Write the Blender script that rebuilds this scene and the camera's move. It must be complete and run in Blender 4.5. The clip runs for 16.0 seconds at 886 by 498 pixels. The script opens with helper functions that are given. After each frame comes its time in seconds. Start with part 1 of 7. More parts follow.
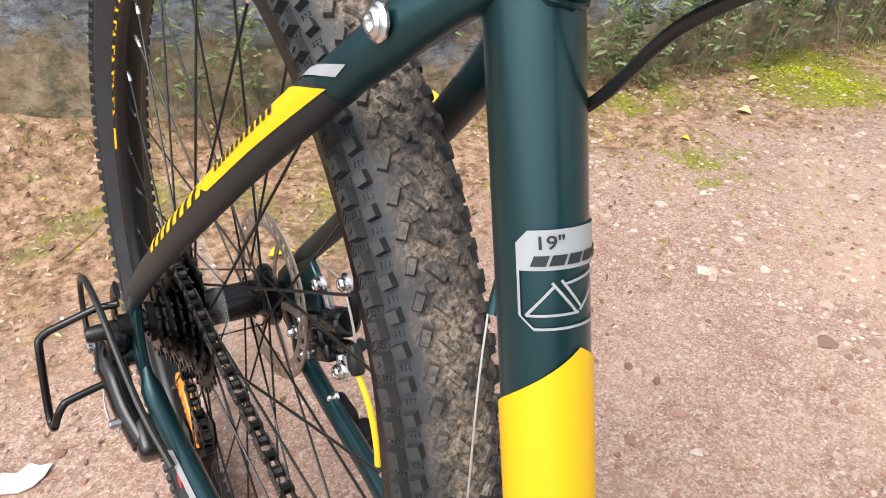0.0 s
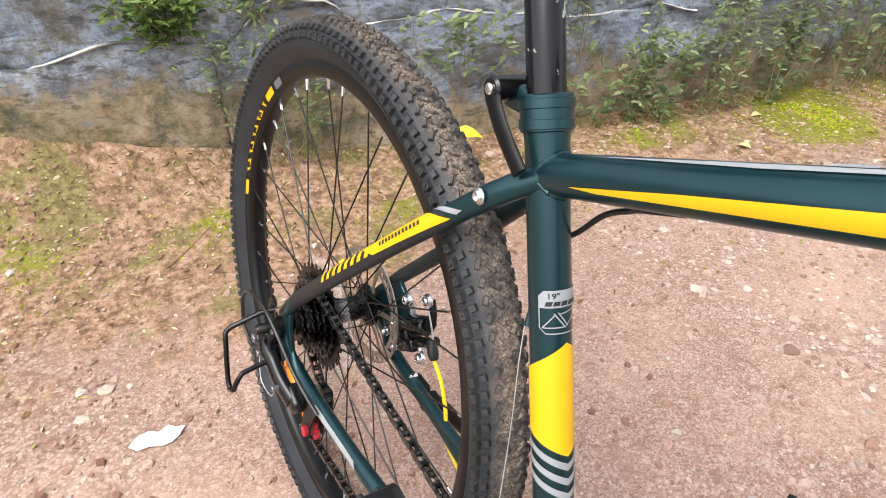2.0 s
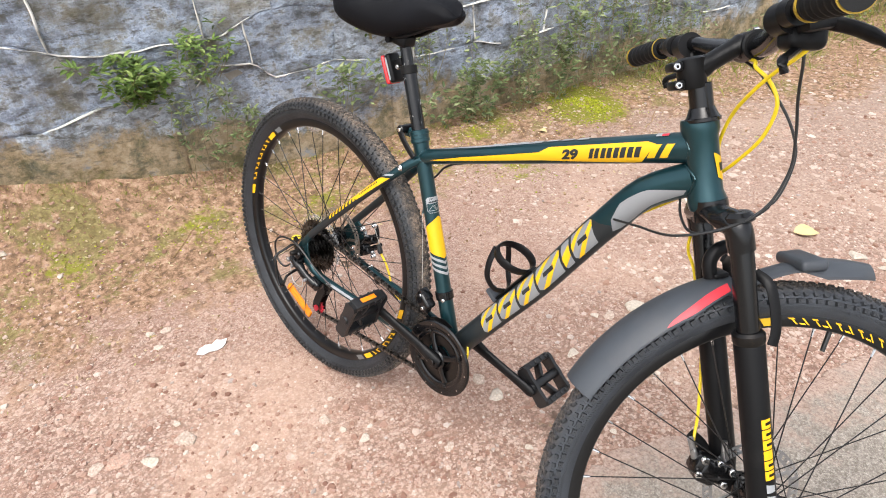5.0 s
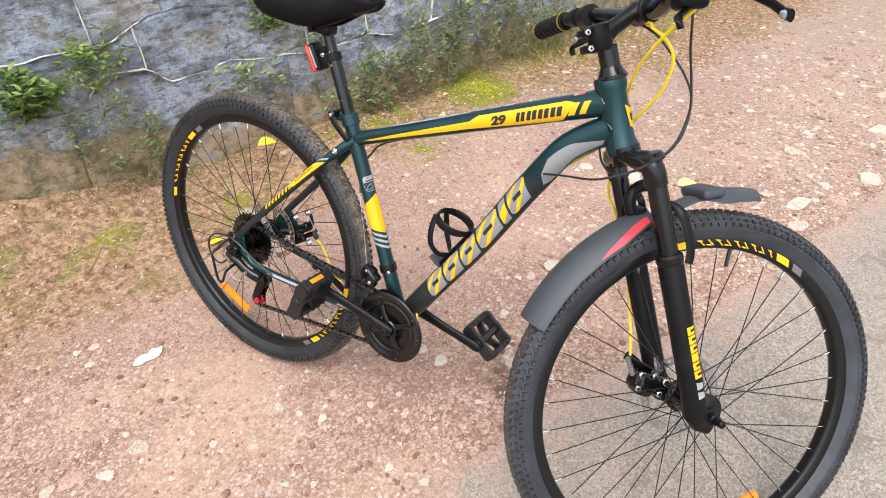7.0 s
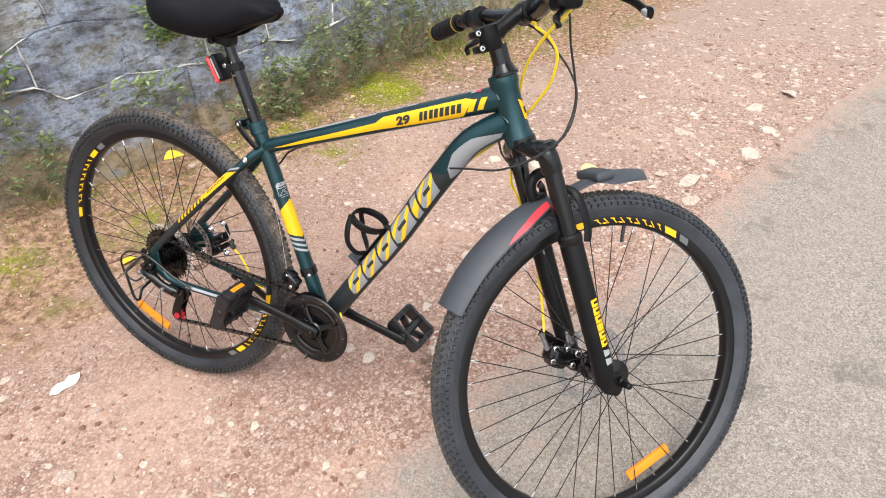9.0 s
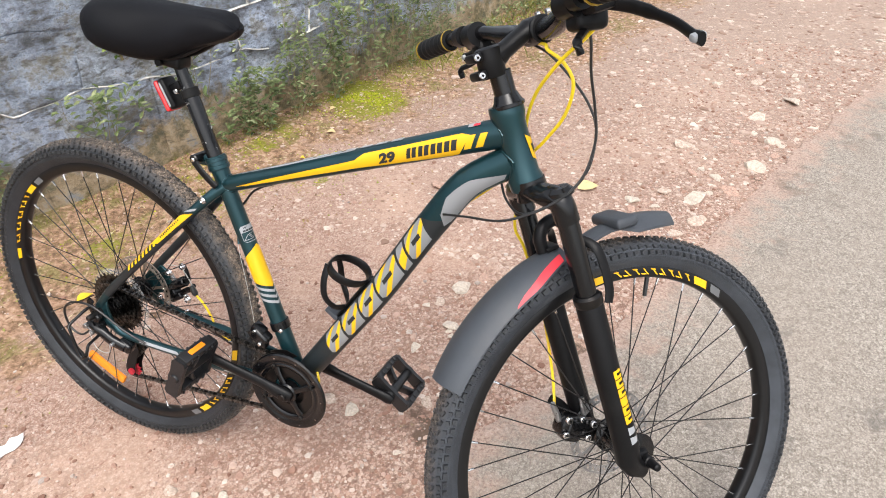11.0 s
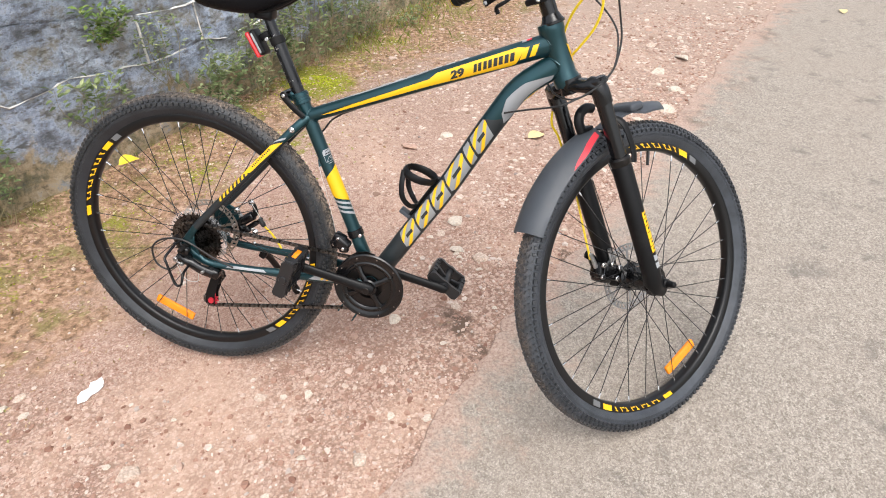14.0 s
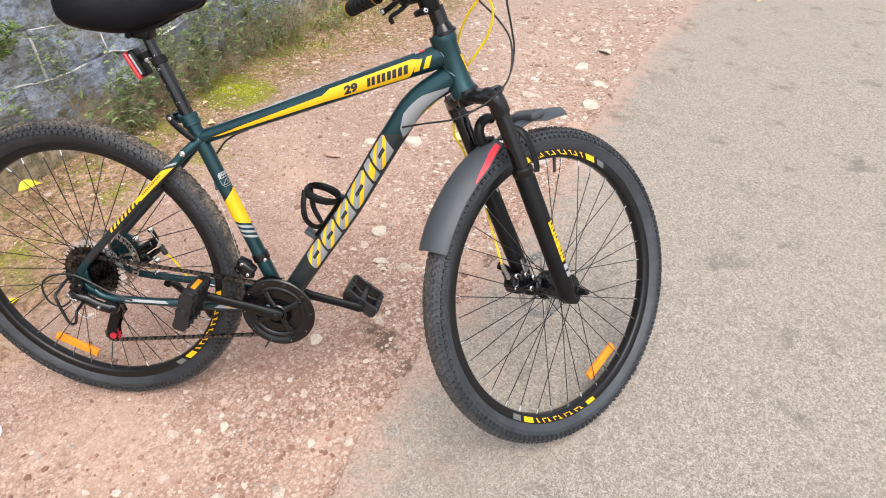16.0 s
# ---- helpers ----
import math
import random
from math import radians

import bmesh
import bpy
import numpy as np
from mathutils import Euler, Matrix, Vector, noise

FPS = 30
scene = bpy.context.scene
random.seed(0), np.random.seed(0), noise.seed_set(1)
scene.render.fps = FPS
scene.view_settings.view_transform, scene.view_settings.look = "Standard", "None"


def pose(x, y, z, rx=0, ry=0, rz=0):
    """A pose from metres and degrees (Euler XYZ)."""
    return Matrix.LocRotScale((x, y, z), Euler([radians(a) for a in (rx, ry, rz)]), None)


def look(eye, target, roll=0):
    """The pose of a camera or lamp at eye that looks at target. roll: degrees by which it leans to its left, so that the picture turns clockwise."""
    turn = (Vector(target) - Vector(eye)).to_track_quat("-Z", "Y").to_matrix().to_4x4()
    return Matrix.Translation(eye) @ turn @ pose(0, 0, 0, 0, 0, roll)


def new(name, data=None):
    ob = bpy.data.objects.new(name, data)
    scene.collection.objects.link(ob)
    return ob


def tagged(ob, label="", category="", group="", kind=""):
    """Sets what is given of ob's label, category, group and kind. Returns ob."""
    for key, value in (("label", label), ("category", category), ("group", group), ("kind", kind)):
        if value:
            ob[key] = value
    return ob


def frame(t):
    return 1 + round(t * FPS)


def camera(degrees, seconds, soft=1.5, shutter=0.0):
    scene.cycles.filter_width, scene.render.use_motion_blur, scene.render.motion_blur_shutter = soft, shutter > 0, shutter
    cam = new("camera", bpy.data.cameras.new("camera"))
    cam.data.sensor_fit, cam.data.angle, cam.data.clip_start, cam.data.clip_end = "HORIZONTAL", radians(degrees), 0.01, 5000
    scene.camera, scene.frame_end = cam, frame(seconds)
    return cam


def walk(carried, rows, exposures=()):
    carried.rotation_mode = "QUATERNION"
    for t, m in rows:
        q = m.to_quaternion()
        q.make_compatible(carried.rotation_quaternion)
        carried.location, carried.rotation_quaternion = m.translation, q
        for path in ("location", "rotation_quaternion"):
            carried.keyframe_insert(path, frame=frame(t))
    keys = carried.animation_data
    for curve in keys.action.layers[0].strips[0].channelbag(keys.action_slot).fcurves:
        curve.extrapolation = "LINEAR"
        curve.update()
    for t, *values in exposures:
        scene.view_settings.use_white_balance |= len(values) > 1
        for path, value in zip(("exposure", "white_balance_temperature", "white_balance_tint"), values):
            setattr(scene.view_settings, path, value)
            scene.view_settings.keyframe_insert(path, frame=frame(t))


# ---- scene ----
EXPOSURES = [(0.0, 1.13), (4.5, 1.11), (7.0, 1.05), (16.0, 1.02)]
SKY, SUN = 0.165, 0.5
cam = camera(69.0, 16.0, 1.0)
PATH = [  # seconds, eye, point looked at, roll in degrees
    (0, (0.476, -0.007, 0.717), (-0.878, 0.913, -0.431), -1.8),
    (0.5, (0.482, -0.021, 0.728), (-0.87, 0.893, -0.427), -1.8),
    (1, (0.493, -0.039, 0.756), (-0.87, 0.864, -0.395), -1.9),
    (1.5, (0.522, -0.081, 0.828), (-0.851, 0.809, -0.322), -2.0),
    (2, (0.622, -0.14, 0.896), (-0.776, 0.72, -0.247), -2.1),
    (2.5, (0.767, -0.213, 1.041), (-0.647, 0.609, -0.11), -2.2),
    (3, (0.866, -0.303, 1.157), (-0.568, 0.494, 0.012), -2.1),
    (3.5, (0.939, -0.451, 1.213), (-0.463, 0.397, 0.067), -2.1),
    (4, (1.014, -0.518, 1.224), (-0.341, 0.406, 0.08), -2.5),
    (4.5, (1.136, -0.577, 1.251), (-0.15, 0.45, 0.115), -2.4),
    (4.7, (1.178, -0.617, 1.271), (-0.055, 0.468, 0.13), -2.5),
    (6.8, (1.1744, -0.8434, 1.2882), (0.2464, 0.4792, 0.1095), -3.05),
    (7, (1.1689, -0.818, 1.2882), (0.2678, 0.5303, 0.1177), -2.69),
    (7.5, (1.1826, -0.8047, 1.3069), (0.3652, 0.5984, 0.1394), -2.88),
    (8, (1.195, -0.8363, 1.3103), (0.4652, 0.6128, 0.1409), -2.56),
    (8.5, (1.2018, -0.8536, 1.3125), (0.495, 0.6045, 0.1402), -2.49),
    (8.7, (1.2066, -0.8572, 1.3127), (0.506, 0.6003, 0.1359), -2.49),
    (10.8, (1.1202, -0.6958, 1.2869), (0.481, 0.7787, 0.0964), -2.13),
    (11, (1.1062, -0.6676, 1.2804), (0.4615, 0.8095, 0.0961), -2.21),
    (11.5, (1.0764, -0.6573, 1.2658), (0.4158, 0.8181, 0.0881), -1.92),
    (12, (1.0191, -0.6981, 1.2731), (0.345, 0.7713, 0.0956), -1.72),
    (12.5, (0.9492, -0.7509, 1.2565), (0.334, 0.7461, 0.0816), -1.75),
    (13, (0.9532, -0.8638, 1.2676), (0.4512, 0.6781, 0.0969), -2.34),
    (13.5, (0.9753, -1.0204, 1.2529), (0.5544, 0.5507, 0.089), -1.75),
    (14, (0.8884, -1.1433, 1.2893), (0.558, 0.4382, 0.1104), -1.73),
    (14.5, (0.8022, -1.2143, 1.2862), (0.5151, 0.3718, 0.1023), -1.77),
    (15, (0.835, -1.1874, 1.3039), (0.5689, 0.3961, 0.1116), -2.38),
    (15.5, (0.8986, -1.1228, 1.295), (0.6938, 0.4673, 0.0993), -2.42),
    (16, (0.9787, -1.064, 1.3005), (0.7906, 0.5287, 0.1055), -2.08),
]
walk(cam, [(t, look(eye, target, roll)) for t, eye, target, roll in PATH], EXPOSURES)
# ---- camera end

# ---- light: an overcast sky with a soft, weak sun
world = bpy.data.worlds.new("sky")
scene.world = world
world.use_nodes = True
wn, wl = world.node_tree.nodes, world.node_tree.links
wn.clear()
sky = wn.new("ShaderNodeTexSky")
sky.sky_type, sky.sun_disc = "NISHITA", False
sky.sun_elevation, sky.sun_rotation = radians(60), radians(160)
sky.air_density, sky.dust_density, sky.ozone_density = 1.0, 4.0, 1.0
grey = wn.new("ShaderNodeHueSaturation")
grey.inputs["Saturation"].default_value = 0.33
backing = wn.new("ShaderNodeBackground")
backing.inputs["Strength"].default_value = SKY
out = wn.new("ShaderNodeOutputWorld")
wl.new(sky.outputs[0], grey.inputs["Color"])
wl.new(grey.outputs[0], backing.inputs["Color"])
wl.new(backing.outputs[0], out.inputs["Surface"])
sun_data = bpy.data.lights.new("sun", "SUN")
sun_data.energy, sun_data.angle, sun_data.color = SUN, radians(50), (1.0, 0.98, 0.95)
sun = new("sun", sun_data)
sun.matrix_world = look((2.0, -2.8, 6.3), (0.3, 0.4, 0.0))

# ---- materials


def node(nt, kind, **values):
    n = nt.nodes.new(kind)
    for k, v in values.items():
        n.inputs[k.replace("_", " ")].default_value = v
    return n


def ramp(nt, source, stops):
    r = nt.nodes.new("ShaderNodeValToRGB")
    els = r.color_ramp.elements
    while len(els) < len(stops):
        els.new(0.5)
    for e, (p, c) in zip(els, stops):
        e.position, e.color = p, (*c, 1) if len(c) == 3 else c
    nt.links.new(source, r.inputs[0])
    return r.outputs[0]


def mix(nt, fac, a, b, blend="MIX"):
    m = nt.nodes.new("ShaderNodeMix")
    m.data_type, m.blend_type = "RGBA", blend
    for sock, v in ((m.inputs[0], fac), (m.inputs[6], a), (m.inputs[7], b)):
        if hasattr(v, "is_linked"):
            nt.links.new(v, sock)
        else:
            sock.default_value = v if not isinstance(v, tuple) else (*v, 1)
    return m.outputs[2]


def noise_tex(nt, scale, detail=4.0, rough=0.55, where=None):
    n = node(nt, "ShaderNodeTexNoise", Scale=scale, Detail=detail, Roughness=rough)
    nt.links.new(where or coords(nt), n.inputs["Vector"])
    return n.outputs["Fac"]


def coords(nt):
    for n in nt.nodes:
        if n.bl_idname == "ShaderNodeTexCoord":
            return n.outputs["Object"]
    return nt.nodes.new("ShaderNodeTexCoord").outputs["Object"]


def bump(nt, height, strength, distance):
    b = node(nt, "ShaderNodeBump", Strength=strength, Distance=distance)
    nt.links.new(height, b.inputs["Height"])
    return b.outputs[0]


def material(name, colour, rough=0.5, metal=0.0, coat=0.0, grain=0.0, grain_scale=200.0, spots=None, spot_scale=12.0, spot_edge=(0.52, 0.66), spec=0.5, vary=0.12):
    """A surface with fine grain in colour, gloss and relief, and optional dirt spots of another colour."""
    m = bpy.data.materials.new(name)
    m.use_nodes = True
    nt = m.node_tree
    b = nt.nodes["Principled BSDF"]
    fine = noise_tex(nt, grain_scale)
    broad = noise_tex(nt, 9.0)
    dark = tuple(c * (1 - vary) for c in colour)
    light = tuple(min(1, c * (1 + vary)) for c in colour)
    base = ramp(nt, broad, [(0.35, dark), (0.65, light)])
    if spots:
        fac = ramp(nt, noise_tex(nt, spot_scale, 8.0, 0.65), [(spot_edge[0], (0, 0, 0)), (spot_edge[1], (1, 1, 1))])
        base = mix(nt, fac, base, spots)
    nt.links.new(base, b.inputs["Base Color"])
    r = node(nt, "ShaderNodeMapRange")
    nt.links.new(fine, r.inputs[0])
    r.inputs[3].default_value, r.inputs[4].default_value = max(0.02, rough - 0.06), min(1, rough + 0.08)
    nt.links.new(r.outputs[0], b.inputs["Roughness"])
    b.inputs["Metallic"].default_value = metal
    b.inputs["Coat Weight"].default_value = coat
    b.inputs["Coat Roughness"].default_value = 0.15
    b.inputs["Specular IOR Level"].default_value = spec
    if grain:
        nt.links.new(bump(nt, fine, grain, 0.001), b.inputs["Normal"])
    return m


def dusty_rubber(name, colour, dust, most, half, gloss=0.5):
    """Black rubber with dry dust caught in a band along the middle of the tread."""
    m = bpy.data.materials.new(name)
    m.use_nodes = True
    nt = m.node_tree
    b = nt.nodes["Principled BSDF"]
    sep = nt.nodes.new("ShaderNodeSeparateXYZ")
    nt.links.new(coords(nt), sep.inputs[0])
    side = nt.nodes.new("ShaderNodeMath")
    side.operation = "ABSOLUTE"
    nt.links.new(sep.outputs["Y"], side.inputs[0])
    band = node(nt, "ShaderNodeMapRange")
    nt.links.new(side.outputs[0], band.inputs[0])
    for k, v in enumerate((half * 0.55, half * 1.35, most, 0.0)):
        band.inputs[k + 1].default_value = v
    flat = nt.nodes.new("ShaderNodeCombineXYZ")
    nt.links.new(sep.outputs["X"], flat.inputs["X"])
    nt.links.new(sep.outputs["Z"], flat.inputs["Z"])
    size = nt.nodes.new("ShaderNodeVectorMath")
    size.operation = "LENGTH"
    nt.links.new(flat.outputs[0], size.inputs[0])
    crown = node(nt, "ShaderNodeMapRange")  # no dust down on the side walls
    nt.links.new(size.outputs["Value"], crown.inputs[0])
    for k, v in enumerate((0.344, 0.352, 0.0, 1.0)):
        crown.inputs[k + 1].default_value = v
    cake = ramp(nt, noise_tex(nt, 46.0, 9.0, 0.76), [(0.42, (0.12, 0.12, 0.12)), (0.58, (1, 1, 1))])
    fac = mix(nt, 1.0, mix(nt, 1.0, band.outputs[0], crown.outputs[0], "MULTIPLY"), cake, "MULTIPLY")
    fine = noise_tex(nt, 420.0, 5.0, 0.7)
    base = ramp(nt, noise_tex(nt, 20.0), [(0.35, tuple(v * 0.8 for v in colour)), (0.65, tuple(v * 1.25 for v in colour))])
    earth = ramp(nt, fine, [(0.40, tuple(v * 0.30 for v in dust)), (0.60, tuple(v * 1.45 for v in dust))])
    nt.links.new(mix(nt, fac, base, earth), b.inputs["Base Color"])
    rough = node(nt, "ShaderNodeMapRange")
    nt.links.new(fac, rough.inputs[0])
    rough.inputs[3].default_value, rough.inputs[4].default_value = gloss, 0.95
    nt.links.new(rough.outputs[0], b.inputs["Roughness"])
    b.inputs["Specular IOR Level"].default_value = 0.36
    nt.links.new(bump(nt, fine, 0.45, 0.001), b.inputs["Normal"])
    return m


M = {
    "teal": material("teal_paint", (0.011, 0.046, 0.055), 0.30, 0.62, 0.28, 0.02, 900.0),
    "black_paint": material("black_paint", (0.0040, 0.0040, 0.0045), 0.20, 0.0, 0.18, 0.02, 500.0, spec=0.34),
    "matt_black": material("matt_black", (0.0048, 0.0048, 0.0053), 0.38, 0.0, 0.0, 0.06, 600.0, (0.014, 0.0135, 0.013), 14.0, (0.55, 0.80), 0.20),
    "yellow": material("yellow_decal", (0.78, 0.44, 0.004), 0.42, vary=0.03),
    "grey_decal": material("grey_decal", (0.27, 0.28, 0.29), 0.42, 0.2, vary=0.05),
    "gold_ring": material("dull_gold_ring", (0.46, 0.30, 0.035), 0.40, 0.4),
    "dull_decal": material("worn_grey_decal", (0.125, 0.128, 0.132), 0.45, 0.1, vary=0.1),
    "rotor": material("brown_tinged_steel", (0.50, 0.44, 0.385), 0.46, 0.9, 0, 0.1, 500.0, (0.34, 0.27, 0.215), 40.0, (0.45, 0.70)),
    "silver_decal": material("silver_decal", (0.33, 0.345, 0.36), 0.4, 0.1, vary=0.05),
    "ink": material("dark_ink", (0.012, 0.016, 0.018), 0.45),
    "red": material("red_decal", (0.62, 0.030, 0.045), 0.38, vary=0.05),
    "rubber": dusty_rubber("tyre_rubber", (0.0225, 0.0250, 0.0290), (0.270, 0.210, 0.162), 0.92, 0.0155, 0.48),
    "tread": dusty_rubber("dusty_tread", (0.0300, 0.0300, 0.0300), (0.235, 0.188, 0.149), 0.80, 0.0160, 0.42),
    "rubber_front": dusty_rubber("tyre_rubber_cleaner", (0.0390, 0.0440, 0.0520), (0.16, 0.125, 0.098), 0.70, 0.0150, 0.46),
    "tread_front": dusty_rubber("tread_cleaner", (0.0290, 0.0310, 0.0345), (0.130, 0.104, 0.084), 0.65, 0.0140, 0.42),
    "rim": material("rim_black", (0.0055, 0.0055, 0.006), 0.32, 0.0, 0.1, spec=0.3),
    "plastic": material("fender_plastic", (0.046, 0.052, 0.061), 0.46, 0, 0, 0.10, 500.0, (0.080, 0.079, 0.078), 5.0, (0.56, 0.85), 0.4),
    "pedal": material("pedal_plastic", (0.010, 0.010, 0.011), 0.38, 0, 0, 0.12, 500.0, (0.16, 0.12, 0.09), 26.0, (0.60, 0.85)),
    "grip": material("grip_rubber", (0.006, 0.006, 0.006), 0.6, 0, 0, 0.3, 500.0, spec=0.25),
    "steel": material("steel", (0.45, 0.45, 0.46), 0.28, 1.0),
    "chrome": material("bright_bolt", (0.72, 0.72, 0.72), 0.2, 1.0),
    "dark_steel": material("dark_steel", (0.030, 0.028, 0.027), 0.30, 0.85, 0, 0.1, 300.0, (0.08, 0.055, 0.035), 60.0, (0.60, 0.75)),
    "cog_steel": material("worn_cog_steel", (0.105, 0.100, 0.096), 0.30, 1.0, 0, 0.1, 300.0, (0.016, 0.014, 0.012), 60.0, (0.42, 0.58)),
    "link_steel": material("oily_link_steel", (0.15, 0.14, 0.13), 0.28, 0.9, 0, 0.1, 300.0, (0.05, 0.04, 0.03), 70.0),
    "spoke": material("black_spoke", (0.014, 0.013, 0.013), 0.32, 0.3),
    "orange": material("orange_reflector", (0.90, 0.26, 0.010), 0.18, 0, 0.4, 0.2, 300.0, vary=0.05),
    "lens_red": material("red_lens", (0.60, 0.020, 0.025), 0.15, 0, 0.6),
    "pulley_red": material("red_pulley", (0.42, 0.015, 0.03), 0.4),
    "cable_yellow": material("yellow_cable", (0.80, 0.58, 0.015), 0.35),
    "cable_black": material("black_cable", (0.012, 0.012, 0.012), 0.35),
    "cable_bare": material("bare_cable", (0.62, 0.62, 0.60), 0.3, 0.7),
    "fabric": material("black_fabric", (0.0040, 0.0043, 0.0060), 0.60, 0, 0, 0.5, 1400.0, spec=0.16, vary=0.2),
    "clear": material("clear_plastic", (0.9, 0.9, 0.9), 0.10),
}

M["clear"].node_tree.nodes["Principled BSDF"].inputs["Alpha"].default_value = 0.10

# ---- shaping helpers


def part(name, bm, mat, parent=None, label="", m=None, sharp=38.0, smooth=True):
    """Links a bmesh as one mesh object, under a thing or a part."""
    me = bpy.data.meshes.new(name)
    bmesh.ops.recalc_face_normals(bm, faces=bm.faces)
    bm.to_mesh(me)
    bm.free()
    if smooth:
        me.shade_smooth()
        me.set_sharp_from_angle(angle=radians(sharp))
    for one in mat if isinstance(mat, (list, tuple)) else [mat]:
        me.materials.append(one)
    ob = new(name, me)
    if parent:
        ob.parent = parent
    if m is not None:
        ob.matrix_basis = m
    return tagged(ob, label)


def twin(ob, m, parent=None):
    """One more piece on the same mesh."""
    o = new(ob.name.split(".")[0], ob.data)
    o.parent, o.matrix_basis = parent or ob.parent, m
    return o


def empty(name, m=None):
    ob = new(name)
    ob.empty_display_size = 0.1
    if m is not None:
        ob.matrix_basis = m
    return ob


def glide(points, steps=8, closed=False):
    """A smooth curve through the points (Catmull-Rom)."""
    p = [Vector(q) for q in points]
    n = len(p)
    res = []
    for i in range(n if closed else n - 1):
        a, b, c, d = (p[(i + k) % n] if closed else p[min(max(i + k, 0), n - 1)] for k in (-1, 0, 1, 2))
        for s in range(steps):
            t = s / steps
            res.append(0.5 * (2 * b + (c - a) * t + (2 * a - 5 * b + 4 * c - d) * t * t + (3 * b - a - 3 * c + d) * t**3))
    if not closed:
        res.append(p[-1])
    return res


def sweep(bm, points, radii, seg=12, ref=(0, 1, 0), closed=False, caps=True):
    """A tube along points. radii: one number, or a number or pair (along ref, across it) for each point."""
    pts = [Vector(p) for p in points]
    n = len(pts)
    if not isinstance(radii, (list, tuple)) or (len(radii) == 2 and n != 2):
        radii = [radii] * n
    side = Vector(ref)
    rings = []
    for i, p in enumerate(pts):
        a = pts[(i - 1) % n] if closed or i else p
        b = pts[(i + 1) % n] if closed or i < n - 1 else p
        t = (b - a).normalized()
        u = side - t * side.dot(t)
        if u.length < 1e-4:
            u = t.orthogonal()
        u.normalize()
        v = t.cross(u)
        ru, rv = radii[i] if isinstance(radii[i], (list, tuple)) else (radii[i], radii[i])
        rings.append([bm.verts.new(p + u * ru * math.cos(2 * math.pi * k / seg) + v * rv * math.sin(2 * math.pi * k / seg)) for k in range(seg)])
    for i in range(n if closed else n - 1):
        a, b = rings[i], rings[(i + 1) % n]
        for k in range(seg):
            bm.faces.new((a[k], a[(k + 1) % seg], b[(k + 1) % seg], b[k]))
    if caps and not closed:
        bm.faces.new(rings[0][::-1])
        bm.faces.new(rings[-1])
    return bm


def lathe(bm, profile, seg=48, axis="y", closed=True, centre=(0, 0, 0), start=0.0, turn=2 * math.pi):
    """Turns a profile of (radius, offset along the axis) round an axis."""
    c = Vector(centre)
    full = abs(turn - 2 * math.pi) < 1e-6
    rings = []
    for k in range(seg if full else seg + 1):
        a = start + turn * k / seg
        ca, sa = math.cos(a), math.sin(a)
        ring = []
        for r, o in profile:
            v = {"y": (r * ca, o, r * sa), "x": (o, r * ca, r * sa), "z": (r * ca, r * sa, o)}[axis]
            ring.append(bm.verts.new(c + Vector(v)))
        rings.append(ring)
    m = len(profile)
    for k in range(seg):
        a, b = rings[k], rings[(k + 1) % len(rings)]
        for j in range(m if closed else m - 1):
            bm.faces.new((a[j], a[(j + 1) % m], b[(j + 1) % m], b[j]))
    if not full and closed:
        bm.faces.new(rings[0])
        bm.faces.new(rings[-1][::-1])
    return bm


def disc(bm, r, y0, y1, centre=(0, 0, 0), axis="y", seg=24, hole=0.0, soft=0.0):
    lo, hi = min(y0, y1), max(y0, y1)
    s = soft
    prof = [(max(hole, 0.0004), lo), (r - s, lo), (r, lo + s), (r, hi - s), (r - s, hi), (max(hole, 0.0004), hi)]
    return lathe(bm, prof, seg, axis, True, centre)


def block(bm, size, m=None, bevel=0.0, segs=2):
    """A box with rounded edges."""
    made = bmesh.ops.create_cube(bm, size=1.0)["verts"]
    bmesh.ops.scale(bm, vec=size, verts=made)
    if bevel:
        edges = list({e for v in made for e in v.link_edges})
        res = bmesh.ops.bevel(bm, geom=edges, offset=bevel, segments=segs, affect="EDGES", profile=0.5)
        made = list({v for f in res["faces"] for v in f.verts} | {v for v in made if v.is_valid})
    if m is not None:
        bmesh.ops.transform(bm, matrix=m, verts=made)
    return made


def prism(bm, outline, depth, m=None):
    """A flat shape (x, z) with a thickness along y."""
    lo = [bm.verts.new((x, -depth / 2, z)) for x, z in outline]
    hi = [bm.verts.new((x, depth / 2, z)) for x, z in outline]
    n = len(outline)
    bm.faces.new(lo)
    bm.faces.new(hi[::-1])
    for i in range(n):
        bm.faces.new((lo[i], hi[i], hi[(i + 1) % n], lo[(i + 1) % n]))
    if m is not None:
        bmesh.ops.transform(bm, matrix=m, verts=lo + hi)
    return bm


def lines_to(a, b):
    """The pose that lays the z axis along a to b, with its origin at a."""
    a, b = Vector(a), Vector(b)
    return Matrix.Translation(a) @ (b - a).to_track_quat("Z", "Y").to_matrix().to_4x4()


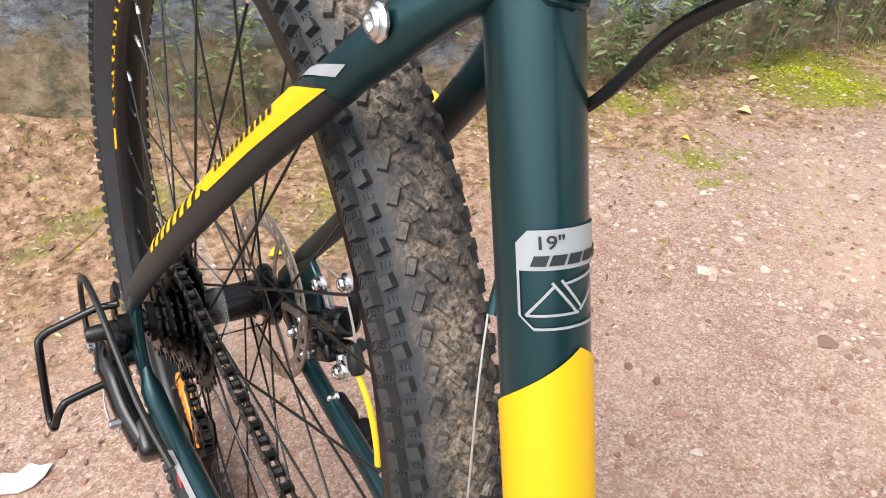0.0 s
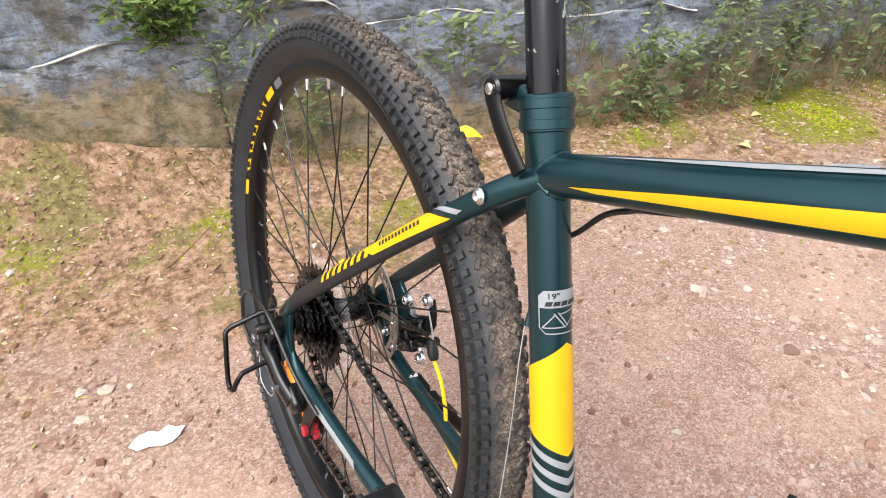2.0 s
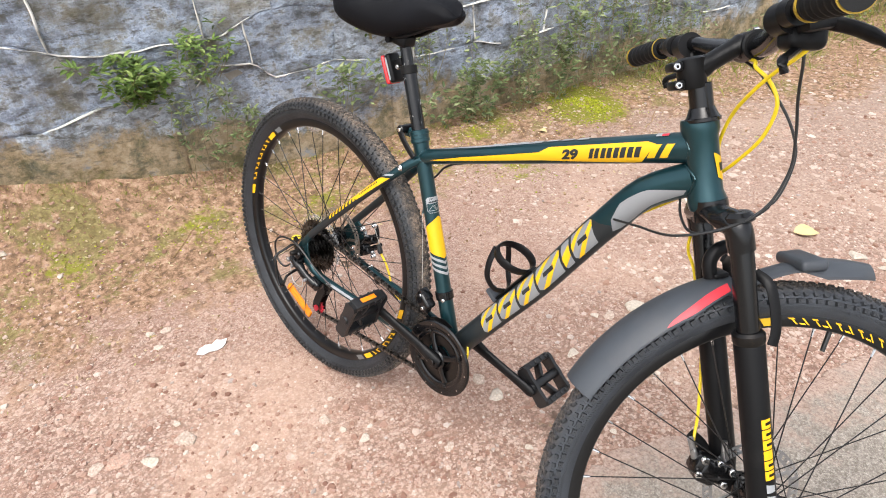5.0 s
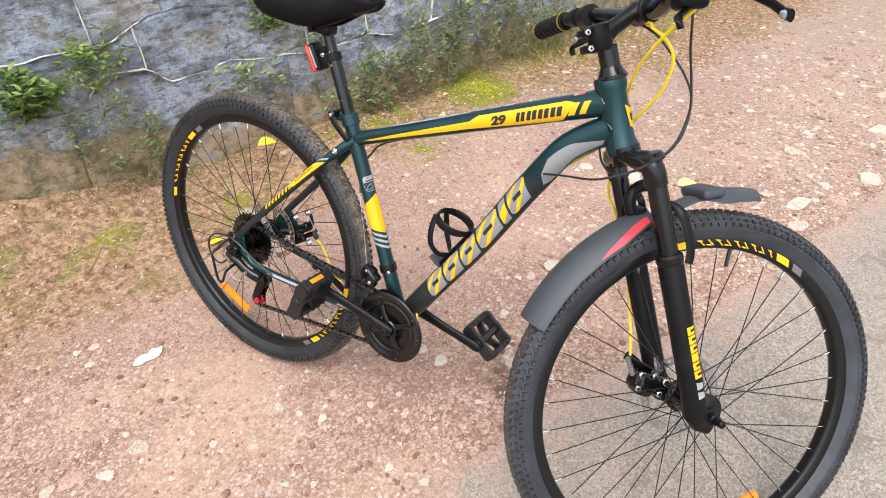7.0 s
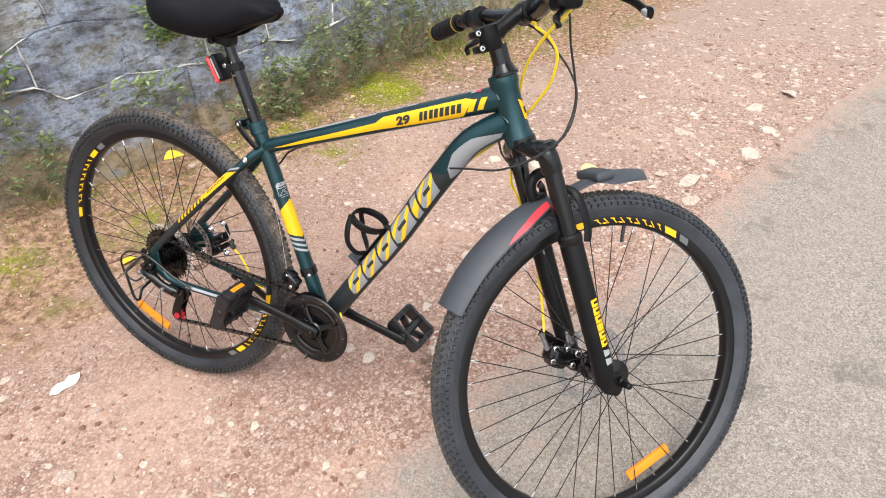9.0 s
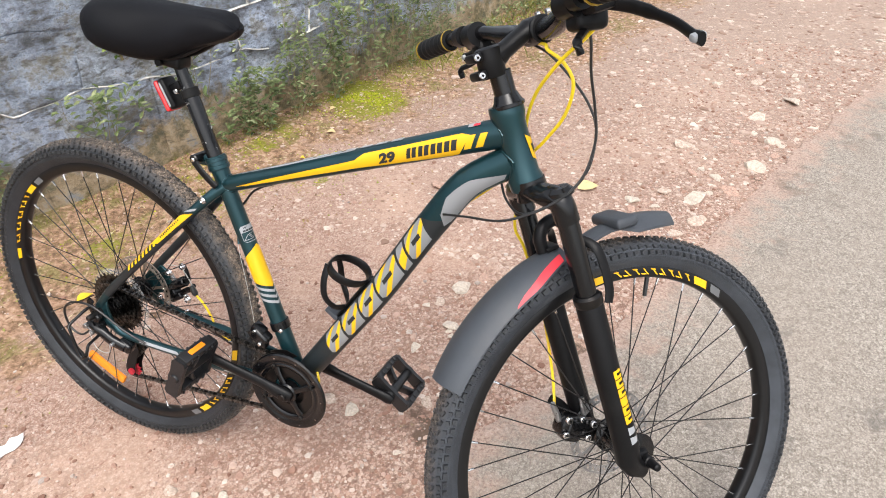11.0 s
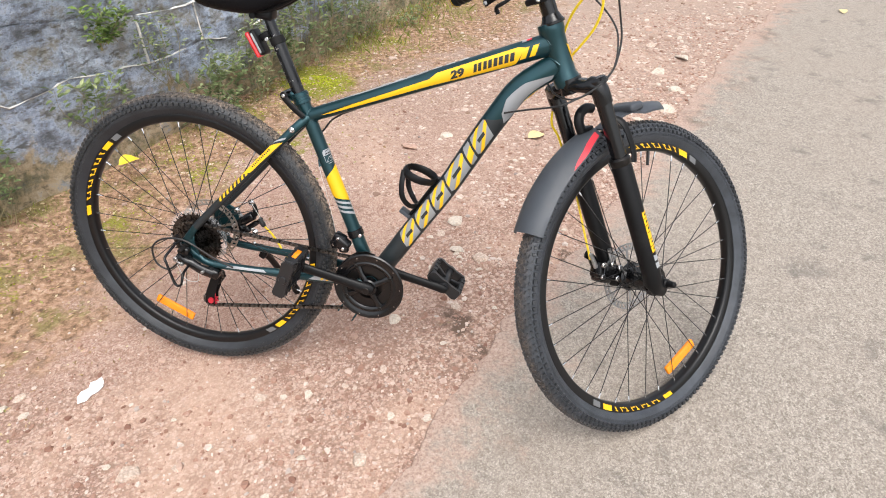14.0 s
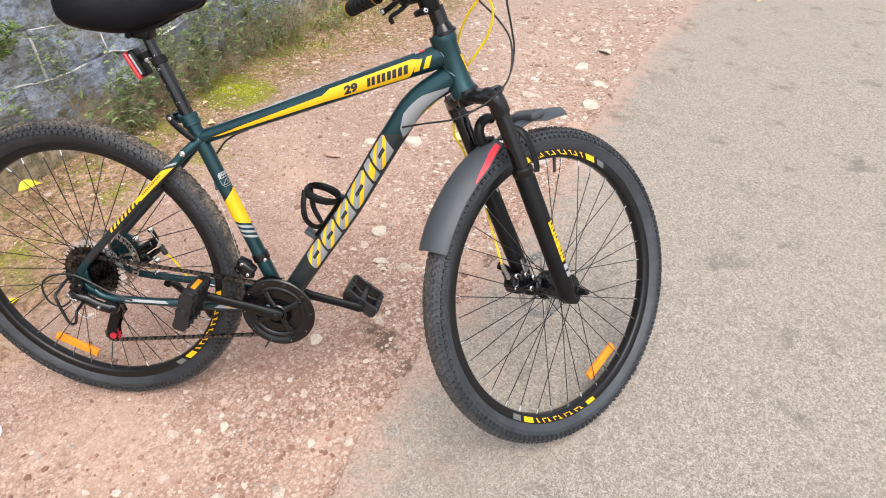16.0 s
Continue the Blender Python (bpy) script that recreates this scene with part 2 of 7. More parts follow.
class Rail:
    """A tube's centre line with its half sizes (across the bicycle, up), for wrapping stickers on it."""

    def __init__(self, points, radii, flank=(0, -1, 0)):
        self.p = [Vector(q) for q in points]
        self.r = [r if isinstance(r, (list, tuple)) else (r, r) for r in radii]
        self.s = [0.0]
        for a, b in zip(self.p, self.p[1:]):
            self.s.append(self.s[-1] + (b - a).length)
        n = len(self.p)
        self.t = [(self.p[min(i + 1, n - 1)] - self.p[max(i - 1, 0)]).normalized() for i in range(n)]
        self.flank = Vector(flank)

    def spot(self, x, w, turn, lift):
        i = 0
        while i < len(self.s) - 2 and x > self.s[i + 1]:
            i += 1
        k = (x - self.s[i]) / (self.s[i + 1] - self.s[i])
        c = self.p[i] + (self.p[i + 1] - self.p[i]) * k
        kk = min(max(k, 0), 1)
        t = self.t[i].lerp(self.t[i + 1], kk).normalized()
        ru, rv = (self.r[i][j] + (self.r[i + 1][j] - self.r[i][j]) * kk for j in (0, 1))
        u = (self.flank - t * self.flank.dot(t)).normalized()
        v = u.cross(t)
        v = -v if v.z < 0 else v
        a = radians(turn) + w / (0.5 * (ru + rv))
        return c + u * (ru + lift) * math.cos(a) + v * (rv + lift) * math.sin(a)


def decal(bm, outline, rail, turn=0.0, lift=0.0007, step=0.003, along_step=0.012):
    """A flat outline (along, round; metres) wrapped on a tube. turn: degrees from the tube's flank upwards."""
    one = bmesh.new()
    one.faces.new([one.verts.new((x, w, 0)) for x, w in outline])
    for axis, gap in ((1, step), (0, along_step)):
        vals = [q[axis] for q in outline]
        at = min(vals) + gap
        while at < max(vals) - 1e-5:
            co, no = [0, 0, 0], [0, 0, 0]
            co[axis], no[axis] = at, 1
            bmesh.ops.bisect_plane(one, geom=one.verts[:] + one.edges[:] + one.faces[:], plane_co=co, plane_no=no)
            at += gap
    for q in one.verts:
        q.co = rail.spot(q.co.x, q.co.y, turn, lift)
    me = bpy.data.meshes.new("tmp")
    one.to_mesh(me)
    one.free()
    bm.from_mesh(me)
    bpy.data.meshes.remove(me)
    return bm


def text_mesh(words, size, shear=0.0, bold=0.0):
    cu = bpy.data.curves.new("words", "FONT")
    cu.body, cu.size, cu.shear, cu.offset = words, size, shear, bold
    ob = new("words", cu)
    me = bpy.data.meshes.new_from_object(ob.evaluated_get(bpy.context.evaluated_depsgraph_get()))
    bpy.data.objects.remove(ob)
    bpy.data.curves.remove(cu)
    bm = bmesh.new()
    bm.from_mesh(me)
    bpy.data.meshes.remove(me)
    return bm


def slant(x, w, a, h, lean=0.35):
    """A leaning bar: from x, as long as a, from w up by h."""
    return [(x, w), (x + a, w), (x + a + lean * h, w + h), (x + lean * h, w + h)]

# ---- the place: gravelly shoulder, asphalt road, stone wall
def maths(nt, op, a, b=None, c=None):
    n = nt.nodes.new("ShaderNodeMath")
    n.operation = op
    for sock, v in zip(n.inputs, (a, b, c)):
        if v is None:
            continue
        if hasattr(v, "is_linked"):
            nt.links.new(v, sock)
        else:
            sock.default_value = v
    return n.outputs[0]


def attribute(nt, name):
    a = nt.nodes.new("ShaderNodeAttribute")
    a.attribute_name = name
    return a.outputs["Fac"]


def cells(nt, scale, where=None):
    v = node(nt, "ShaderNodeTexVoronoi", Scale=scale, Randomness=1.0)
    nt.links.new(where or coords(nt), v.inputs["Vector"])
    return v


def g(v):
    return (v, v, v)


def soil():
    m = bpy.data.materials.new("laterite_soil")
    m.use_nodes = True
    nt = m.node_tree
    b = nt.nodes["Principled BSDF"]
    fine = noise_tex(nt, 420.0, 6.0, 0.8)
    mid = noise_tex(nt, 38.0, 8.0, 0.74)
    broad = noise_tex(nt, 2.4, 6.0, 0.62)
    bend = nt.nodes.new("ShaderNodeVectorMath")  # ragged outlines for the larger crumbs
    bend.operation = "MULTIPLY_ADD"
    nt.links.new(noise_tex(nt, 150.0, 4.0, 0.7).node.outputs["Color"], bend.inputs[0])
    bend.inputs[1].default_value = (0.011, 0.011, 0.011)
    nt.links.new(coords(nt), bend.inputs[2])
    grit, chips = cells(nt, 340.0), cells(nt, 125.0, bend.outputs[0])
    # powdery earth, redder and paler by turns
    c = ramp(nt, mid, [(0.36, (0.185, 0.094, 0.066)), (0.46, (0.315, 0.192, 0.145)), (0.55, (0.415, 0.278, 0.218)), (0.66, (0.550, 0.420, 0.348))])
    c = mix(nt, ramp(nt, broad, [(0.40, g(0)), (0.64, g(0.55))]), c, (0.490, 0.326, 0.240))
    # crumbs: many of the earth's colour, some pale, some dark
    c = mix(nt, 0.56, c, ramp(nt, grit.outputs["Color"], [(0.10, (0.110, 0.060, 0.045)), (0.34, (0.300, 0.180, 0.137)), (0.62, (0.430, 0.296, 0.236)), (0.88, (0.690, 0.580, 0.505))]))
    clump = cells(nt, 48.0, bend.outputs[0])
    free = attribute(nt, "loose")
    c = mix(nt, maths(nt, "MULTIPLY", free, 0.40), c, ramp(nt, clump.outputs["Color"], [(0.12, (0.215, 0.118, 0.085)), (0.40, (0.340, 0.214, 0.164)), (0.66, (0.470, 0.330, 0.262)), (0.90, (0.640, 0.510, 0.430))]))
    c = mix(nt, maths(nt, "MULTIPLY", maths(nt, "MULTIPLY_ADD", free, 0.75, 0.25), ramp(nt, chips.outputs["Color"], [(0.68, g(0)), (0.78, g(0.60))])), c, (0.58, 0.465, 0.385))
    c = mix(nt, maths(nt, "MULTIPLY", free, ramp(nt, chips.outputs["Color"], [(0.24, g(0.75)), (0.34, g(0))])), c, (0.180, 0.106, 0.078))
    c = mix(nt, maths(nt, "MULTIPLY", maths(nt, "MULTIPLY_ADD", free, 0.7, 0.3), ramp(nt, chips.outputs["Distance"], [(0.46, g(0)), (0.70, g(0.62))])), c, (0.165, 0.106, 0.080))
    c = mix(nt, ramp(nt, fine, [(0.36, g(0.85)), (0.47, g(0))]), c, (0.130, 0.070, 0.050))
    blot = noise_tex(nt, 7.0, 8.0, 0.70)
    c = mix(nt, ramp(nt, blot, [(0.55, g(0)), (0.68, g(0.60))]), c, (0.225, 0.128, 0.092))
    pale = noise_tex(nt, 1.25, 7.0, 0.62)
    c = mix(nt, ramp(nt, pale, [(0.50, g(0)), (0.62, g(0.45))]), c, (0.540, 0.377, 0.285))
    c = mix(nt, ramp(nt, pale, [(0.36, g(0.40)), (0.46, g(0))]), c, (0.290, 0.175, 0.130))
    coarse = maths(nt, "MULTIPLY", attribute(nt, "coarse"), ramp(nt, noise_tex(nt, 24.0, 9.0, 0.78), [(0.36, g(1)), (0.62, g(0.25))]))
    c = mix(nt, coarse, c, (0.200, 0.128, 0.092))
    c = mix(nt, maths(nt, "MULTIPLY", attribute(nt, "coarse"), 0.42), c, (0.44, 0.370, 0.315))
    # ragged patches of darker brown round the listed spots
    dark_sum = maths(nt, "ADD", attribute(nt, "darker"), maths(nt, "MULTIPLY_ADD", noise_tex(nt, 11.0, 9.0, 0.75), 2.2, -1.15))
    c = mix(nt, ramp(nt, dark_sum, [(0.40, g(0)), (0.62, g(0.88))]), c, (0.105, 0.072, 0.052))
    # damp earth, rotten leaves and thin moss in a ragged strip along the wall
    strip = maths(nt, "ADD", attribute(nt, "verge"), maths(nt, "MULTIPLY_ADD", noise_tex(nt, 5.0, 9.0, 0.72), 2.3, -1.22))
    litter = ramp(nt, noise_tex(nt, 34.0, 8.0, 0.76), [(0.34, (0.070, 0.046, 0.027)), (0.45, (0.178, 0.108, 0.060)), (0.54, (0.345, 0.212, 0.136)), (0.66, (0.51, 0.370, 0.265))])
    c = mix(nt, ramp(nt, strip, [(0.30, g(0)), (0.62, g(0.92))]), c, litter)
    olive = maths(nt, "MULTIPLY", attribute(nt, "verge"), ramp(nt, noise_tex(nt, 4.2, 9.0, 0.70), [(0.47, g(0)), (0.60, g(1.0))]))
    olive = maths(nt, "ADD", olive, maths(nt, "MULTIPLY_ADD", noise_tex(nt, 26.0, 9.0, 0.78), 1.8, -1.0))
    film = ramp(nt, noise_tex(nt, 70.0, 6.0, 0.75), [(0.34, (0.078, 0.062, 0.024)), (0.48, (0.160, 0.132, 0.050)), (0.58, (0.235, 0.205, 0.075)), (0.70, (0.38, 0.290, 0.190))])
    c = mix(nt, ramp(nt, olive, [(0.30, g(0)), (0.62, g(0.85))]), c, film)
    msum = maths(nt, "ADD", attribute(nt, "moss"), maths(nt, "MULTIPLY_ADD", noise_tex(nt, 14.0, 9.0, 0.74), 1.7, -0.86))
    msum = maths(nt, "ADD", msum, maths(nt, "MULTIPLY_ADD", noise_tex(nt, 75.0, 6.0, 0.75), 1.3, -0.66))
    green = ramp(nt, noise_tex(nt, 90.0, 5.0, 0.7), [(0.3, (0.095, 0.102, 0.012)), (0.7, (0.270, 0.275, 0.028))])
    c = mix(nt, ramp(nt, msum, [(0.36, g(0)), (0.58, g(0.92))]), c, green)
    nt.links.new(c, b.inputs["Base Color"])
    b.inputs["Roughness"].default_value = 0.95
    b.inputs["Specular IOR Level"].default_value = 0.2
    h = mix(nt, 0.5, maths(nt, "SUBTRACT", 1.0, mid), chips.outputs["Distance"])
    h = mix(nt, 0.35, h, grit.outputs["Distance"])
    nt.links.new(bump(nt, h, -1.0, 0.0044), b.inputs["Normal"])
    return m


def asphalt():
    m = bpy.data.materials.new("worn_asphalt")
    m.use_nodes = True
    nt = m.node_tree
    b = nt.nodes["Principled BSDF"]
    v = cells(nt, 300.0)
    grit = ramp(nt, v.outputs["Color"], [(0.1, (0.192, 0.166, 0.140)), (0.5, (0.312, 0.273, 0.233)), (0.88, (0.490, 0.436, 0.378))])
    gaps = ramp(nt, v.outputs["Distance"], [(0.32, g(1)), (0.74, (0.62, 0.59, 0.56))])
    c = mix(nt, 1.0, grit, gaps, "MULTIPLY")
    c = mix(nt, ramp(nt, noise_tex(nt, 30.0, 8.0, 0.75), [(0.36, g(0.45)), (0.50, g(0))]), c, (0.140, 0.122, 0.105))
    coarse = cells(nt, 165.0)
    c = mix(nt, 0.34, c, ramp(nt, coarse.outputs["Color"], [(0.1, (0.140, 0.122, 0.104)), (0.5, (0.295, 0.258, 0.221)), (0.9, (0.520, 0.464, 0.404))]))
    broad = noise_tex(nt, 1.6, 6.0, 0.6)
    c = mix(nt, ramp(nt, broad, [(0.42, g(0)), (0.66, g(0.30))]), c, (0.300, 0.248, 0.204))
    stain = noise_tex(nt, 5.0, 9.0, 0.74)
    c = mix(nt, ramp(nt, stain, [(0.56, g(0)), (0.66, g(0.65))]), c, (0.125, 0.112, 0.100))
    # earth washed over the edge, and crumbled dark patches along it
    edge = attribute(nt, "edge")
    darker = maths(nt, "MULTIPLY", edge, ramp(nt, noise_tex(nt, 3.2, 9.0, 0.74), [(0.50, g(0)), (0.60, g(1))]))
    c = mix(nt, ramp(nt, darker, [(0.15, g(0)), (0.70, g(0.85))]), c, (0.135, 0.100, 0.078))
    wash = maths(nt, "ADD", edge, maths(nt, "MULTIPLY_ADD", noise_tex(nt, 13.0, 10.0, 0.78), 2.6, -1.38))
    earth = ramp(nt, noise_tex(nt, 120.0, 6.0, 0.8), [(0.34, (0.20, 0.124, 0.096)), (0.50, (0.375, 0.265, 0.212)), (0.66, (0.52, 0.405, 0.336))])
    c = mix(nt, ramp(nt, wash, [(0.32, g(0)), (0.62, g(0.55)), (0.85, g(0.95))]), c, earth)
    nt.links.new(c, b.inputs["Base Color"])
    b.inputs["Roughness"].default_value = 0.9
    b.inputs["Specular IOR Level"].default_value = 0.25
    nt.links.new(bump(nt, v.outputs["Distance"], -0.65, 0.005), b.inputs["Normal"])
    return m


def stone_face(name):
    """Split slate-blue stone: rippled, patched with pale lichen, dark runs and earth."""
    m = bpy.data.materials.new(name)
    m.use_nodes = True
    nt = m.node_tree
    b = nt.nodes["Principled BSDF"]
    info = nt.nodes.new("ShaderNodeObjectInfo")
    geo = nt.nodes.new("ShaderNodeNewGeometry")
    at = geo.outputs["Position"]

    def stretched(x, y, z, source=at):
        k = nt.nodes.new("ShaderNodeMapping")
        k.inputs["Scale"].default_value = (x, y, z)
        nt.links.new(source, k.inputs["Vector"])
        return k.outputs[0]

    ripple = noise_tex(nt, 17.0, 9.0, 0.68, stretched(1, 1, 3.0))
    fine = noise_tex(nt, 75.0, 8.0, 0.74, stretched(1, 1, 2.2))
    patch = noise_tex(nt, 5.5, 9.0, 0.70)
    nt.links.new(at, patch.node.inputs["Vector"])
    blotch = noise_tex(nt, 6.5, 10.0, 0.74, stretched(1, 1, 1.3))
    c = ramp(nt, blotch, [(0.38, (0.110, 0.120, 0.128)), (0.44, (0.215, 0.236, 0.265)), (0.49, (0.300, 0.345, 0.420)), (0.535, (0.46, 0.53, 0.64)), (0.58, (0.330, 0.335, 0.325)), (0.66, (0.130, 0.135, 0.130))])
    tone = ramp(nt, info.outputs["Random"], [(0.0, (0.80, 0.82, 0.84)), (0.5, (0.98, 1.0, 1.06)), (1.0, (1.12, 1.10, 1.06))])
    c = mix(nt, 1.0, c, tone, "MULTIPLY")
    c = mix(nt, ramp(nt, ripple, [(0.36, g(0.66)), (0.46, g(0))]), c, (0.105, 0.114, 0.128))
    c = mix(nt, ramp(nt, ripple, [(0.56, g(0)), (0.68, g(0.55))]), c, (0.46, 0.52, 0.62))
    c = mix(nt, ramp(nt, patch, [(0.58, g(0)), (0.63, g(0.5))]), c, (0.48, 0.50, 0.52))
    c = mix(nt, ramp(nt, fine, [(0.36, g(0.7)), (0.46, g(0))]), c, (0.070, 0.070, 0.066))
    c = mix(nt, ramp(nt, fine, [(0.60, g(0)), (0.70, g(0.6))]), c, (0.56, 0.57, 0.56))
    ochre = noise_tex(nt, 3.0, 10.0, 0.72, stretched(1, 1, 1.4))
    c = mix(nt, ramp(nt, ochre, [(0.52, g(0)), (0.60, g(0.6))]), c, (0.185, 0.160, 0.095))
    run = noise_tex(nt, 13.0, 8.0, 0.72, stretched(1, 1, 0.16))
    place = nt.nodes.new("ShaderNodeSeparateXYZ")
    nt.links.new(at, place.inputs[0])
    run_fade = node(nt, "ShaderNodeMapRange")  # dark runs strong below y -0.5, faint beyond y 0.35
    nt.links.new(place.outputs["Y"], run_fade.inputs[0])
    for k, v in enumerate((-0.5, 0.35, 1.5, 0.15)):
        run_fade.inputs[k + 1].default_value = v
    c = mix(nt, maths(nt, "MULTIPLY", run_fade.outputs[0], ramp(nt, run, [(0.50, g(0)), (0.60, g(0.50))])), c, (0.075, 0.078, 0.070))
    # earth splashed up from the ground, with a ragged upper edge, and slime in it
    sep = nt.nodes.new("ShaderNodeSeparateXYZ")
    nt.links.new(at, sep.inputs[0])
    fall = node(nt, "ShaderNodeMapRange")  # the earth lies lower along the wall
    nt.links.new(sep.outputs["Y"], fall.inputs[0])
    for k, v in enumerate((-1.0, 0.7, -0.16, 0.17)):
        fall.inputs[k + 1].default_value = v
    height = maths(nt, "ADD", sep.outputs["Z"], fall.outputs[0])
    ragged = maths(nt, "MULTIPLY_ADD", noise_tex(nt, 3.6, 10.0, 0.74, at), -0.66, height)
    earth = ramp(nt, noise_tex(nt, 9.0, 10.0, 0.76, at), [(0.36, (0.075, 0.068, 0.028)), (0.44, (0.185, 0.155, 0.075)), (0.51, (0.36, 0.265, 0.150)), (0.58, (0.48, 0.375, 0.240)), (0.66, (0.30, 0.305, 0.31))])
    c = mix(nt, ramp(nt, ragged, [(-0.02, g(0.92)), (0.07, g(0))]), c, earth)
    c = mix(nt, ramp(nt, ripple, [(0.37, g(0.6)), (0.46, g(0))]), c, (0.090, 0.084, 0.062))
    c = mix(nt, ramp(nt, fine, [(0.60, g(0)), (0.70, g(0.5))]), c, (0.50, 0.47, 0.40))
    low = maths(nt, "ADD", 0.5, maths(nt, "MULTIPLY_ADD", noise_tex(nt, 6.0, 10.0, 0.76, at), -0.54, height))
    c = mix(nt, ramp(nt, low, [(0.36, g(0.85)), (0.43, g(0))]), c, ramp(nt, fine, [(0.4, (0.085, 0.080, 0.018)), (0.6, (0.215, 0.200, 0.055))]))
    nt.links.new(c, b.inputs["Base Color"])
    b.inputs["Roughness"].default_value = 0.82
    nt.links.new(bump(nt, mix(nt, 0.30, mix(nt, 0.35, ripple, blotch), fine), 1.0, 0.032), b.inputs["Normal"])
    return m


M["soil"] = soil()
M["asphalt"] = asphalt()
M["stone"] = stone_face("wall_stone")
M["mortar"] = material("lime_mortar", (0.58, 0.57, 0.54), 0.9, 0, 0, 0.6, 150.0, (0.10, 0.10, 0.09), 11.0, (0.50, 0.64), 0.2, 0.25)
M["bed"] = material("wall_bedding", (0.22, 0.215, 0.20), 0.95, 0, 0, 0.6, 120.0, (0.16, 0.12, 0.07), 6.0, (0.4, 0.7), 0.2, 0.3)
M["pebble"] = material("pale_pebble", (0.48, 0.39, 0.32), 0.85, 0, 0, 0.5, 160.0, (0.40, 0.22, 0.15), 30.0, (0.50, 0.75), 0.3, 0.3)
M["red_chip"] = material("red_stone_chip", (0.40, 0.25, 0.19), 0.85, 0, 0, 0.5, 140.0, (0.56, 0.45, 0.37), 26.0, (0.48, 0.72), 0.3, 0.3)
M["chip"] = material("stone_chip", (0.52, 0.46, 0.385), 0.8, 0, 0, 0.5, 120.0, (0.45, 0.31, 0.22), 26.0, (0.50, 0.75), 0.3, 0.2)

WALL_A = radians(16.54)
WN = Vector((math.cos(WALL_A), -math.sin(WALL_A), 0))  # out of the wall, towards the road
WT = Vector((math.sin(WALL_A), math.cos(WALL_A), 0))  # along the wall
W0 = WN * -1.132


def on_wall(s, z, out=0.0):
    return W0 + WT * s + WN * out + Vector((0, 0, z))


def edge_x(y):
    """Where the asphalt begins."""
    base = [(-30, -8.0), (-6, -1.75), (-2.0, -0.12), (-0.43, 0.53), (-0.12, 0.66), (0.14, 0.73), (0.43, 0.87), (0.95, 1.10), (1.25, 1.22), (1.84, 1.43), (2.56, 1.73), (3.45, 2.14), (6, 3.35), (30, 15.0)]
    for (a, xa), (b, xb) in zip(base, base[1:]):
        if y <= b:
            return xa + (xb - xa) * (y - a) / (b - a)
    return base[-1][1]


FOOT = ((-9, 0.42), (-1.25, 0.42), (-0.98, 0.40), (-0.84, 0.285), (-0.59, 0.225), (-0.45, 0.190), (-0.19, 0.140), (-0.04, 0.105), (0.17, 0.060), (0.5, 0.040), (9, 0.035))


def along_foot(s):
    """How high the earth lies against the wall."""
    for (a, za), (b, zb) in zip(FOOT, FOOT[1:]):
        if s <= b:
            return za + (zb - za) * (s - a) / (b - a)
    return FOOT[-1][1]


def rise(x, y):
    """Height of the earth: flat by the road, banked up against the wall."""
    p = Vector((x, y, 0)) - W0
    d, s = p.dot(WN), p.dot(WT)
    top = along_foot(s)
    k = max(0, min(1, (0.55 - d) / 0.55))
    bank = top * k * k
    lump = 0.010 * noise.noise(Vector((x * 2.3, y * 2.3, 0))) + 0.005 * noise.noise(Vector((x * 9, y * 9, 3))) + 0.0025 * noise.noise(Vector((x * 31, y * 31, 7)))
    near = min(1, max(0.25, (d - 0.0) / 0.6))
    return bank + lump * (0.5 + 0.5 * (1 - near)) - 0.002


def grid_axis(lo, hi, fine_lo, fine_hi, step):
    vals, v = [], fine_lo
    while v <= fine_hi:
        vals.append(v)
        v += step
    g, v = step, fine_hi
    while v < hi:
        g *= 1.35
        v += g
        vals.append(min(v, hi))
    g, v = step, fine_lo
    while v > lo:
        g *= 1.35
        v -= g
        vals.insert(0, max(v, lo))
    return vals


MOSS = ((-0.41, 1.93, 0.31), (-0.30, 1.25, 0.30), (-0.62, 1.35, 0.25), (-0.70, 0.55, 0.28), (-0.85, 0.10, 0.22), (-0.95, -0.35, 0.22), (-0.58, 1.45, 0.20), (-0.45, 1.75, 0.22), (-0.72, 1.10, 0.20), (-0.36, 2.25, 0.22), (-0.55, 0.95, 0.22), (-0.15, 2.6, 0.25))
# x, y and radius of the darker brown patches near the road edge
DARK_SPOTS = ((0.66, 0.235, 0.13), (0.70, 0.11, 0.14), (0.61, 0.29, 0.10), (0.95, 0.62, 0.12), (1.20, 1.10, 0.16), (1.42, 1.72, 0.18))
xs, ys = grid_axis(-60, 400, -1.75, 1.3, 0.022), grid_axis(-400, 400, -1.6, 3.2, 0.022)
verts = [(x, y, rise(x, y) if abs(x) < 8 and abs(y) < 12 else 0.0) for y in ys for x in xs]
nx = len(xs)
faces = [(j * nx + i, j * nx + i + 1, (j + 1) * nx + i + 1, (j + 1) * nx + i) for j in range(len(ys) - 1) for i in range(nx - 1)]
me = bpy.data.meshes.new("ground")
me.from_pydata(verts, [], faces)
me.shade_smooth()
me.materials.append(M["soil"])


def loose(x, y):
    """How much loose gravel lies at a spot: most along the road edge and far down the shoulder, little on the trodden earth between."""
    near = 1.0 - (edge_x(max(-29, min(29, y))) - x - 0.22) / 0.55
    far = (y - 1.25) / 0.9
    front = 0.9 * min(1.0, (-0.02 - y) / 0.25)  # kicked about before the rear wheel
    return max(0.12, min(1.0, max(near, far, front) + 0.25 * noise.noise(Vector((x * 3, y * 3, 6)))))


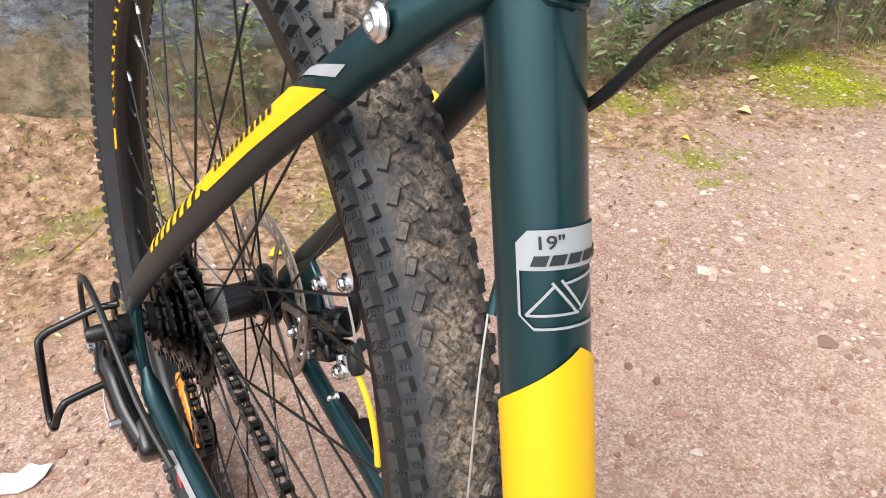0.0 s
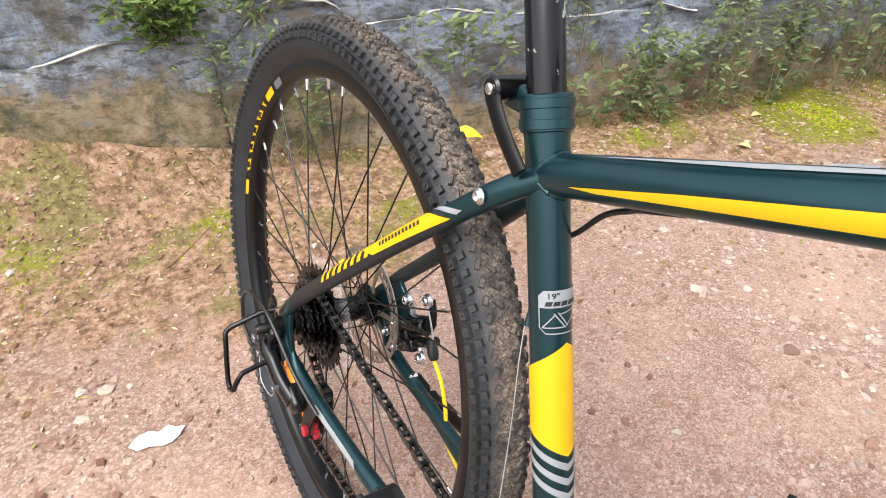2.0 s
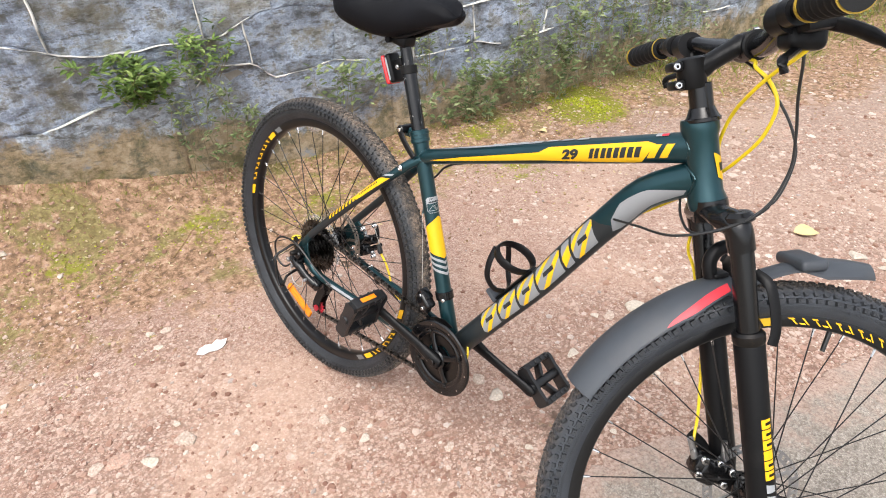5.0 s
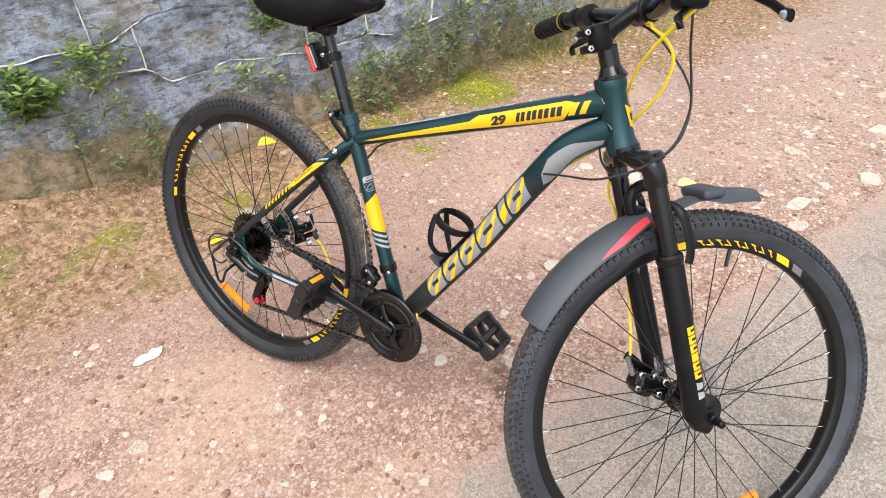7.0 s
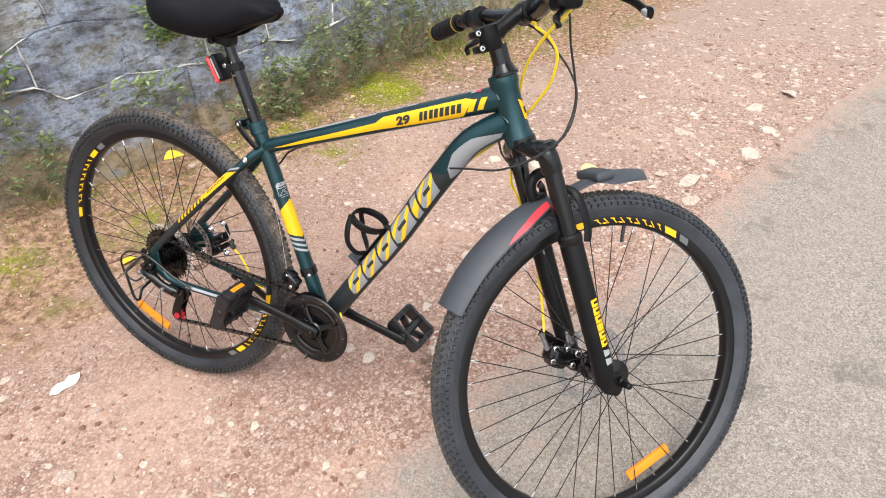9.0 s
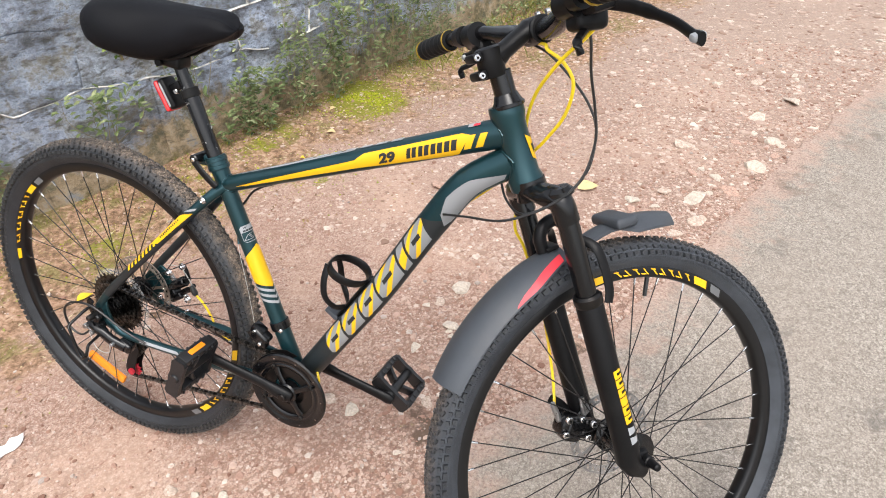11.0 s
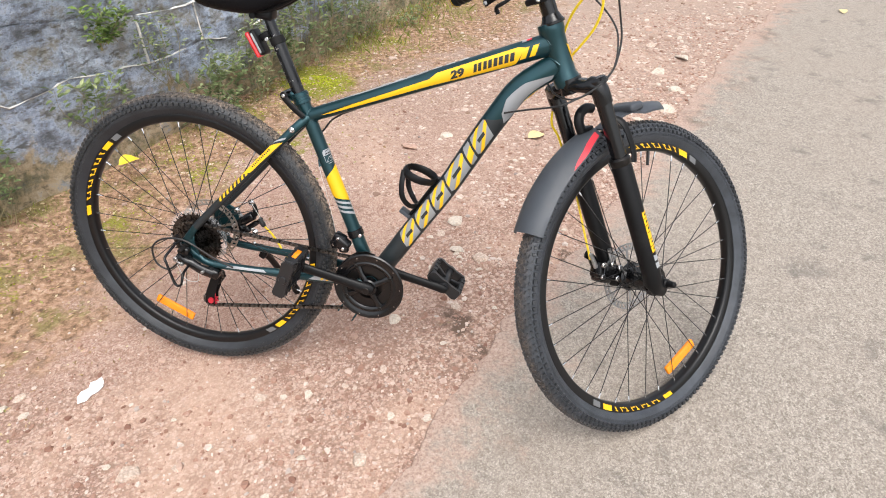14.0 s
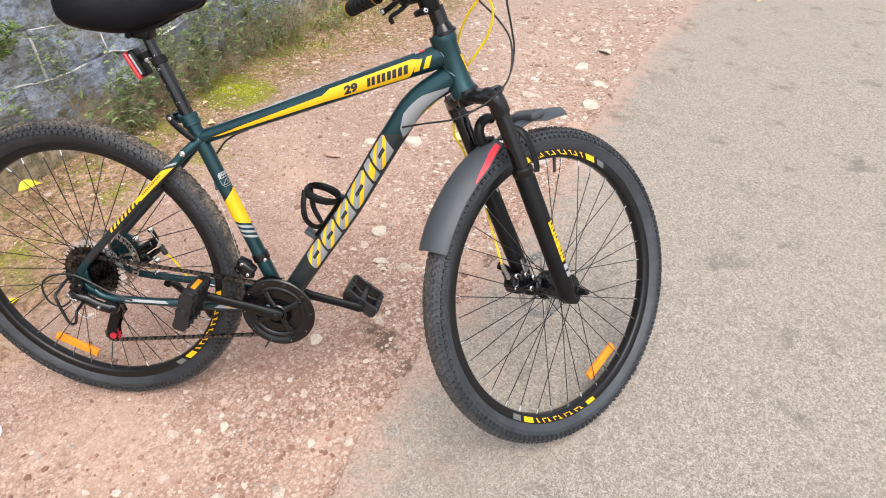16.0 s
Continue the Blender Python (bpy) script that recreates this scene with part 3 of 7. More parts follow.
vv, mm, cc, dd, ll = [], [], [], [], []
for x, y, z in verts:
    p = Vector((x, y, 0)) - W0
    d, s = p.dot(WN), p.dot(WT)
    wide = 0.42 + 0.26 * max(0, min(1, (1.0 - s) / 1.0)) + 0.40 * max(0, min(1, (s - 1.9) / 0.8))
    vv.append(max(0.0, min(1.0, 0.5 + (wide - d) * 1.5)))
    mm.append(max([0.0] + [(1.35 if r > 0.30 else 0.55) * max(0, 1 - math.hypot(x - a, y - b) / r) for a, b, r in MOSS]))
    cc.append(0.80 * max(0.0, min(1.0, (y - 0.9) / 2.2)))
    ll.append(loose(x, y))
    dd.append(max([0.0] + [0.72 * max(0, 1 - math.hypot(x - a, y - b) / r) for a, b, r in DARK_SPOTS]))
for name, values in (("verge", vv), ("moss", mm), ("coarse", cc), ("darker", dd), ("loose", ll)):
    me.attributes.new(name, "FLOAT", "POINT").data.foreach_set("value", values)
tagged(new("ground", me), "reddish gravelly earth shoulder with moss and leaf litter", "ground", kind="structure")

# road: a slab with a ragged edge
rnd = random.Random(11)
ry = [-400, -120, -40, -12, -5, -3] + [-2.2 + 0.016 * k for k in range(486)] + [7, 10, 20, 50, 150, 400]
ACROSS = ((0.0, 0.003, 1.0), (0.025, 0.0065, 0.90), (0.07, 0.0075, 0.64), (0.15, 0.0075, 0.38), (0.30, 0.0075, 0.18), (0.60, 0.0075, 0.03), (1.10, 0.0075, 0.0))
bm = bmesh.new()
edge_layer = bm.verts.layers.float.new("edge")
rows = []
for y in ry:
    jag = 0.035 * noise.noise(Vector((y * 5.0, 0, 0))) + 0.020 * noise.noise(Vector((y * 17.0, 4, 0))) + 0.012 * noise.noise(Vector((y * 48.0, 9, 0))) if -3 < y < 7 else 0
    x = edge_x(max(-30, min(30, y))) + jag + (y - 30 if y > 30 else 0) * 0.5 + (y + 30 if y < -30 else 0) * 0.5
    row = [bm.verts.new((x - 0.010, y, -0.012))]
    row[0][edge_layer] = 1.0
    for dx, z, k in ACROSS:
        v = bm.verts.new((x + dx, y, z + (0.0015 * noise.noise(Vector((x * 20 + dx * 20, y * 20, 0))) if dx < 0.2 else 0)))
        v[edge_layer] = k
        row.append(v)
    row.append(bm.verts.new((x + 300 + abs(y), y, 0.0075)))
    rows.append(row)
for a, b in zip(rows, rows[1:]):
    for k in range(len(a) - 1):
        bm.faces.new((a[k], a[k + 1], b[k + 1], b[k]))
tagged(part("road", bm, M["asphalt"], None, smooth=False), "worn grey-beige asphalt road with exposed grit", "road", kind="structure")

# wall: bedding behind, rough stones proud of it, pale ribbon pointing in the joints
bm = bmesh.new()
pts = [on_wall(-14, -0.3, -0.012), on_wall(14, -0.3, -0.012), on_wall(14, -0.3, -0.45), on_wall(-14, -0.3, -0.45)]
lo = [bm.verts.new(p) for p in pts]
hi = [bm.verts.new(p + Vector((0, 0, 1.75))) for p in pts]
bm.faces.new(lo)
bm.faces.new(hi[::-1])
for i in range(4):
    bm.faces.new((lo[i], hi[i], hi[(i + 1) % 4], lo[(i + 1) % 4]))
wall = tagged(part("wall_back", bm, M["bed"], None, smooth=False), "old wall of rough blue-grey stones with pale pointing", "wall", kind="structure")


def course(points, s):
    for (a, za), (b, zb) in zip(points, points[1:]):
        if s <= b:
            return za + (zb - za) * (s - a) / (b - a) + 0.007 * noise.noise(Vector((s * 7, za * 3, 0)))
    return points[-1][1]


BEDS = (
    ((-9, -0.25), (9, -0.25)),
    ((-9, 0.42), (-1.01, 0.43), (-0.79, 0.41), (-0.52, 0.39), (-0.33, 0.43), (-0.18, 0.42), (-0.04, 0.39), (0.09, 0.50), (0.23, 0.48), (0.32, 0.40), (0.55, 0.425), (0.73, 0.40), (0.95, 0.36), (1.22, 0.37), (1.36, 0.34), (2.02, 0.37), (2.38, 0.36), (2.68, 0.25), (3.1, 0.26), (9, 0.32)),
    ((-9, 0.68), (-0.82, 0.69), (-0.52, 0.69), (-0.41, 0.64), (-0.26, 0.60), (0.14, 0.60), (0.30, 0.66), (0.42, 0.66), (0.60, 0.62), (0.80, 0.58), (1.14, 0.53), (1.45, 0.55), (1.9, 0.52), (2.26, 0.50), (2.8, 0.50), (3.5, 0.55), (9, 0.60)),
    ((-9, 1.02), (-0.5, 0.98), (0.5, 1.0), (1.5, 0.93), (9, 0.98)),
    ((-9, 1.42), (9, 1.42)),
)
UPRIGHTS = (
    [(-1.30, -1.28), (-0.62, -0.60), (-0.10, -0.08), (0.30, 0.32), (0.78, 0.80), (1.20, 1.23), (1.66, 1.62), (2.15, 2.12), (2.70, 2.66), (3.2, 3.2)],
    [(-1.30, -1.33), (-0.76, -0.70), (-0.20, -0.25), (0.23, 0.22), (0.55, 0.59), (0.91, 0.90), (1.22, 1.21), (1.60, 1.63), (2.02, 2.00), (2.38, 2.33), (2.90, 2.92)],
    [(-1.20, -1.15), (-0.69, -0.69), (-0.41, -0.42), (0.08, 0.06), (0.34, 0.34), (0.81, 0.78), (1.30, 1.26), (1.75, 1.78), (2.26, 2.30), (2.8, 2.8)],
    [(-1.0, -1.0), (-0.45, -0.45), (0.1, 0.12), (0.6, 0.6), (1.1, 1.1), (1.7, 1.7), (2.3, 2.3)],
)
rnd = random.Random(8)
lines = []
for row in range(4):
    ups = list(UPRIGHTS[row])
    while ups[0][0] > -5:
        v = ups[0][0] - rnd.uniform(0.4, 0.7)
        ups.insert(0, (v, v + rnd.uniform(-0.06, 0.06)))
    while ups[-1][0] < 7:
        v = ups[-1][0] + rnd.uniform(0.4, 0.7)
        ups.append((v, v + rnd.uniform(-0.06, 0.06)))
    lo_bed, hi_bed = BEDS[row], BEDS[row + 1]
    for (a0, a1), (b0, b1) in zip(ups, ups[1:]):
        out = []
        n = max(4, int((b0 - a0) / 0.04))
        out += [(a0 + (b0 - a0) * k / n, course(lo_bed, a0 + (b0 - a0) * k / n)) for k in range(n)]
        out += [(b0 + (b1 - b0) * k / 5, course(lo_bed, b0) + (course(hi_bed, b1) - course(lo_bed, b0)) * k / 5) for k in range(5)]
        out += [(b1 + (a1 - b1) * k / n, course(hi_bed, b1 + (a1 - b1) * k / n)) for k in range(n)]
        out += [(a1 + (a0 - a1) * k / 5, course(hi_bed, a1) + (course(lo_bed, a0) - course(hi_bed, a1)) * k / 5) for k in range(5)]
        if row:
            lines.append([(a0 + (a1 - a0) * k / 8, course(lo_bed, a0) + (course(hi_bed, a1) - course(lo_bed, a0)) * k / 8) for k in range(9)])
        cx, cz = sum(p[0] for p in out) / len(out), sum(p[1] for p in out) / len(out)
        bm = bmesh.new()
        rings = []
        proud = rnd.uniform(0.003, 0.009)
        tilt_s, tilt_z = rnd.uniform(-0.012, 0.012), rnd.uniform(-0.02, 0.02)
        for shrink, h in ((0.999, -0.030), (0.999, 0.25), (0.988, 0.7), (0.90, 0.95), (0.76, 1.0), (0.62, 1.0), (0.46, 1.0), (0.30, 1.0), (0.15, 1.0)):
            ring = []
            for x, z in out:
                u, w = cx + (x - cx) * shrink, cz + (z - cz) * shrink
                k = h * proud if h > 0 else h
                if h > 0:
                    k += h * (0.020 * noise.noise(Vector((u * 5, w * 8, 2.0))) + 0.011 * noise.noise(Vector((u * 17, w * 30, 5.0))) + 0.005 * noise.noise(Vector((u * 45, w * 70, 8.0))) + tilt_s * (u - cx) + tilt_z * (w - cz))
                ring.append(bm.verts.new(on_wall(u, w, k)))
            rings.append(ring)
        n = len(out)
        for a_, b_ in zip(rings, rings[1:]):
            for k in range(n):
                bm.faces.new((a_[k], a_[(k + 1) % n], b_[(k + 1) % n], b_[k]))
        bm.faces.new(rings[-1])
        part("stone", bm, M["stone"], wall, sharp=55)
for bed in BEDS[1:4]:
    lines.append([(-5 + 0.03 * k, course(bed, -5 + 0.03 * k)) for k in range(401)])
bm = bmesh.new()
for line in lines:
    run = []
    for x, z in line + [(99, 99)]:
        kept = x < 50 and noise.noise(Vector((x * 1.9, z * 3.1, 20.4))) + 0.5 * noise.noise(Vector((x * 9, z * 9, 3))) > -0.22
        if kept:
            wob = 0.009 * noise.noise(Vector((x * 11, z * 11, 9)))
            run.append((on_wall(x + wob, z + wob, 0.006 + 0.008 * noise.noise(Vector((x * 4, z * 6, 1)))), (0.008, 0.0030 + 0.0040 * noise.noise(Vector((x * 13, z * 13, 4))))))
        else:
            if len(run) > 2:
                sweep(bm, [p for p, _ in run], [r for _, r in run], 8, ref=tuple(WN))
            run = []
tagged(part("pointing", bm, M["mortar"], wall, "pale lime pointing, broken in places"), kind="stuff")

# ---- the bicycle; its own space: x ahead, y to its left, z up, rear tyre on the ground at the origin
LEANING = pose(0, 0, 0, -11.49, 0, 0)
bike = tagged(empty("bicycle", LEANING), "dark green and yellow mountain bicycle leaning on its side stand", "bicycle")

AXLE = Vector((0, 0, 0.363))
BB = Vector((0.459, 0, 0.290))
# the steered fork's space: x ahead, y left, z along the steering axis, origin in the front axle
FORK = Matrix(((0.665, -0.651, -0.368, 1.103), (0.701, 0.713, 0.006, 0.022), (0.258, -0.261, 0.930, 0.348), (0, 0, 0, 1)))


def tread_block(bm, at, out, along, size, height, taper=0.78, twist=0.0):
    """One rubber knob: a tapered block that stands on the tyre."""
    side = along.cross(out).normalized()
    c, s = math.cos(twist), math.sin(twist)
    a, b = along * c + side * s, side * c - along * s
    lo, hi = [], []
    for dx, dy in ((-1, -1), (1, -1), (1, 1), (-1, 1)):
        lo.append(bm.verts.new(at + a * dx * size[0] / 2 + b * dy * size[1] / 2 - out * 0.002))
        hi.append(bm.verts.new(at + a * dx * size[0] / 2 * taper + b * dy * size[1] / 2 * taper + out * height))
    bm.faces.new(hi)
    for i in range(4):
        bm.faces.new((lo[i], lo[(i + 1) % 4], hi[(i + 1) % 4], hi[i]))


def tyre_mesh(seg=160):
    """The casing: beads, bulging side walls and a rounded crown."""
    prof = []
    for k in range(25):
        a = math.pi * (1.13 - 1.26 * k / 24) + 0.0
        prof.append((0.3365 + 0.0245 * math.sin(a), 0.0264 * math.cos(a)))
    prof = [(0.314, -0.0125)] + prof + [(0.314, 0.0125)]
    return lathe(bmesh.new(), prof, seg, closed=True)


# knobs of one pitch on one side: angle from the crown, size along and across, shift, twist, height
KNOBS = [
    (79, (0.0100, 0.0084), 0.0, 0.10, 0.0044),  # shoulder blocks
    (57, (0.0072, 0.0070), 0.34, 0.20, 0.0038),
    (33, (0.0094, 0.0052), 0.62, -0.45, 0.0034),  # wedges
    (12, (0.0112, 0.0042), 0.30, 0.74, 0.0030),  # arrowheads along the middle
    (21, (0.0052, 0.0040), 0.95, 0.35, 0.0026),
]
KNOBS += [(72 + 5.5 * j, (0.0011, 0.0011), 0.42 + 0.11 * i, 0.0, 0.0007) for i in range(2) for j in range(4)]  # nubs between the blocks
KNOBS += [(53 + 4.5 * j, (0.0011, 0.0011), 0.78 + 0.11 * i, 0.0, 0.0007) for i in range(2) for j in range(3)]
KNOBS += [(101, (0.0009, 0.0080), 0.25 * i, 0.6, 0.0006) for i in range(4)]  # ribs on the side walls
KNOBS += [(79, (0.0016, 0.0036), 0.0, 0.6, 0.0050)]


def tread_mesh(seed):
    """Two rows of blocks a side, wedges and arrowheads between them, nubs and ribs on the casing."""
    rnd = random.Random(seed)
    bm = bmesh.new()
    n = 150
    for k in range(n):
        for y_ang, size, shift, tw, tall in [
            (sign * ang, size, shift + (0.5 if sign > 0 else 0.0), sign * tw, tall)
            for sign in (-1, 1)
            for ang, size, shift, tw, tall in KNOBS
        ] + [(0, (0.0062, 0.0034), 0.15, 0.0, 0.0024)]:
            a = 2 * math.pi * (k + shift) / n
            er, et = Vector((math.cos(a), 0, math.sin(a))), Vector((-math.sin(a), 0, math.cos(a)))
            w = radians(y_ang)
            out = er * math.cos(w) + Vector((0, 1, 0)) * math.sin(w)
            at = er * (0.3365 + 0.0243 * math.cos(w)) + Vector((0, 0.0263 * math.sin(w), 0))
            tread_block(bm, at, out, et, size, tall * rnd.uniform(0.9, 1.08), rnd.uniform(0.68, 0.80), tw + rnd.uniform(-0.05, 0.05))
    return bm


def rim_mesh():
    prof = [(0.3185, -0.0127), (0.3165, -0.0137), (0.3000, -0.0135), (0.2965, -0.0110), (0.2945, -0.0045), (0.2945, 0.0045), (0.2965, 0.0110), (0.3000, 0.0135), (0.3165, 0.0137), (0.3185, 0.0127)]
    return lathe(bmesh.new(), prof, 144)


def arc_patch(bm, r0, r1, a0, a1, y, lean=0.0, steps=0):
    """A sticker on the flat flank of the rim, between two radii and two angles (degrees)."""
    steps = steps or max(1, int(abs(a1 - a0) / 2.5))
    rows = []
    for k in range(steps + 1):
        a = radians(a0 + (a1 - a0) * k / steps)
        b = a + radians(lean)
        rows.append((bm.verts.new((r0 * math.cos(a), y, r0 * math.sin(a))), bm.verts.new((r1 * math.cos(b), y, r1 * math.sin(b)))))
    for (a, b), (c, d) in zip(rows, rows[1:]):
        bm.faces.new((a, b, d, c))


def rim_stickers(wheel, angles, way, stroke=0.62):
    """Two sets of stickers on each flank: grey field, yellow field, a row of leaning bars, yellow end. way: the sense in which a set runs on."""
    for flank in (-1, 1):
        y = flank * 0.0142
        for first in angles:
            go = way * -flank
            for name, mat, items in (
                ("sticker", M["dull_decal"], ((1.0, 5.5),)),
                ("sticker", M["yellow"], ((7.5, 13.0), (46.0, 51.0))),
            ):
                for a, b in items:
                    bm = bmesh.new()
                    arc_patch(bm, 0.3005, 0.3128, first + go * a, first + go * b, y, go * 1.2)
                    part(name, bm, mat, wheel, smooth=False)
            for i in range(9):
                bm = bmesh.new()
                a = 15.0 + i * 3.3
                arc_patch(bm, 0.3015, 0.3118, first + go * a, first + go * (a + stroke), y, go * 2.0, 1)
                arc_patch(bm, 0.3015 if i % 2 else 0.3094, 0.3039 if i % 2 else 0.3118, first + go * (a + 0.9), first + go * (a + 2.5), y, go * 0.6, 1)
                part("sticker", bm, M["yellow"], wheel, smooth=False)


def spokes(wheel, flange_r, y_right, y_left, count=36, shift=0.0):
    """Crossed spokes from both hub flanges, each with a bright nipple at the rim."""
    proto = {}
    for k in range(count):
        y = y_right if k % 2 else y_left
        sense = 1 if (k // 2) % 2 else -1
        a = 2 * math.pi * k / count + shift
        f = a + sense * radians(78)
        lo = Vector((flange_r * math.cos(f), y + sense * 0.0015, flange_r * math.sin(f)))
        hi = Vector((0.2955 * math.cos(a), math.copysign(0.002, y), 0.2955 * math.sin(a)))
        length = (hi - lo).length
        key = round(length, 3)
        m = lines_to(lo, hi)
        if key in proto:
            twin(proto[key][0], m, wheel)
            twin(proto[key][1], m, wheel)
            continue
        s = part("spoke", sweep(bmesh.new(), [(0, 0, 0), (0, 0, length - 0.010)], 0.00105, 6), M["spoke"], wheel, m=m)
        nip = part("nipple", sweep(bmesh.new(), [(0, 0, length - 0.014), (0, 0, length)], [0.0017, 0.0024], 7), M["chrome"], wheel, m=m)
        proto[key] = (s, nip)


def wheel_hub(name, m, half, shell, flange, label):
    bm = bmesh.new()
    prof = [(0.004, -half - 0.012), (0.009, -half - 0.012), (0.011, -half), (flange, -half + 0.004), (flange, -half + 0.008), (shell, -half + 0.016), (shell, half - 0.016), (flange, half - 0.008), (flange, half - 0.004), (0.011, half), (0.009, half + 0.012), (0.004, half + 0.012)]
    lathe(bm, prof, 32)
    return part(name, bm, M["black_paint"], bike, label, m)


def rotor_mesh(r):
    """A brake rotor: a ring with oval cut-outs between two bands, and six arms."""
    bm = bmesh.new()
    seg = 72
    for r0, r1 in ((r - 0.016, r - 0.011), (r - 0.004, r)):
        lathe(bm, [(r0, -0.0009), (r1, -0.0009), (r1, 0.0009), (r0, 0.0009)], seg)
    for k in range(36):
        a = 2 * math.pi * k / 36
        sweep(bm, [((r - 0.0115) * math.cos(a), 0, (r - 0.0115) * math.sin(a)), ((r - 0.0035) * math.cos(a + 0.06), 0, (r - 0.0035) * math.sin(a + 0.06))], [(0.0009, 0.0036)] * 2, 6)
    for k in range(6):
        a = 2 * math.pi * k / 6
        sweep(bm, glide([(0.020 * math.cos(a), 0, 0.020 * math.sin(a)), (0.042 * math.cos(a + 0.25), 0, 0.042 * math.sin(a + 0.25)), ((r - 0.014) * math.cos(a + 0.25), 0, (r - 0.014) * math.sin(a + 0.25))], 5), (0.0009, 0.004), 6)
    lathe(bm, [(0.017, -0.0012), (0.024, -0.0012), (0.024, 0.0012), (0.017, 0.0012)], 30)
    return bm


def whole_wheel(name, m, flange, sticker_at, way, seed, label, clean=""):
    hub = wheel_hub(name, m, *flange, label)
    part("tyre", tyre_mesh(), M["rubber" + clean], hub, "black rubber tyre with clean side walls")
    tagged(part("tread", tread_mesh(seed), M["tread" + clean], hub, "knobbly tread with dry brown dust along its middle", sharp=20), kind="stuff")
    part("rim", rim_mesh(), M["rim"], hub, "glossy black rim")
    rim_stickers(hub, sticker_at, way, 0.55 if clean else 0.8)
    return hub


# wheels
rear = whole_wheel("rear_wheel", pose(0, 0.003, 0.363), (0.052, 0.0165, 0.029), (122, -60), 1, 3, "rear wheel with black spokes and knobbly tyre")
spokes(rear, 0.026, -0.026, 0.034, 36, 0.05)
front = whole_wheel("front_wheel", FORK, (0.042, 0.0270, 0.034), (36, -146), 1, 5, "steered front wheel with black spokes", "_front")
spokes(front, 0.024, -0.033, 0.027, 36, 0.02)


def wheel_reflector(wheel, a0, a1, r, y):
    """A long amber reflector clipped between the spokes."""
    p, q = (Vector((r * math.cos(radians(a)), y, r * math.sin(radians(a)))) for a in (a0, a1))
    bm = bmesh.new()
    d = (q - p).length
    block(bm, (d, 0.010, 0.022), None, 0.003, 2)
    for k in range(9):
        block(bm, (0.004, 0.0106, 0.017), Matrix.Translation((-d / 2 + d * (k + 1) / 10, 0, 0)), 0.0008, 1)
    x = (q - p).normalized()
    yv = Vector((0, 1, 0))
    z = x.cross(yv)
    rot = Matrix((x, yv, z)).transposed().to_4x4()
    part("reflector", bm, M["orange"], wheel, "amber plastic spoke reflector", Matrix.Translation((p + q) / 2) @ rot)


wheel_reflector(rear, 231, 256, 0.262, 0.003)
wheel_reflector(front, -91, -67, 0.262, 0.003)

for wheel, y, r in ((rear, 0.047, 0.080), (front, 0.043, 0.080)):
    part("brake_rotor", rotor_mesh(r), M["rotor" if wheel is rear else "steel"], wheel, "dusty steel disc brake rotor", pose(0, y, 0))
    for k in range(6):
        a = k * math.pi / 3 + 0.3
        part("rotor_bolt", disc(bmesh.new(), 0.0035, y + 0.001, y + 0.004, (0.0205 * math.cos(a), 0, 0.0205 * math.sin(a)), seg=8), M["chrome"], wheel)
bm = bmesh.new()
c, s = math.cos(radians(66)), math.sin(radians(66))
sweep(bm, [(0.296 * c, 0, 0.296 * s), (0.262 * c, 0, 0.262 * s)], [0.004, 0.0035], 8)
part("valve", bm, M["cable_black"], front)

# cassette: seven toothed rings, the largest next to the spokes
teeth = (14, 16, 18, 21, 24, 28, 34)


def toothed(bm, n, r, y0, y1, hole):
    """A ring with n teeth."""
    outline = []
    for k in range(n):
        for da, dr in ((0.0, -0.0035), (0.30, -0.003), (0.42, 0.0022), (0.58, 0.0022), (0.70, -0.003)):
            a = 2 * math.pi * (k + da) / n
            outline.append(((r + dr) * math.cos(a), (r + dr) * math.sin(a)))
    inner = [(hole * math.cos(2 * math.pi * k / len(outline)), hole * math.sin(2 * math.pi * k / len(outline))) for k in range(len(outline))]
    rings = [[bm.verts.new((x, y, z)) for x, z in o] for o, y in ((outline, y0), (outline, y1), (inner, y1), (inner, y0))]
    m = len(outline)
    for a, b in zip(rings, rings[1:] + rings[:1]):
        for i in range(m):
            bm.faces.new((a[i], a[(i + 1) % m], b[(i + 1) % m], b[i]))


for i, n in enumerate(teeth):
    bm = bmesh.new()
    y = -0.0545 + 0.0050 * i
    toothed(bm, n, n * 0.0127 / (2 * math.pi), y - 0.001, y + 0.001, 0.016)
    part("cog", bm, M["cog_steel"], rear, sharp=30)
bm = bmesh.new()
lathe(bm, [(0.012, -0.060), (0.017, -0.060), (0.0175, -0.020), (0.012, -0.020)], 28)
part("freewheel_body", bm, M["dark_steel"], rear)
bm = bmesh.new()
lathe(bm, [(0.030, -0.0185), (0.076, -0.0150), (0.078, -0.0150), (0.078, -0.0142), (0.076, -0.0142), (0.030, -0.0177)], 48)
part("spoke_guard", bm, M["clear"], rear, "clear plastic spoke guard disc")

# frame tubes
TT0, TT1 = Vector((0.318, 0, 0.690)), Vector((0.852, 0, 0.868))
HT0, HT1 = Vector((0.8915, 0, 0.787)), Vector((0.8435, 0, 0.908))
ST1 = Vector((0.2985, 0, 0.742))
STD = (ST1 - BB).normalized()

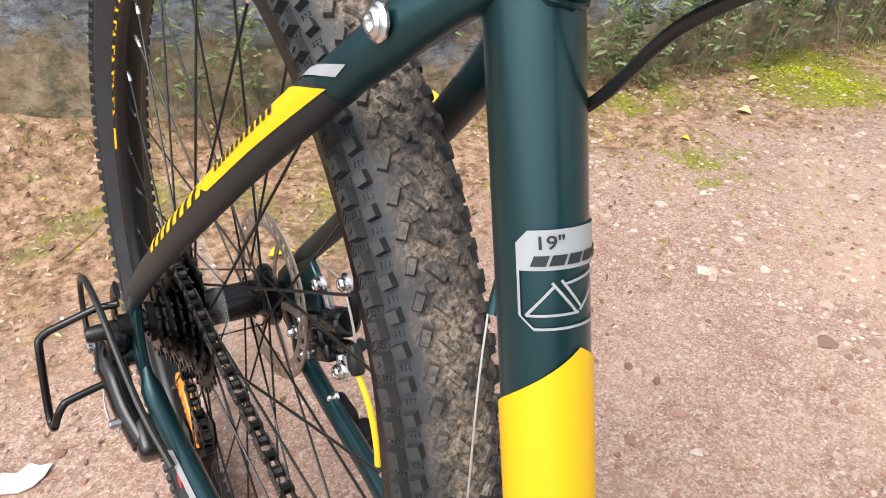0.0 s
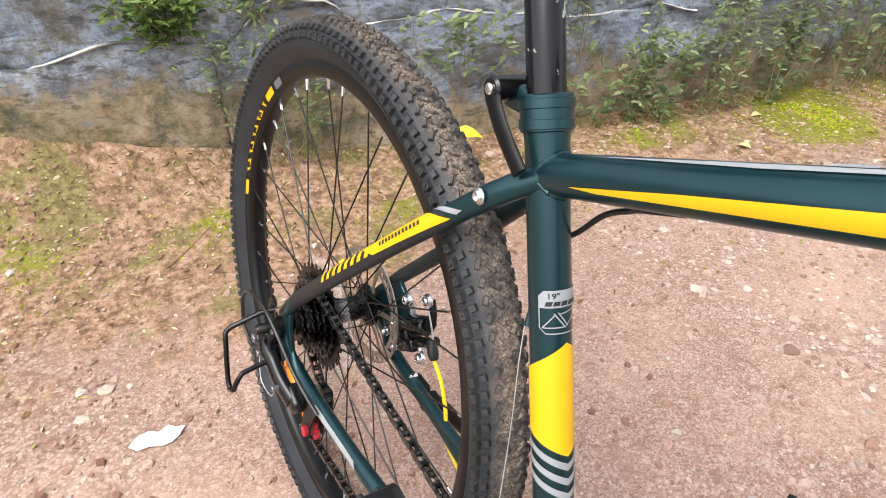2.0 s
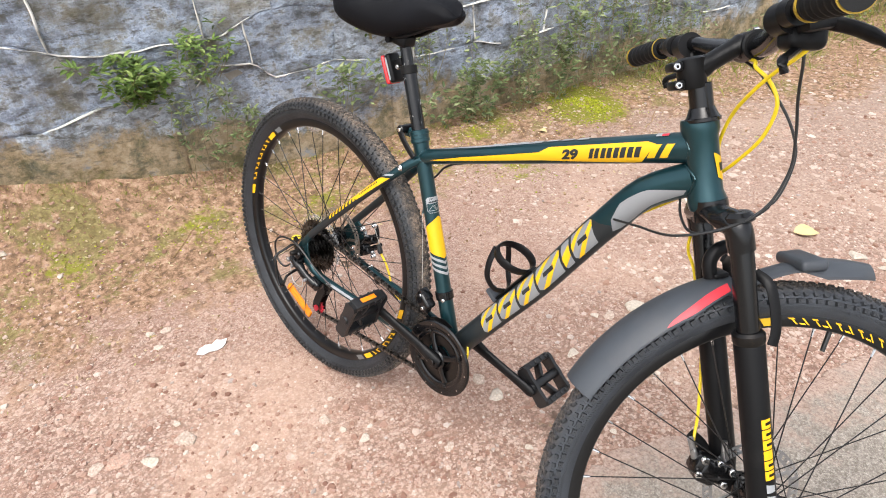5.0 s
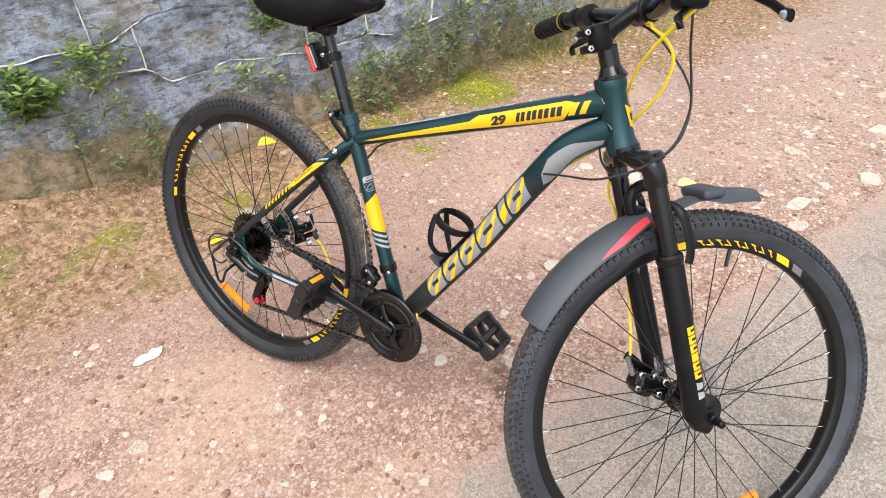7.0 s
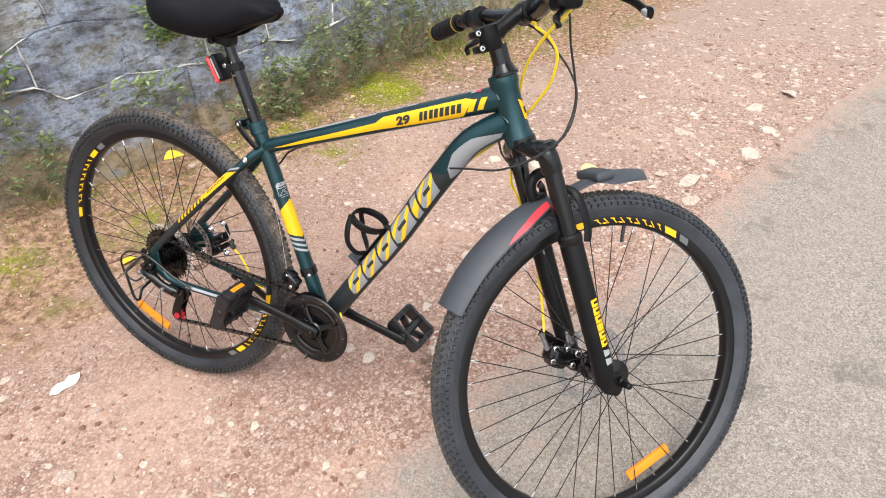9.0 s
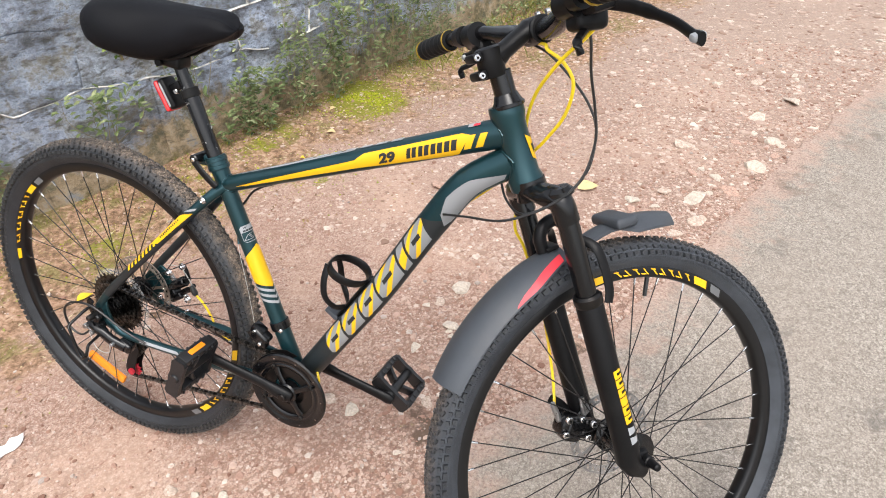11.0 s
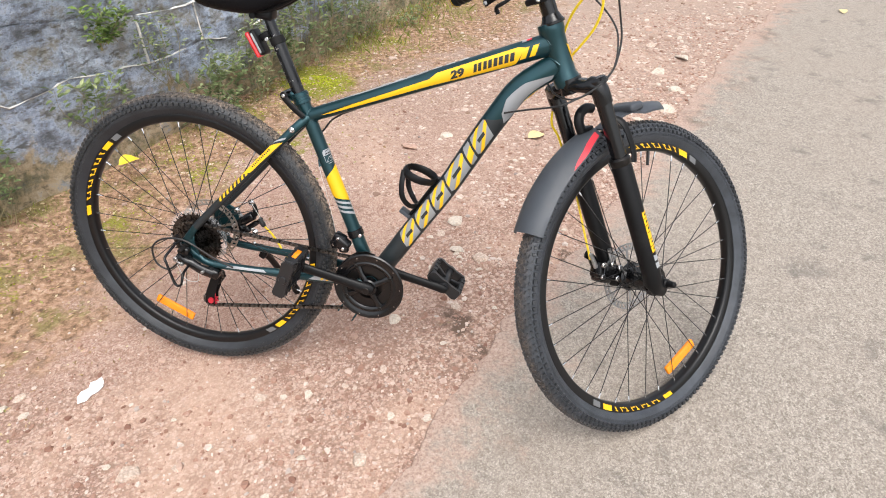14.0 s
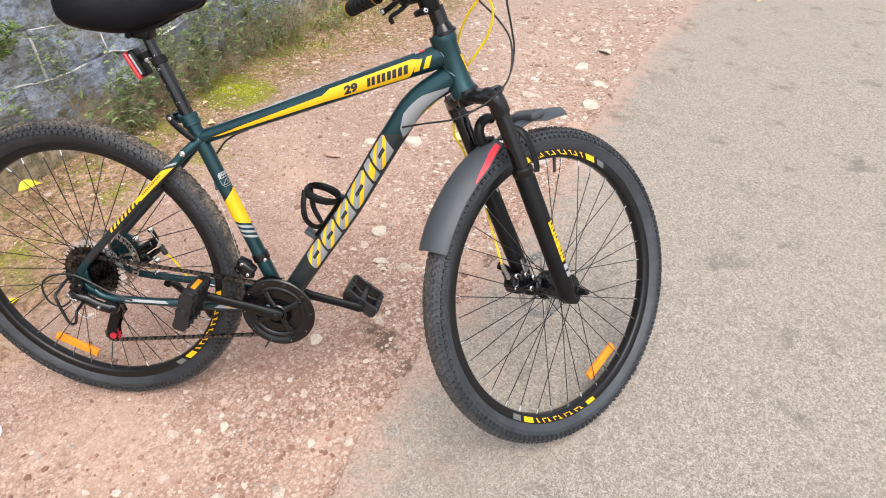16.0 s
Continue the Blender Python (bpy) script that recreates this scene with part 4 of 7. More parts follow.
bm = bmesh.new()
sweep(bm, [BB, BB.lerp(ST1, 0.5), BB.lerp(ST1, 0.93), BB.lerp(ST1, 0.96), ST1], [0.0168, 0.0161, 0.0161, 0.0175, 0.0175], 28)
frame_ob = part("frame", bm, M["teal"], bike, "satin dark green aluminium frame with yellow decals")
bm = bmesh.new()
tt_line = glide([TT0, TT0.lerp(TT1, 0.3), TT0.lerp(TT1, 0.65), TT1], 5)
tt_radii = [(0.0165 + 0.004 * k / 15, 0.0150 + 0.0085 * (k / 15) ** 1.2) for k in range(16)]
sweep(bm, tt_line, tt_radii, 28)
part("top_tube", bm, M["teal"], frame_ob)
DT = [Vector(p) for p in ((0.466, 0, 0.302), (0.493, 0, 0.339), (0.565, 0, 0.440), (0.638, 0, 0.541), (0.700, 0, 0.640), (0.745, 0, 0.710), (0.795, 0, 0.778), (0.865, 0, 0.826))]
bm = bmesh.new()
dt_line, dt_radii = glide(DT, 4), [(0.0225, 0.0225 + 0.003 * min(k / 20, 1)) for k in range(29)]
sweep(bm, dt_line, dt_radii, 28)
part("down_tube", bm, M["teal"], frame_ob)
bm = bmesh.new()
sweep(bm, [HT0.lerp(HT1, k) for k in (0, 0.04, 0.13, 0.2, 0.5, 0.8, 0.88, 0.96, 1)], [0.0255, 0.0268, 0.0268, 0.0235, 0.0225, 0.0235, 0.0265, 0.0265, 0.0252], 32)
part("head_tube", bm, M["teal"], frame_ob)
bm = bmesh.new()
lathe(bm, [(0.014, -0.036), (0.021, -0.036), (0.0215, -0.034), (0.0215, 0.034), (0.021, 0.036), (0.014, 0.036)], 28, centre=BB)
part("bottom_bracket", bm, M["teal"], frame_ob)
stays, chain_stays = [], []
for side in (1, -1):
    bm = bmesh.new()
    stays.append((glide([(0.322, side * 0.008, 0.690), (0.2955, side * 0.0235, 0.6680), (0.2352, side * 0.0425, 0.6115), (0.1678, side * 0.0560, 0.5464), (0.0912, side * 0.0640, 0.4740), (0.0330, side * 0.067, 0.417), (0.006, side * 0.067, 0.385)], 4),
          [(0.0092, 0.0102)] * 6 + [(0.0090, 0.0094)] * 4 + [(0.0085, 0.0090)] * 6 + [(0.0065, 0.0088)] * 6 + [(0.005, 0.0095)] * 3))
    sweep(bm, *stays[-1], 16)
    part("seat_stay", bm, M["teal"], frame_ob)
    bm = bmesh.new()
    chain_stays.append((glide([(0.003, side * 0.067, 0.350), (0.040, side * 0.065, 0.325), (0.090, side * 0.062, 0.315), (0.223, side * 0.055, 0.307), (0.353, side * 0.043, 0.299), (0.450, side * 0.030, 0.291)], 4),
          [(0.005, 0.012)] * 4 + [(0.0085, 0.0095)] * 8 + [(0.0095, 0.0115)] * 9))
    sweep(bm, *chain_stays[-1], 16)
    part("chain_stay", bm, M["teal"], frame_ob)
    bm = bmesh.new()
    prism(bm, [(-0.016, 0.352), (-0.012, 0.378), (0.004, 0.396), (0.024, 0.398), (0.022, 0.372), (0.034, 0.336), (0.026, 0.322), (0.002, 0.332)], 0.006, Matrix.Translation((0, side * 0.066, 0)))
    bmesh.ops.bevel(bm, geom=bm.edges[:], offset=0.0012, segments=1, affect="EDGES")
    part("dropout", bm, M["teal"], frame_ob)
    bm = bmesh.new()
    p = Vector((0.2895, side * 0.0345, 0.6640))
    disc(bm, 0.0066, p.y, p.y + side * 0.003, (p.x, 0, p.z), seg=20, soft=0.001)
    disc(bm, 0.0048, p.y, p.y + side * 0.005, (p.x, 0, p.z), seg=20, hole=0.0028, soft=0.0012)
    part("bolt", bm, M["chrome"], frame_ob, "bright hex socket bolt")



def weld(name, from_p, way, radii, axis_p, axis_d, axis_r):
    """A bead where a tube runs into another: its section slid along until it meets the other tube's skin."""
    way, axis_d = Vector(way).normalized(), Vector(axis_d).normalized()
    u = Vector((0, 1, 0))
    v = way.cross(u)
    pts = []
    for k in range(40):
        a = 2 * math.pi * k / 40
        p = Vector(from_p) + u * radii[0] * math.cos(a) + v * radii[1] * math.sin(a)
        for _ in range(400):
            q = p - Vector(axis_p)
            if (q - axis_d * q.dot(axis_d)).length < axis_r:
                break
            p = p + way * 0.0005
        pts.append(p)
    sizes = [0.0019 + 0.0006 * math.sin(k * 2.6) for k in range(40)]
    part("weld", sweep(bmesh.new(), pts, sizes, 8, ref=tuple(way), closed=True), M["teal"], frame_ob)


tdir = (TT1 - TT0).normalized()
weld("weld", TT0 + tdir * 0.04, -tdir, (0.0161, 0.0156), ST1, STD, 0.0166)
weld("weld", TT1 - tdir * 0.05, tdir, (0.0203, 0.0222), HT0, HT1 - HT0, 0.0225)
ddir = (DT[-1] - DT[-2]).normalized()
weld("weld", DT[-1] - ddir * 0.055, ddir, (0.0228, 0.0255), HT0, HT1 - HT0, 0.0232)
weld("weld", BB + (DT[1] - BB).normalized() * 0.06, BB - DT[1], (0.0228, 0.0228), BB, (0, 1, 0), 0.0213)

# seat collar with its quick release
bm = bmesh.new()
m = lines_to(BB, ST1)
L = (ST1 - BB).length
LIP = ((-0.026, 0.018), (-0.025, 0.019), (-0.0240, 0.019), (-0.0235, 0.020), (-0.0175, 0.020), (-0.017, 0.019), (-0.0100, 0.019), (-0.0095, 0.020), (-0.0035, 0.020), (-0.003, 0.019), (-0.001, 0.019), (0.0, 0.018))
sweep(bm, [BB + STD * (L + a) for a, r in LIP], [r for a, r in LIP], 32)
collar = part("seat_collar", bm, M["teal"], bike, "dark green seat clamp collar")
bm = bmesh.new()
block(bm, (0.026, 0.026, 0.020), Matrix.Translation(ST1 + Vector((-0.017, 0, -0.008))), 0.004)
part("clamp_ear", bm, M["teal"], collar)
bm = bmesh.new()
disc(bm, 0.0092, -0.031, 0.016, (0.2745, 0, 0.7390), seg=24, soft=0.002)
part("pivot", bm, M["black_paint"], collar)
bm = bmesh.new()
disc(bm, 0.0042, -0.0335, -0.030, (0.2745, 0, 0.7390), seg=16, soft=0.0012)
part("pivot_bolt", bm, M["chrome"], collar)
bm = bmesh.new()
sweep(bm, glide([(0.2715, -0.027, 0.744), (0.2775, -0.0285, 0.732), (0.289, -0.029, 0.719), (0.302, -0.028, 0.706), (0.317, -0.027, 0.693)], 5), [(0.0034, 0.0082)] * 6 + [(0.0032, 0.0074)] * 9 + [(0.0036, 0.0070)] * 6, 12)
part("quick_release_lever", bm, M["matt_black"], collar, "black quick release lever")

# decals on the frame
SEAT = Rail([BB, ST1], [0.0164, 0.0161])
TOP = Rail(tt_line, tt_radii)
DOWN = Rail(dt_line, dt_radii)
STAY = Rail(*stays[-1])
CHAINSTAY = Rail(*chain_stays[-1])


def sticker(shapes, mat, rail, turn=0.0, lift=0.0007, name="decal", label=""):
    for o in shapes:
        ob = part(name, decal(bmesh.new(), o, rail, turn, lift), M[mat], frame_ob, label)
    return ob


def lettering(words, size, rail, at, turn, mat, shear=0.0, across=False, lift=0.0012, bold=0.0, stretch=1.0, tall=1.0):
    """Words on a tube, along it or across it."""
    bm = text_mesh(words, size, shear, bold)
    for axis in (0, 1):  # cut fine, so that the letters follow the round tube
        for k in range(1, 60):
            co, no = [0, 0, 0], [0, 0, 0]
            co[axis], no[axis] = k * 0.002 - 0.004, 1
            bmesh.ops.bisect_plane(bm, geom=bm.verts[:] + bm.edges[:] + bm.faces[:], plane_co=co, plane_no=no)
    for q in bm.verts:
        x, w = q.co.x * stretch, q.co.y * tall
        q.co = rail.spot(*((at[0] + w, at[1] + x) if across else (at[0] + x, at[1] + w)), turn, lift)
    return part("lettering", bm, M[mat], frame_ob, smooth=False)


def s_from(z):
    return (z - BB.z) / STD.z


# seat tube: a yellow sleeve with pointed ends, three chevrons and the size label, all facing ahead
y0, y1 = s_from(0.488), s_from(0.5745)
W = 0.0515
sticker([[(y0 + 0.028, -W), (y0, 0.0), (y0 + 0.028, W), (y1 - 0.034, W), (y1, 0.0), (y1 - 0.034, -W)]], "yellow", SEAT, 90, label="yellow sleeve")
for k in range(3):
    b = y0 - 0.006 - k * 0.0125
    sticker([[(b + 0.021, -0.040), (b, 0.0), (b + 0.021, 0.040), (b + 0.015, 0.040), (b - 0.006, 0.0), (b + 0.015, -0.040)]], "silver_decal", SEAT, 90)
a0, a1 = s_from(0.5815), s_from(0.6125)
H = 0.0205
sticker([[(a1 - 0.004, -H), (a1, -H + 0.004), (a1, H), (a1 - 0.0130, H), (a1 - 0.0130, -H)]], "silver_decal", SEAT, 90, label="silver frame size label")
line = 0.0009
sticker([
    [(a1 - 0.0130, -H), (a1 - 0.0130, -H + line), (a0 + 0.005, -H + line), (a0 + 0.005, -H)],
    [(a0 + 0.005, -H), (a0 + 0.005, -H + line), (a0 + line, -H + 0.005), (a0, -H + 0.005)],
    [(a0, -H + 0.005), (a0 + line, -H + 0.005), (a0 + line, H), (a0, H)],
], "silver_decal", SEAT, 90)
for p, q in (((0.0050, -0.0180), (0.0050, -0.0005)), ((0.0050, -0.0180), (0.0150, -0.0085)), ((0.0158, -0.0095), (0.0046, -0.0010)), ((0.0165, -0.0065), (0.0058, 0.0010)), ((0.0150, -0.0060), (0.0180, 0.0120)), ((0.0055, 0.0000), (0.0172, 0.0120))):
    n = Vector((-(q[1] - p[1]), q[0] - p[0])).normalized() * 0.00045
    sticker([[(a0 + p[0] - n.x, p[1] - n.y), (a0 + q[0] - n.x, q[1] - n.y), (a0 + q[0] + n.x, q[1] + n.y), (a0 + p[0] + n.x, p[1] + n.y)]], "silver_decal", SEAT, 90)
for i in range(6):
    x, w = a1 - 0.0115, -H + 0.0045 + i * 0.0056
    sticker([[(x, w), (x + 0.0034, w + 0.0013), (x + 0.0034, w + 0.0060), (x, w + 0.0047)]], "ink", SEAT, 90, 0.0011)
lettering('19"', 0.0060, SEAT, (a1 - 0.0060, -H + 0.0060), 90, "ink", across=True, bold=0.0001, stretch=1.15)

# top tube: yellow field with dark print, two leaning bars, a silver line and print above
TL = TOP.s[-1]
sticker([[(0.035, -0.0045), (0.12, -0.0008), (0.30, 0.0034), (0.320, 0.0115), (TL - 0.066, 0.0135), (TL - 0.052, 0.009), (TL - 0.080, -0.0185), (TL - 0.092, -0.020), (0.30, -0.0105), (0.060, -0.0070)]], "yellow", TOP, 0, label="yellow flash")
for k in range(2):
    x = TL - 0.063 + k * 0.020
    sticker([[(x - 0.006, -0.011), (x + 0.006, -0.011), (x + 0.020, 0.0085), (x + 0.008, 0.0085)]], "yellow", TOP)
lettering("29", 0.0225, TOP, (0.345, -0.0080), 0, "ink", 0.25, bold=0.0012, stretch=1.30, tall=0.86, lift=0.0016)
for a, b in ((0.0, 0.017), (0.0215, 0.040), (0.0440, 0.0640), (0.0680, 0.0890)):
    x, e = 0.395 + a * 0.98, b - a
    sticker([[(x, -0.0088), (x + e * 0.42, -0.0088), (x + e * 0.42 + 0.006, 0.0062), (x + 0.006, 0.0062)]], "ink", TOP, 0, 0.0012)
    sticker([[(x + e * 0.56, -0.0088), (x + e, -0.0088), (x + e + 0.006, 0.0062), (x + e * 0.56 + 0.006, 0.0062)]], "ink", TOP, 0, 0.0012)
sticker([[(0.045, 0.0195), (0.16, 0.0180), (0.30, 0.0215), (0.30, 0.0245), (0.14, 0.0225)]], "silver_decal", TOP)
for i in range(7):
    sticker([slant(0.19 + i * 0.030, 0.0235, 0.021, 0.0105)], "silver_decal", TOP, 0, 0.0011)
sticker([[(TL - 0.056, 0.0215), (TL - 0.036, 0.0215), (TL - 0.036, 0.0305), (TL - 0.056, 0.0305)]], "silver_decal", TOP)
sticker([[(TL - 0.047, 0.0215), (TL - 0.036, 0.0215), (TL - 0.036, 0.027), (TL - 0.047, 0.027)]], "red", TOP, 0, 0.0011)

# down tube: six leaning fields, grey slashed with yellow, then a grey wing near the head
def glyph(strokes, x, wide, tall, mat, lift):
    """Leaning strokes, given in a unit square (x, y of their corners), on the down tube."""
    for o in strokes:
        sticker([[(x + u * wide + (v - 0.5) * 0.020, (v - 0.5) * tall) for u, v in o]], mat, DOWN, 4, lift)


DL = DOWN.s[-1]
sticker([[(0.004, -0.070), (DL - 0.110, -0.070), (DL - 0.140, -0.030), (DL - 0.172, 0.004), (DL - 0.188, 0.030), (DL - 0.188, 0.070), (0.004, 0.070)]], "ink", DOWN, 0, 0.0003, label="black field under the print")
x = 0.130
BLOCK = [(0.0, 0.14), (0.12, 0.0), (1.0, 0.0), (1.0, 0.86), (0.88, 1.0), (0.0, 1.0)]
for wide in (0.055, 0.055, 0.054, 0.072, 0.022, 0.056):
    glyph([BLOCK], x, wide, 0.041, "grey_decal", 0.0007)
    if wide < 0.03:
        glyph([[(0, 0.10), (1, 0.35), (1, 0.75), (0, 0.50)]], x, wide, 0.041, "yellow", 0.0011)
    else:
        glyph([[(0.0, 0.62), (0.0, 0.36), (0.62, 1.0), (0.36, 1.0)], [(0.10, 0.02), (0.34, 0.0), (1.0, 0.66), (1.0, 0.86), (0.96, 0.90)]], x, wide, 0.041, "yellow", 0.0011)
        glyph([[(0.30, 0.42), (0.72, 0.42), (0.72, 0.58), (0.30, 0.58)]], x, wide, 0.041, "ink", 0.0014)
    x += wide + 0.0062
sticker([[(DL - 0.165, -0.020), (DL - 0.150, -0.004), (DL - 0.120, 0.006), (DL - 0.070, 0.003), (DL - 0.012, -0.012), (DL - 0.020, -0.019), (DL - 0.075, -0.022), (DL - 0.120, -0.028), (DL - 0.150, -0.027)]], "grey_decal", DOWN, 0, label="grey wing")
# seat stays: black below the silver band; flash, print; chain stay flash
for rail in (STAY, Rail(*stays[0])):
    sticker([[(0.078, -0.030), (0.086, 0.0), (0.106, 0.0105), (0.112, 0.030), (0.405, 0.030), (0.405, -0.030)]], "ink", rail, 8, 0.0003, label="black field")
sticker([[(0.082, -0.0060), (0.112, 0.0105), (0.212, 0.0085), (0.190, -0.0030)]], "yellow", STAY, 8, label="yellow flash with tiny print")
for k in range(8):
    sticker([slant(0.198 + k * 0.0135, -0.0020, 0.007, 0.0095, -0.6)], "yellow", STAY, 8)
for k in range(12):
    sticker([slant(0.116 + k * 0.0052, 0.0008, 0.0030, 0.0036, 0.2)], "ink", STAY, 8, 0.0011)
sticker([[(0.068, -0.004), (0.096, 0.0105), (0.102, 0.0100), (0.075, -0.0050)]], "silver_decal", STAY, 8)
sticker([[(0.105, -0.0010), (0.210, -0.0010), (0.202, 0.0050), (0.112, 0.0050)]], "silver_decal", CHAINSTAY, 10)
sticker([[(0.315, -0.004), (0.415, -0.004), (0.405, 0.008), (0.335, 0.008)]], "silver_decal", CHAINSTAY, 10)
for k in range(3):
    sticker([slant(0.345 + 0.013 * k, -0.003, 0.006, 0.008, 0.5)], "yellow", CHAINSTAY, 10, 0.0011)
# head badge
badge = Rail([HT0, HT1], [0.0226, 0.0226])
sticker([[(0.046, -0.010), (0.040, 0.0), (0.046, 0.010), (0.082, 0.014), (0.074, 0.0), (0.082, -0.014)]], "yellow", badge, 96, 0.0012, "head_badge", "yellow head badge")
sticker([[(0.054, -0.005), (0.054, 0.005), (0.066, 0.007), (0.066, -0.007)]], "ink", badge, 96, 0.0018)

# ---- fork, steering, front brake and fender, all in the steered space
F = FORK


def front_part(name, bm, mat, parent=None, label="", shift=(0, 0, 0)):
    """A part of the steered front; under another such part it takes over that part's place."""
    return part(name, bm, mat, parent or bike, label, None if parent else F @ Matrix.Translation(shift))


bm = bmesh.new()
sweep(bm, glide([(-0.031, -0.066, 0.436), (-0.034, -0.066, 0.468), (-0.041, -0.048, 0.478), (-0.042, 0, 0.484), (-0.041, 0.048, 0.478), (-0.034, 0.066, 0.468), (-0.031, 0.066, 0.436)], 6), [(0.0185, 0.0185)] * 12 + [(0.021, 0.014)] * 13 + [(0.0185, 0.0185)] * 12, 20, ref=(1, 0, 0))
sweep(bm, [(-0.041, 0, 0.47), (-0.041, 0, 0.500)], [0.026, 0.024], 28, ref=(1, 0, 0))
fork = front_part("fork", bm, M["black_paint"], label="glossy black suspension fork")
for side in (-1, 1):
    y = side * 0.066
    bm = bmesh.new()
    lathe(bm, [(0.004, 0.4655), (0.014, 0.4655), (0.0205, 0.470), (0.0205, 0.476), (0.015, 0.4815), (0.004, 0.4815)], 28, "z", centre=(-0.031, y, 0.008))
    part("adjuster_cap", bm, M["black_paint"], fork)
    bm = bmesh.new()
    sweep(bm, [(-0.031, y, 0.30), (-0.031, y, 0.45)], 0.0158, 24, ref=(1, 0, 0))
    part("upper_leg", bm, M["black_paint"], fork)
    bm = bmesh.new()
    sweep(bm, [(-0.031, y, 0.302), (-0.031, y, 0.306), (-0.031, y, 0.316), (-0.031, y, 0.320)], [0.0205, 0.0222, 0.0222, 0.0185], 28, ref=(1, 0, 0))
    part("seal_ring", bm, M["dark_steel"], fork)
    bm = bmesh.new()
    sweep(bm, [(-0.031, y, 0.304), (-0.031, y, 0.298), (-0.031, y, 0.05), (-0.034, y, 0.022), (-0.026, y, 0.002), (-0.012, y, -0.014)], [0.0195, 0.0212, 0.0208, 0.0205, (0.018, 0.0135), (0.012, 0.009)], 24, ref=(1, 0, 0))
    block(bm, (0.036, 0.012, 0.034), Matrix.Translation((-0.010, side * 0.056, 0.0)), 0.004)
    low = part("lower_leg", bm, M["matt_black"], fork, "matt black lower fork leg")
    leg_rail = Rail([(-0.031, y, 0.205), (-0.031, y, 0.050)], [0.0209, 0.0207], (0.30, side, 0))
    bm = bmesh.new()
    for k in range(6):
        x = 0.012 + 0.0162 * k
        decal(bm, [(x, -0.0075), (x + 0.0145, -0.0075), (x + 0.0145, 0.0075), (x + 0.0095, 0.0075), (x + 0.0095, -0.002), (x + 0.005, -0.002), (x + 0.005, 0.0075), (x, 0.0075)] if k != 3 else [(x, -0.0075), (x + 0.0145, -0.0075), (x + 0.0145, 0.0075), (x, 0.0075)], leg_rail)
    part("decal", bm, M["yellow"], low)
    bm = bmesh.new()
    for k in range(2):
        decal(bm, [(0.114 + 0.018 * k, -0.007), (0.128 + 0.018 * k, -0.007), (0.128 + 0.018 * k, 0.007), (0.118 + 0.018 * k, 0.007)], leg_rail)
    part("decal", bm, M["silver_decal"], low)
bm = bmesh.new()
sweep(bm, [(0, -0.058, 0), (0, -0.072, 0), (0, -0.074, 0), (0, -0.092, 0), (0, -0.094, 0)], [0.0105, 0.0105, 0.0085, 0.0065, 0.004], 14, ref=(1, 0, 0))
part("axle_nut", bm, M["matt_black"], fork)
part("axle_nut", sweep(bmesh.new(), [(0, 0.058, 0), (0, 0.080, 0)], [0.0095, 0.008], 14, ref=(1, 0, 0)), M["matt_black"], fork)
# lower headset cup, steerer spacers
bm = bmesh.new()
for z0, z1, r in ((0.611, 0.617, 0.0248), (0.6165, 0.664, 0.0164)):
    sweep(bm, [(-0.041, 0, z0), (-0.041, 0, z0 + 0.001), (-0.041, 0, z1 - 0.001), (-0.041, 0, z1)], [r - 0.001, r, r, r - 0.001], 28, ref=(1, 0, 0))
lathe(bm, [(0.010, 0.616), (0.0235, 0.616), (0.0205, 0.622), (0.0172, 0.631), (0.010, 0.631)], 28, "z", centre=(-0.041, 0, 0))
front_part("headset", bm, M["black_paint"], label="black headset cup and spacers")
# stem
bm = bmesh.new()
sweep(bm, [(-0.041, 0, 0.664), (-0.041, 0, 0.666), (-0.041, 0, 0.704), (-0.041, 0, 0.707)], [0.018, 0.0195, 0.0195, 0.015], 28, ref=(1, 0, 0))
sweep(bm, glide([(-0.041, 0, 0.686), (-0.015, 0, 0.695), (0.020, 0, 0.708), (0.034, 0, 0.708)], 4), [(0.016, 0.016)] * 4 + [(0.015, 0.013)] * 5 + [(0.019, 0.017)] * 4, 18)
sweep(bm, [(0.042, -0.023, 0.707), (0.042, -0.021, 0.707), (0.042, 0.021, 0.707), (0.042, 0.023, 0.707)], [0.018, 0.0205, 0.0205, 0.018], 24, ref=(1, 0, 0))
for z in (0.672, 0.697):
    block(bm, (0.016, 0.034, 0.013), Matrix.Translation((-0.064, 0, z)), 0.004)
stem = front_part("stem", bm, M["matt_black"], label="black handlebar stem with bright bolts", shift=(-0.010, 0, -0.006))
for z in (0.672, 0.697):
    part("stem_bolt", disc(bmesh.new(), 0.0048, -0.020, -0.016, (-0.066, 0, z), seg=14, hole=0.002, soft=0.001), M["chrome"], stem)
for y in (-0.015, 0.015):
    for z in (0.700, 0.728):
        part("stem_bolt", disc(bmesh.new(), 0.004, 0.056, 0.062, (0, y, z), "x", 12, 0.0015), M["chrome"], stem)
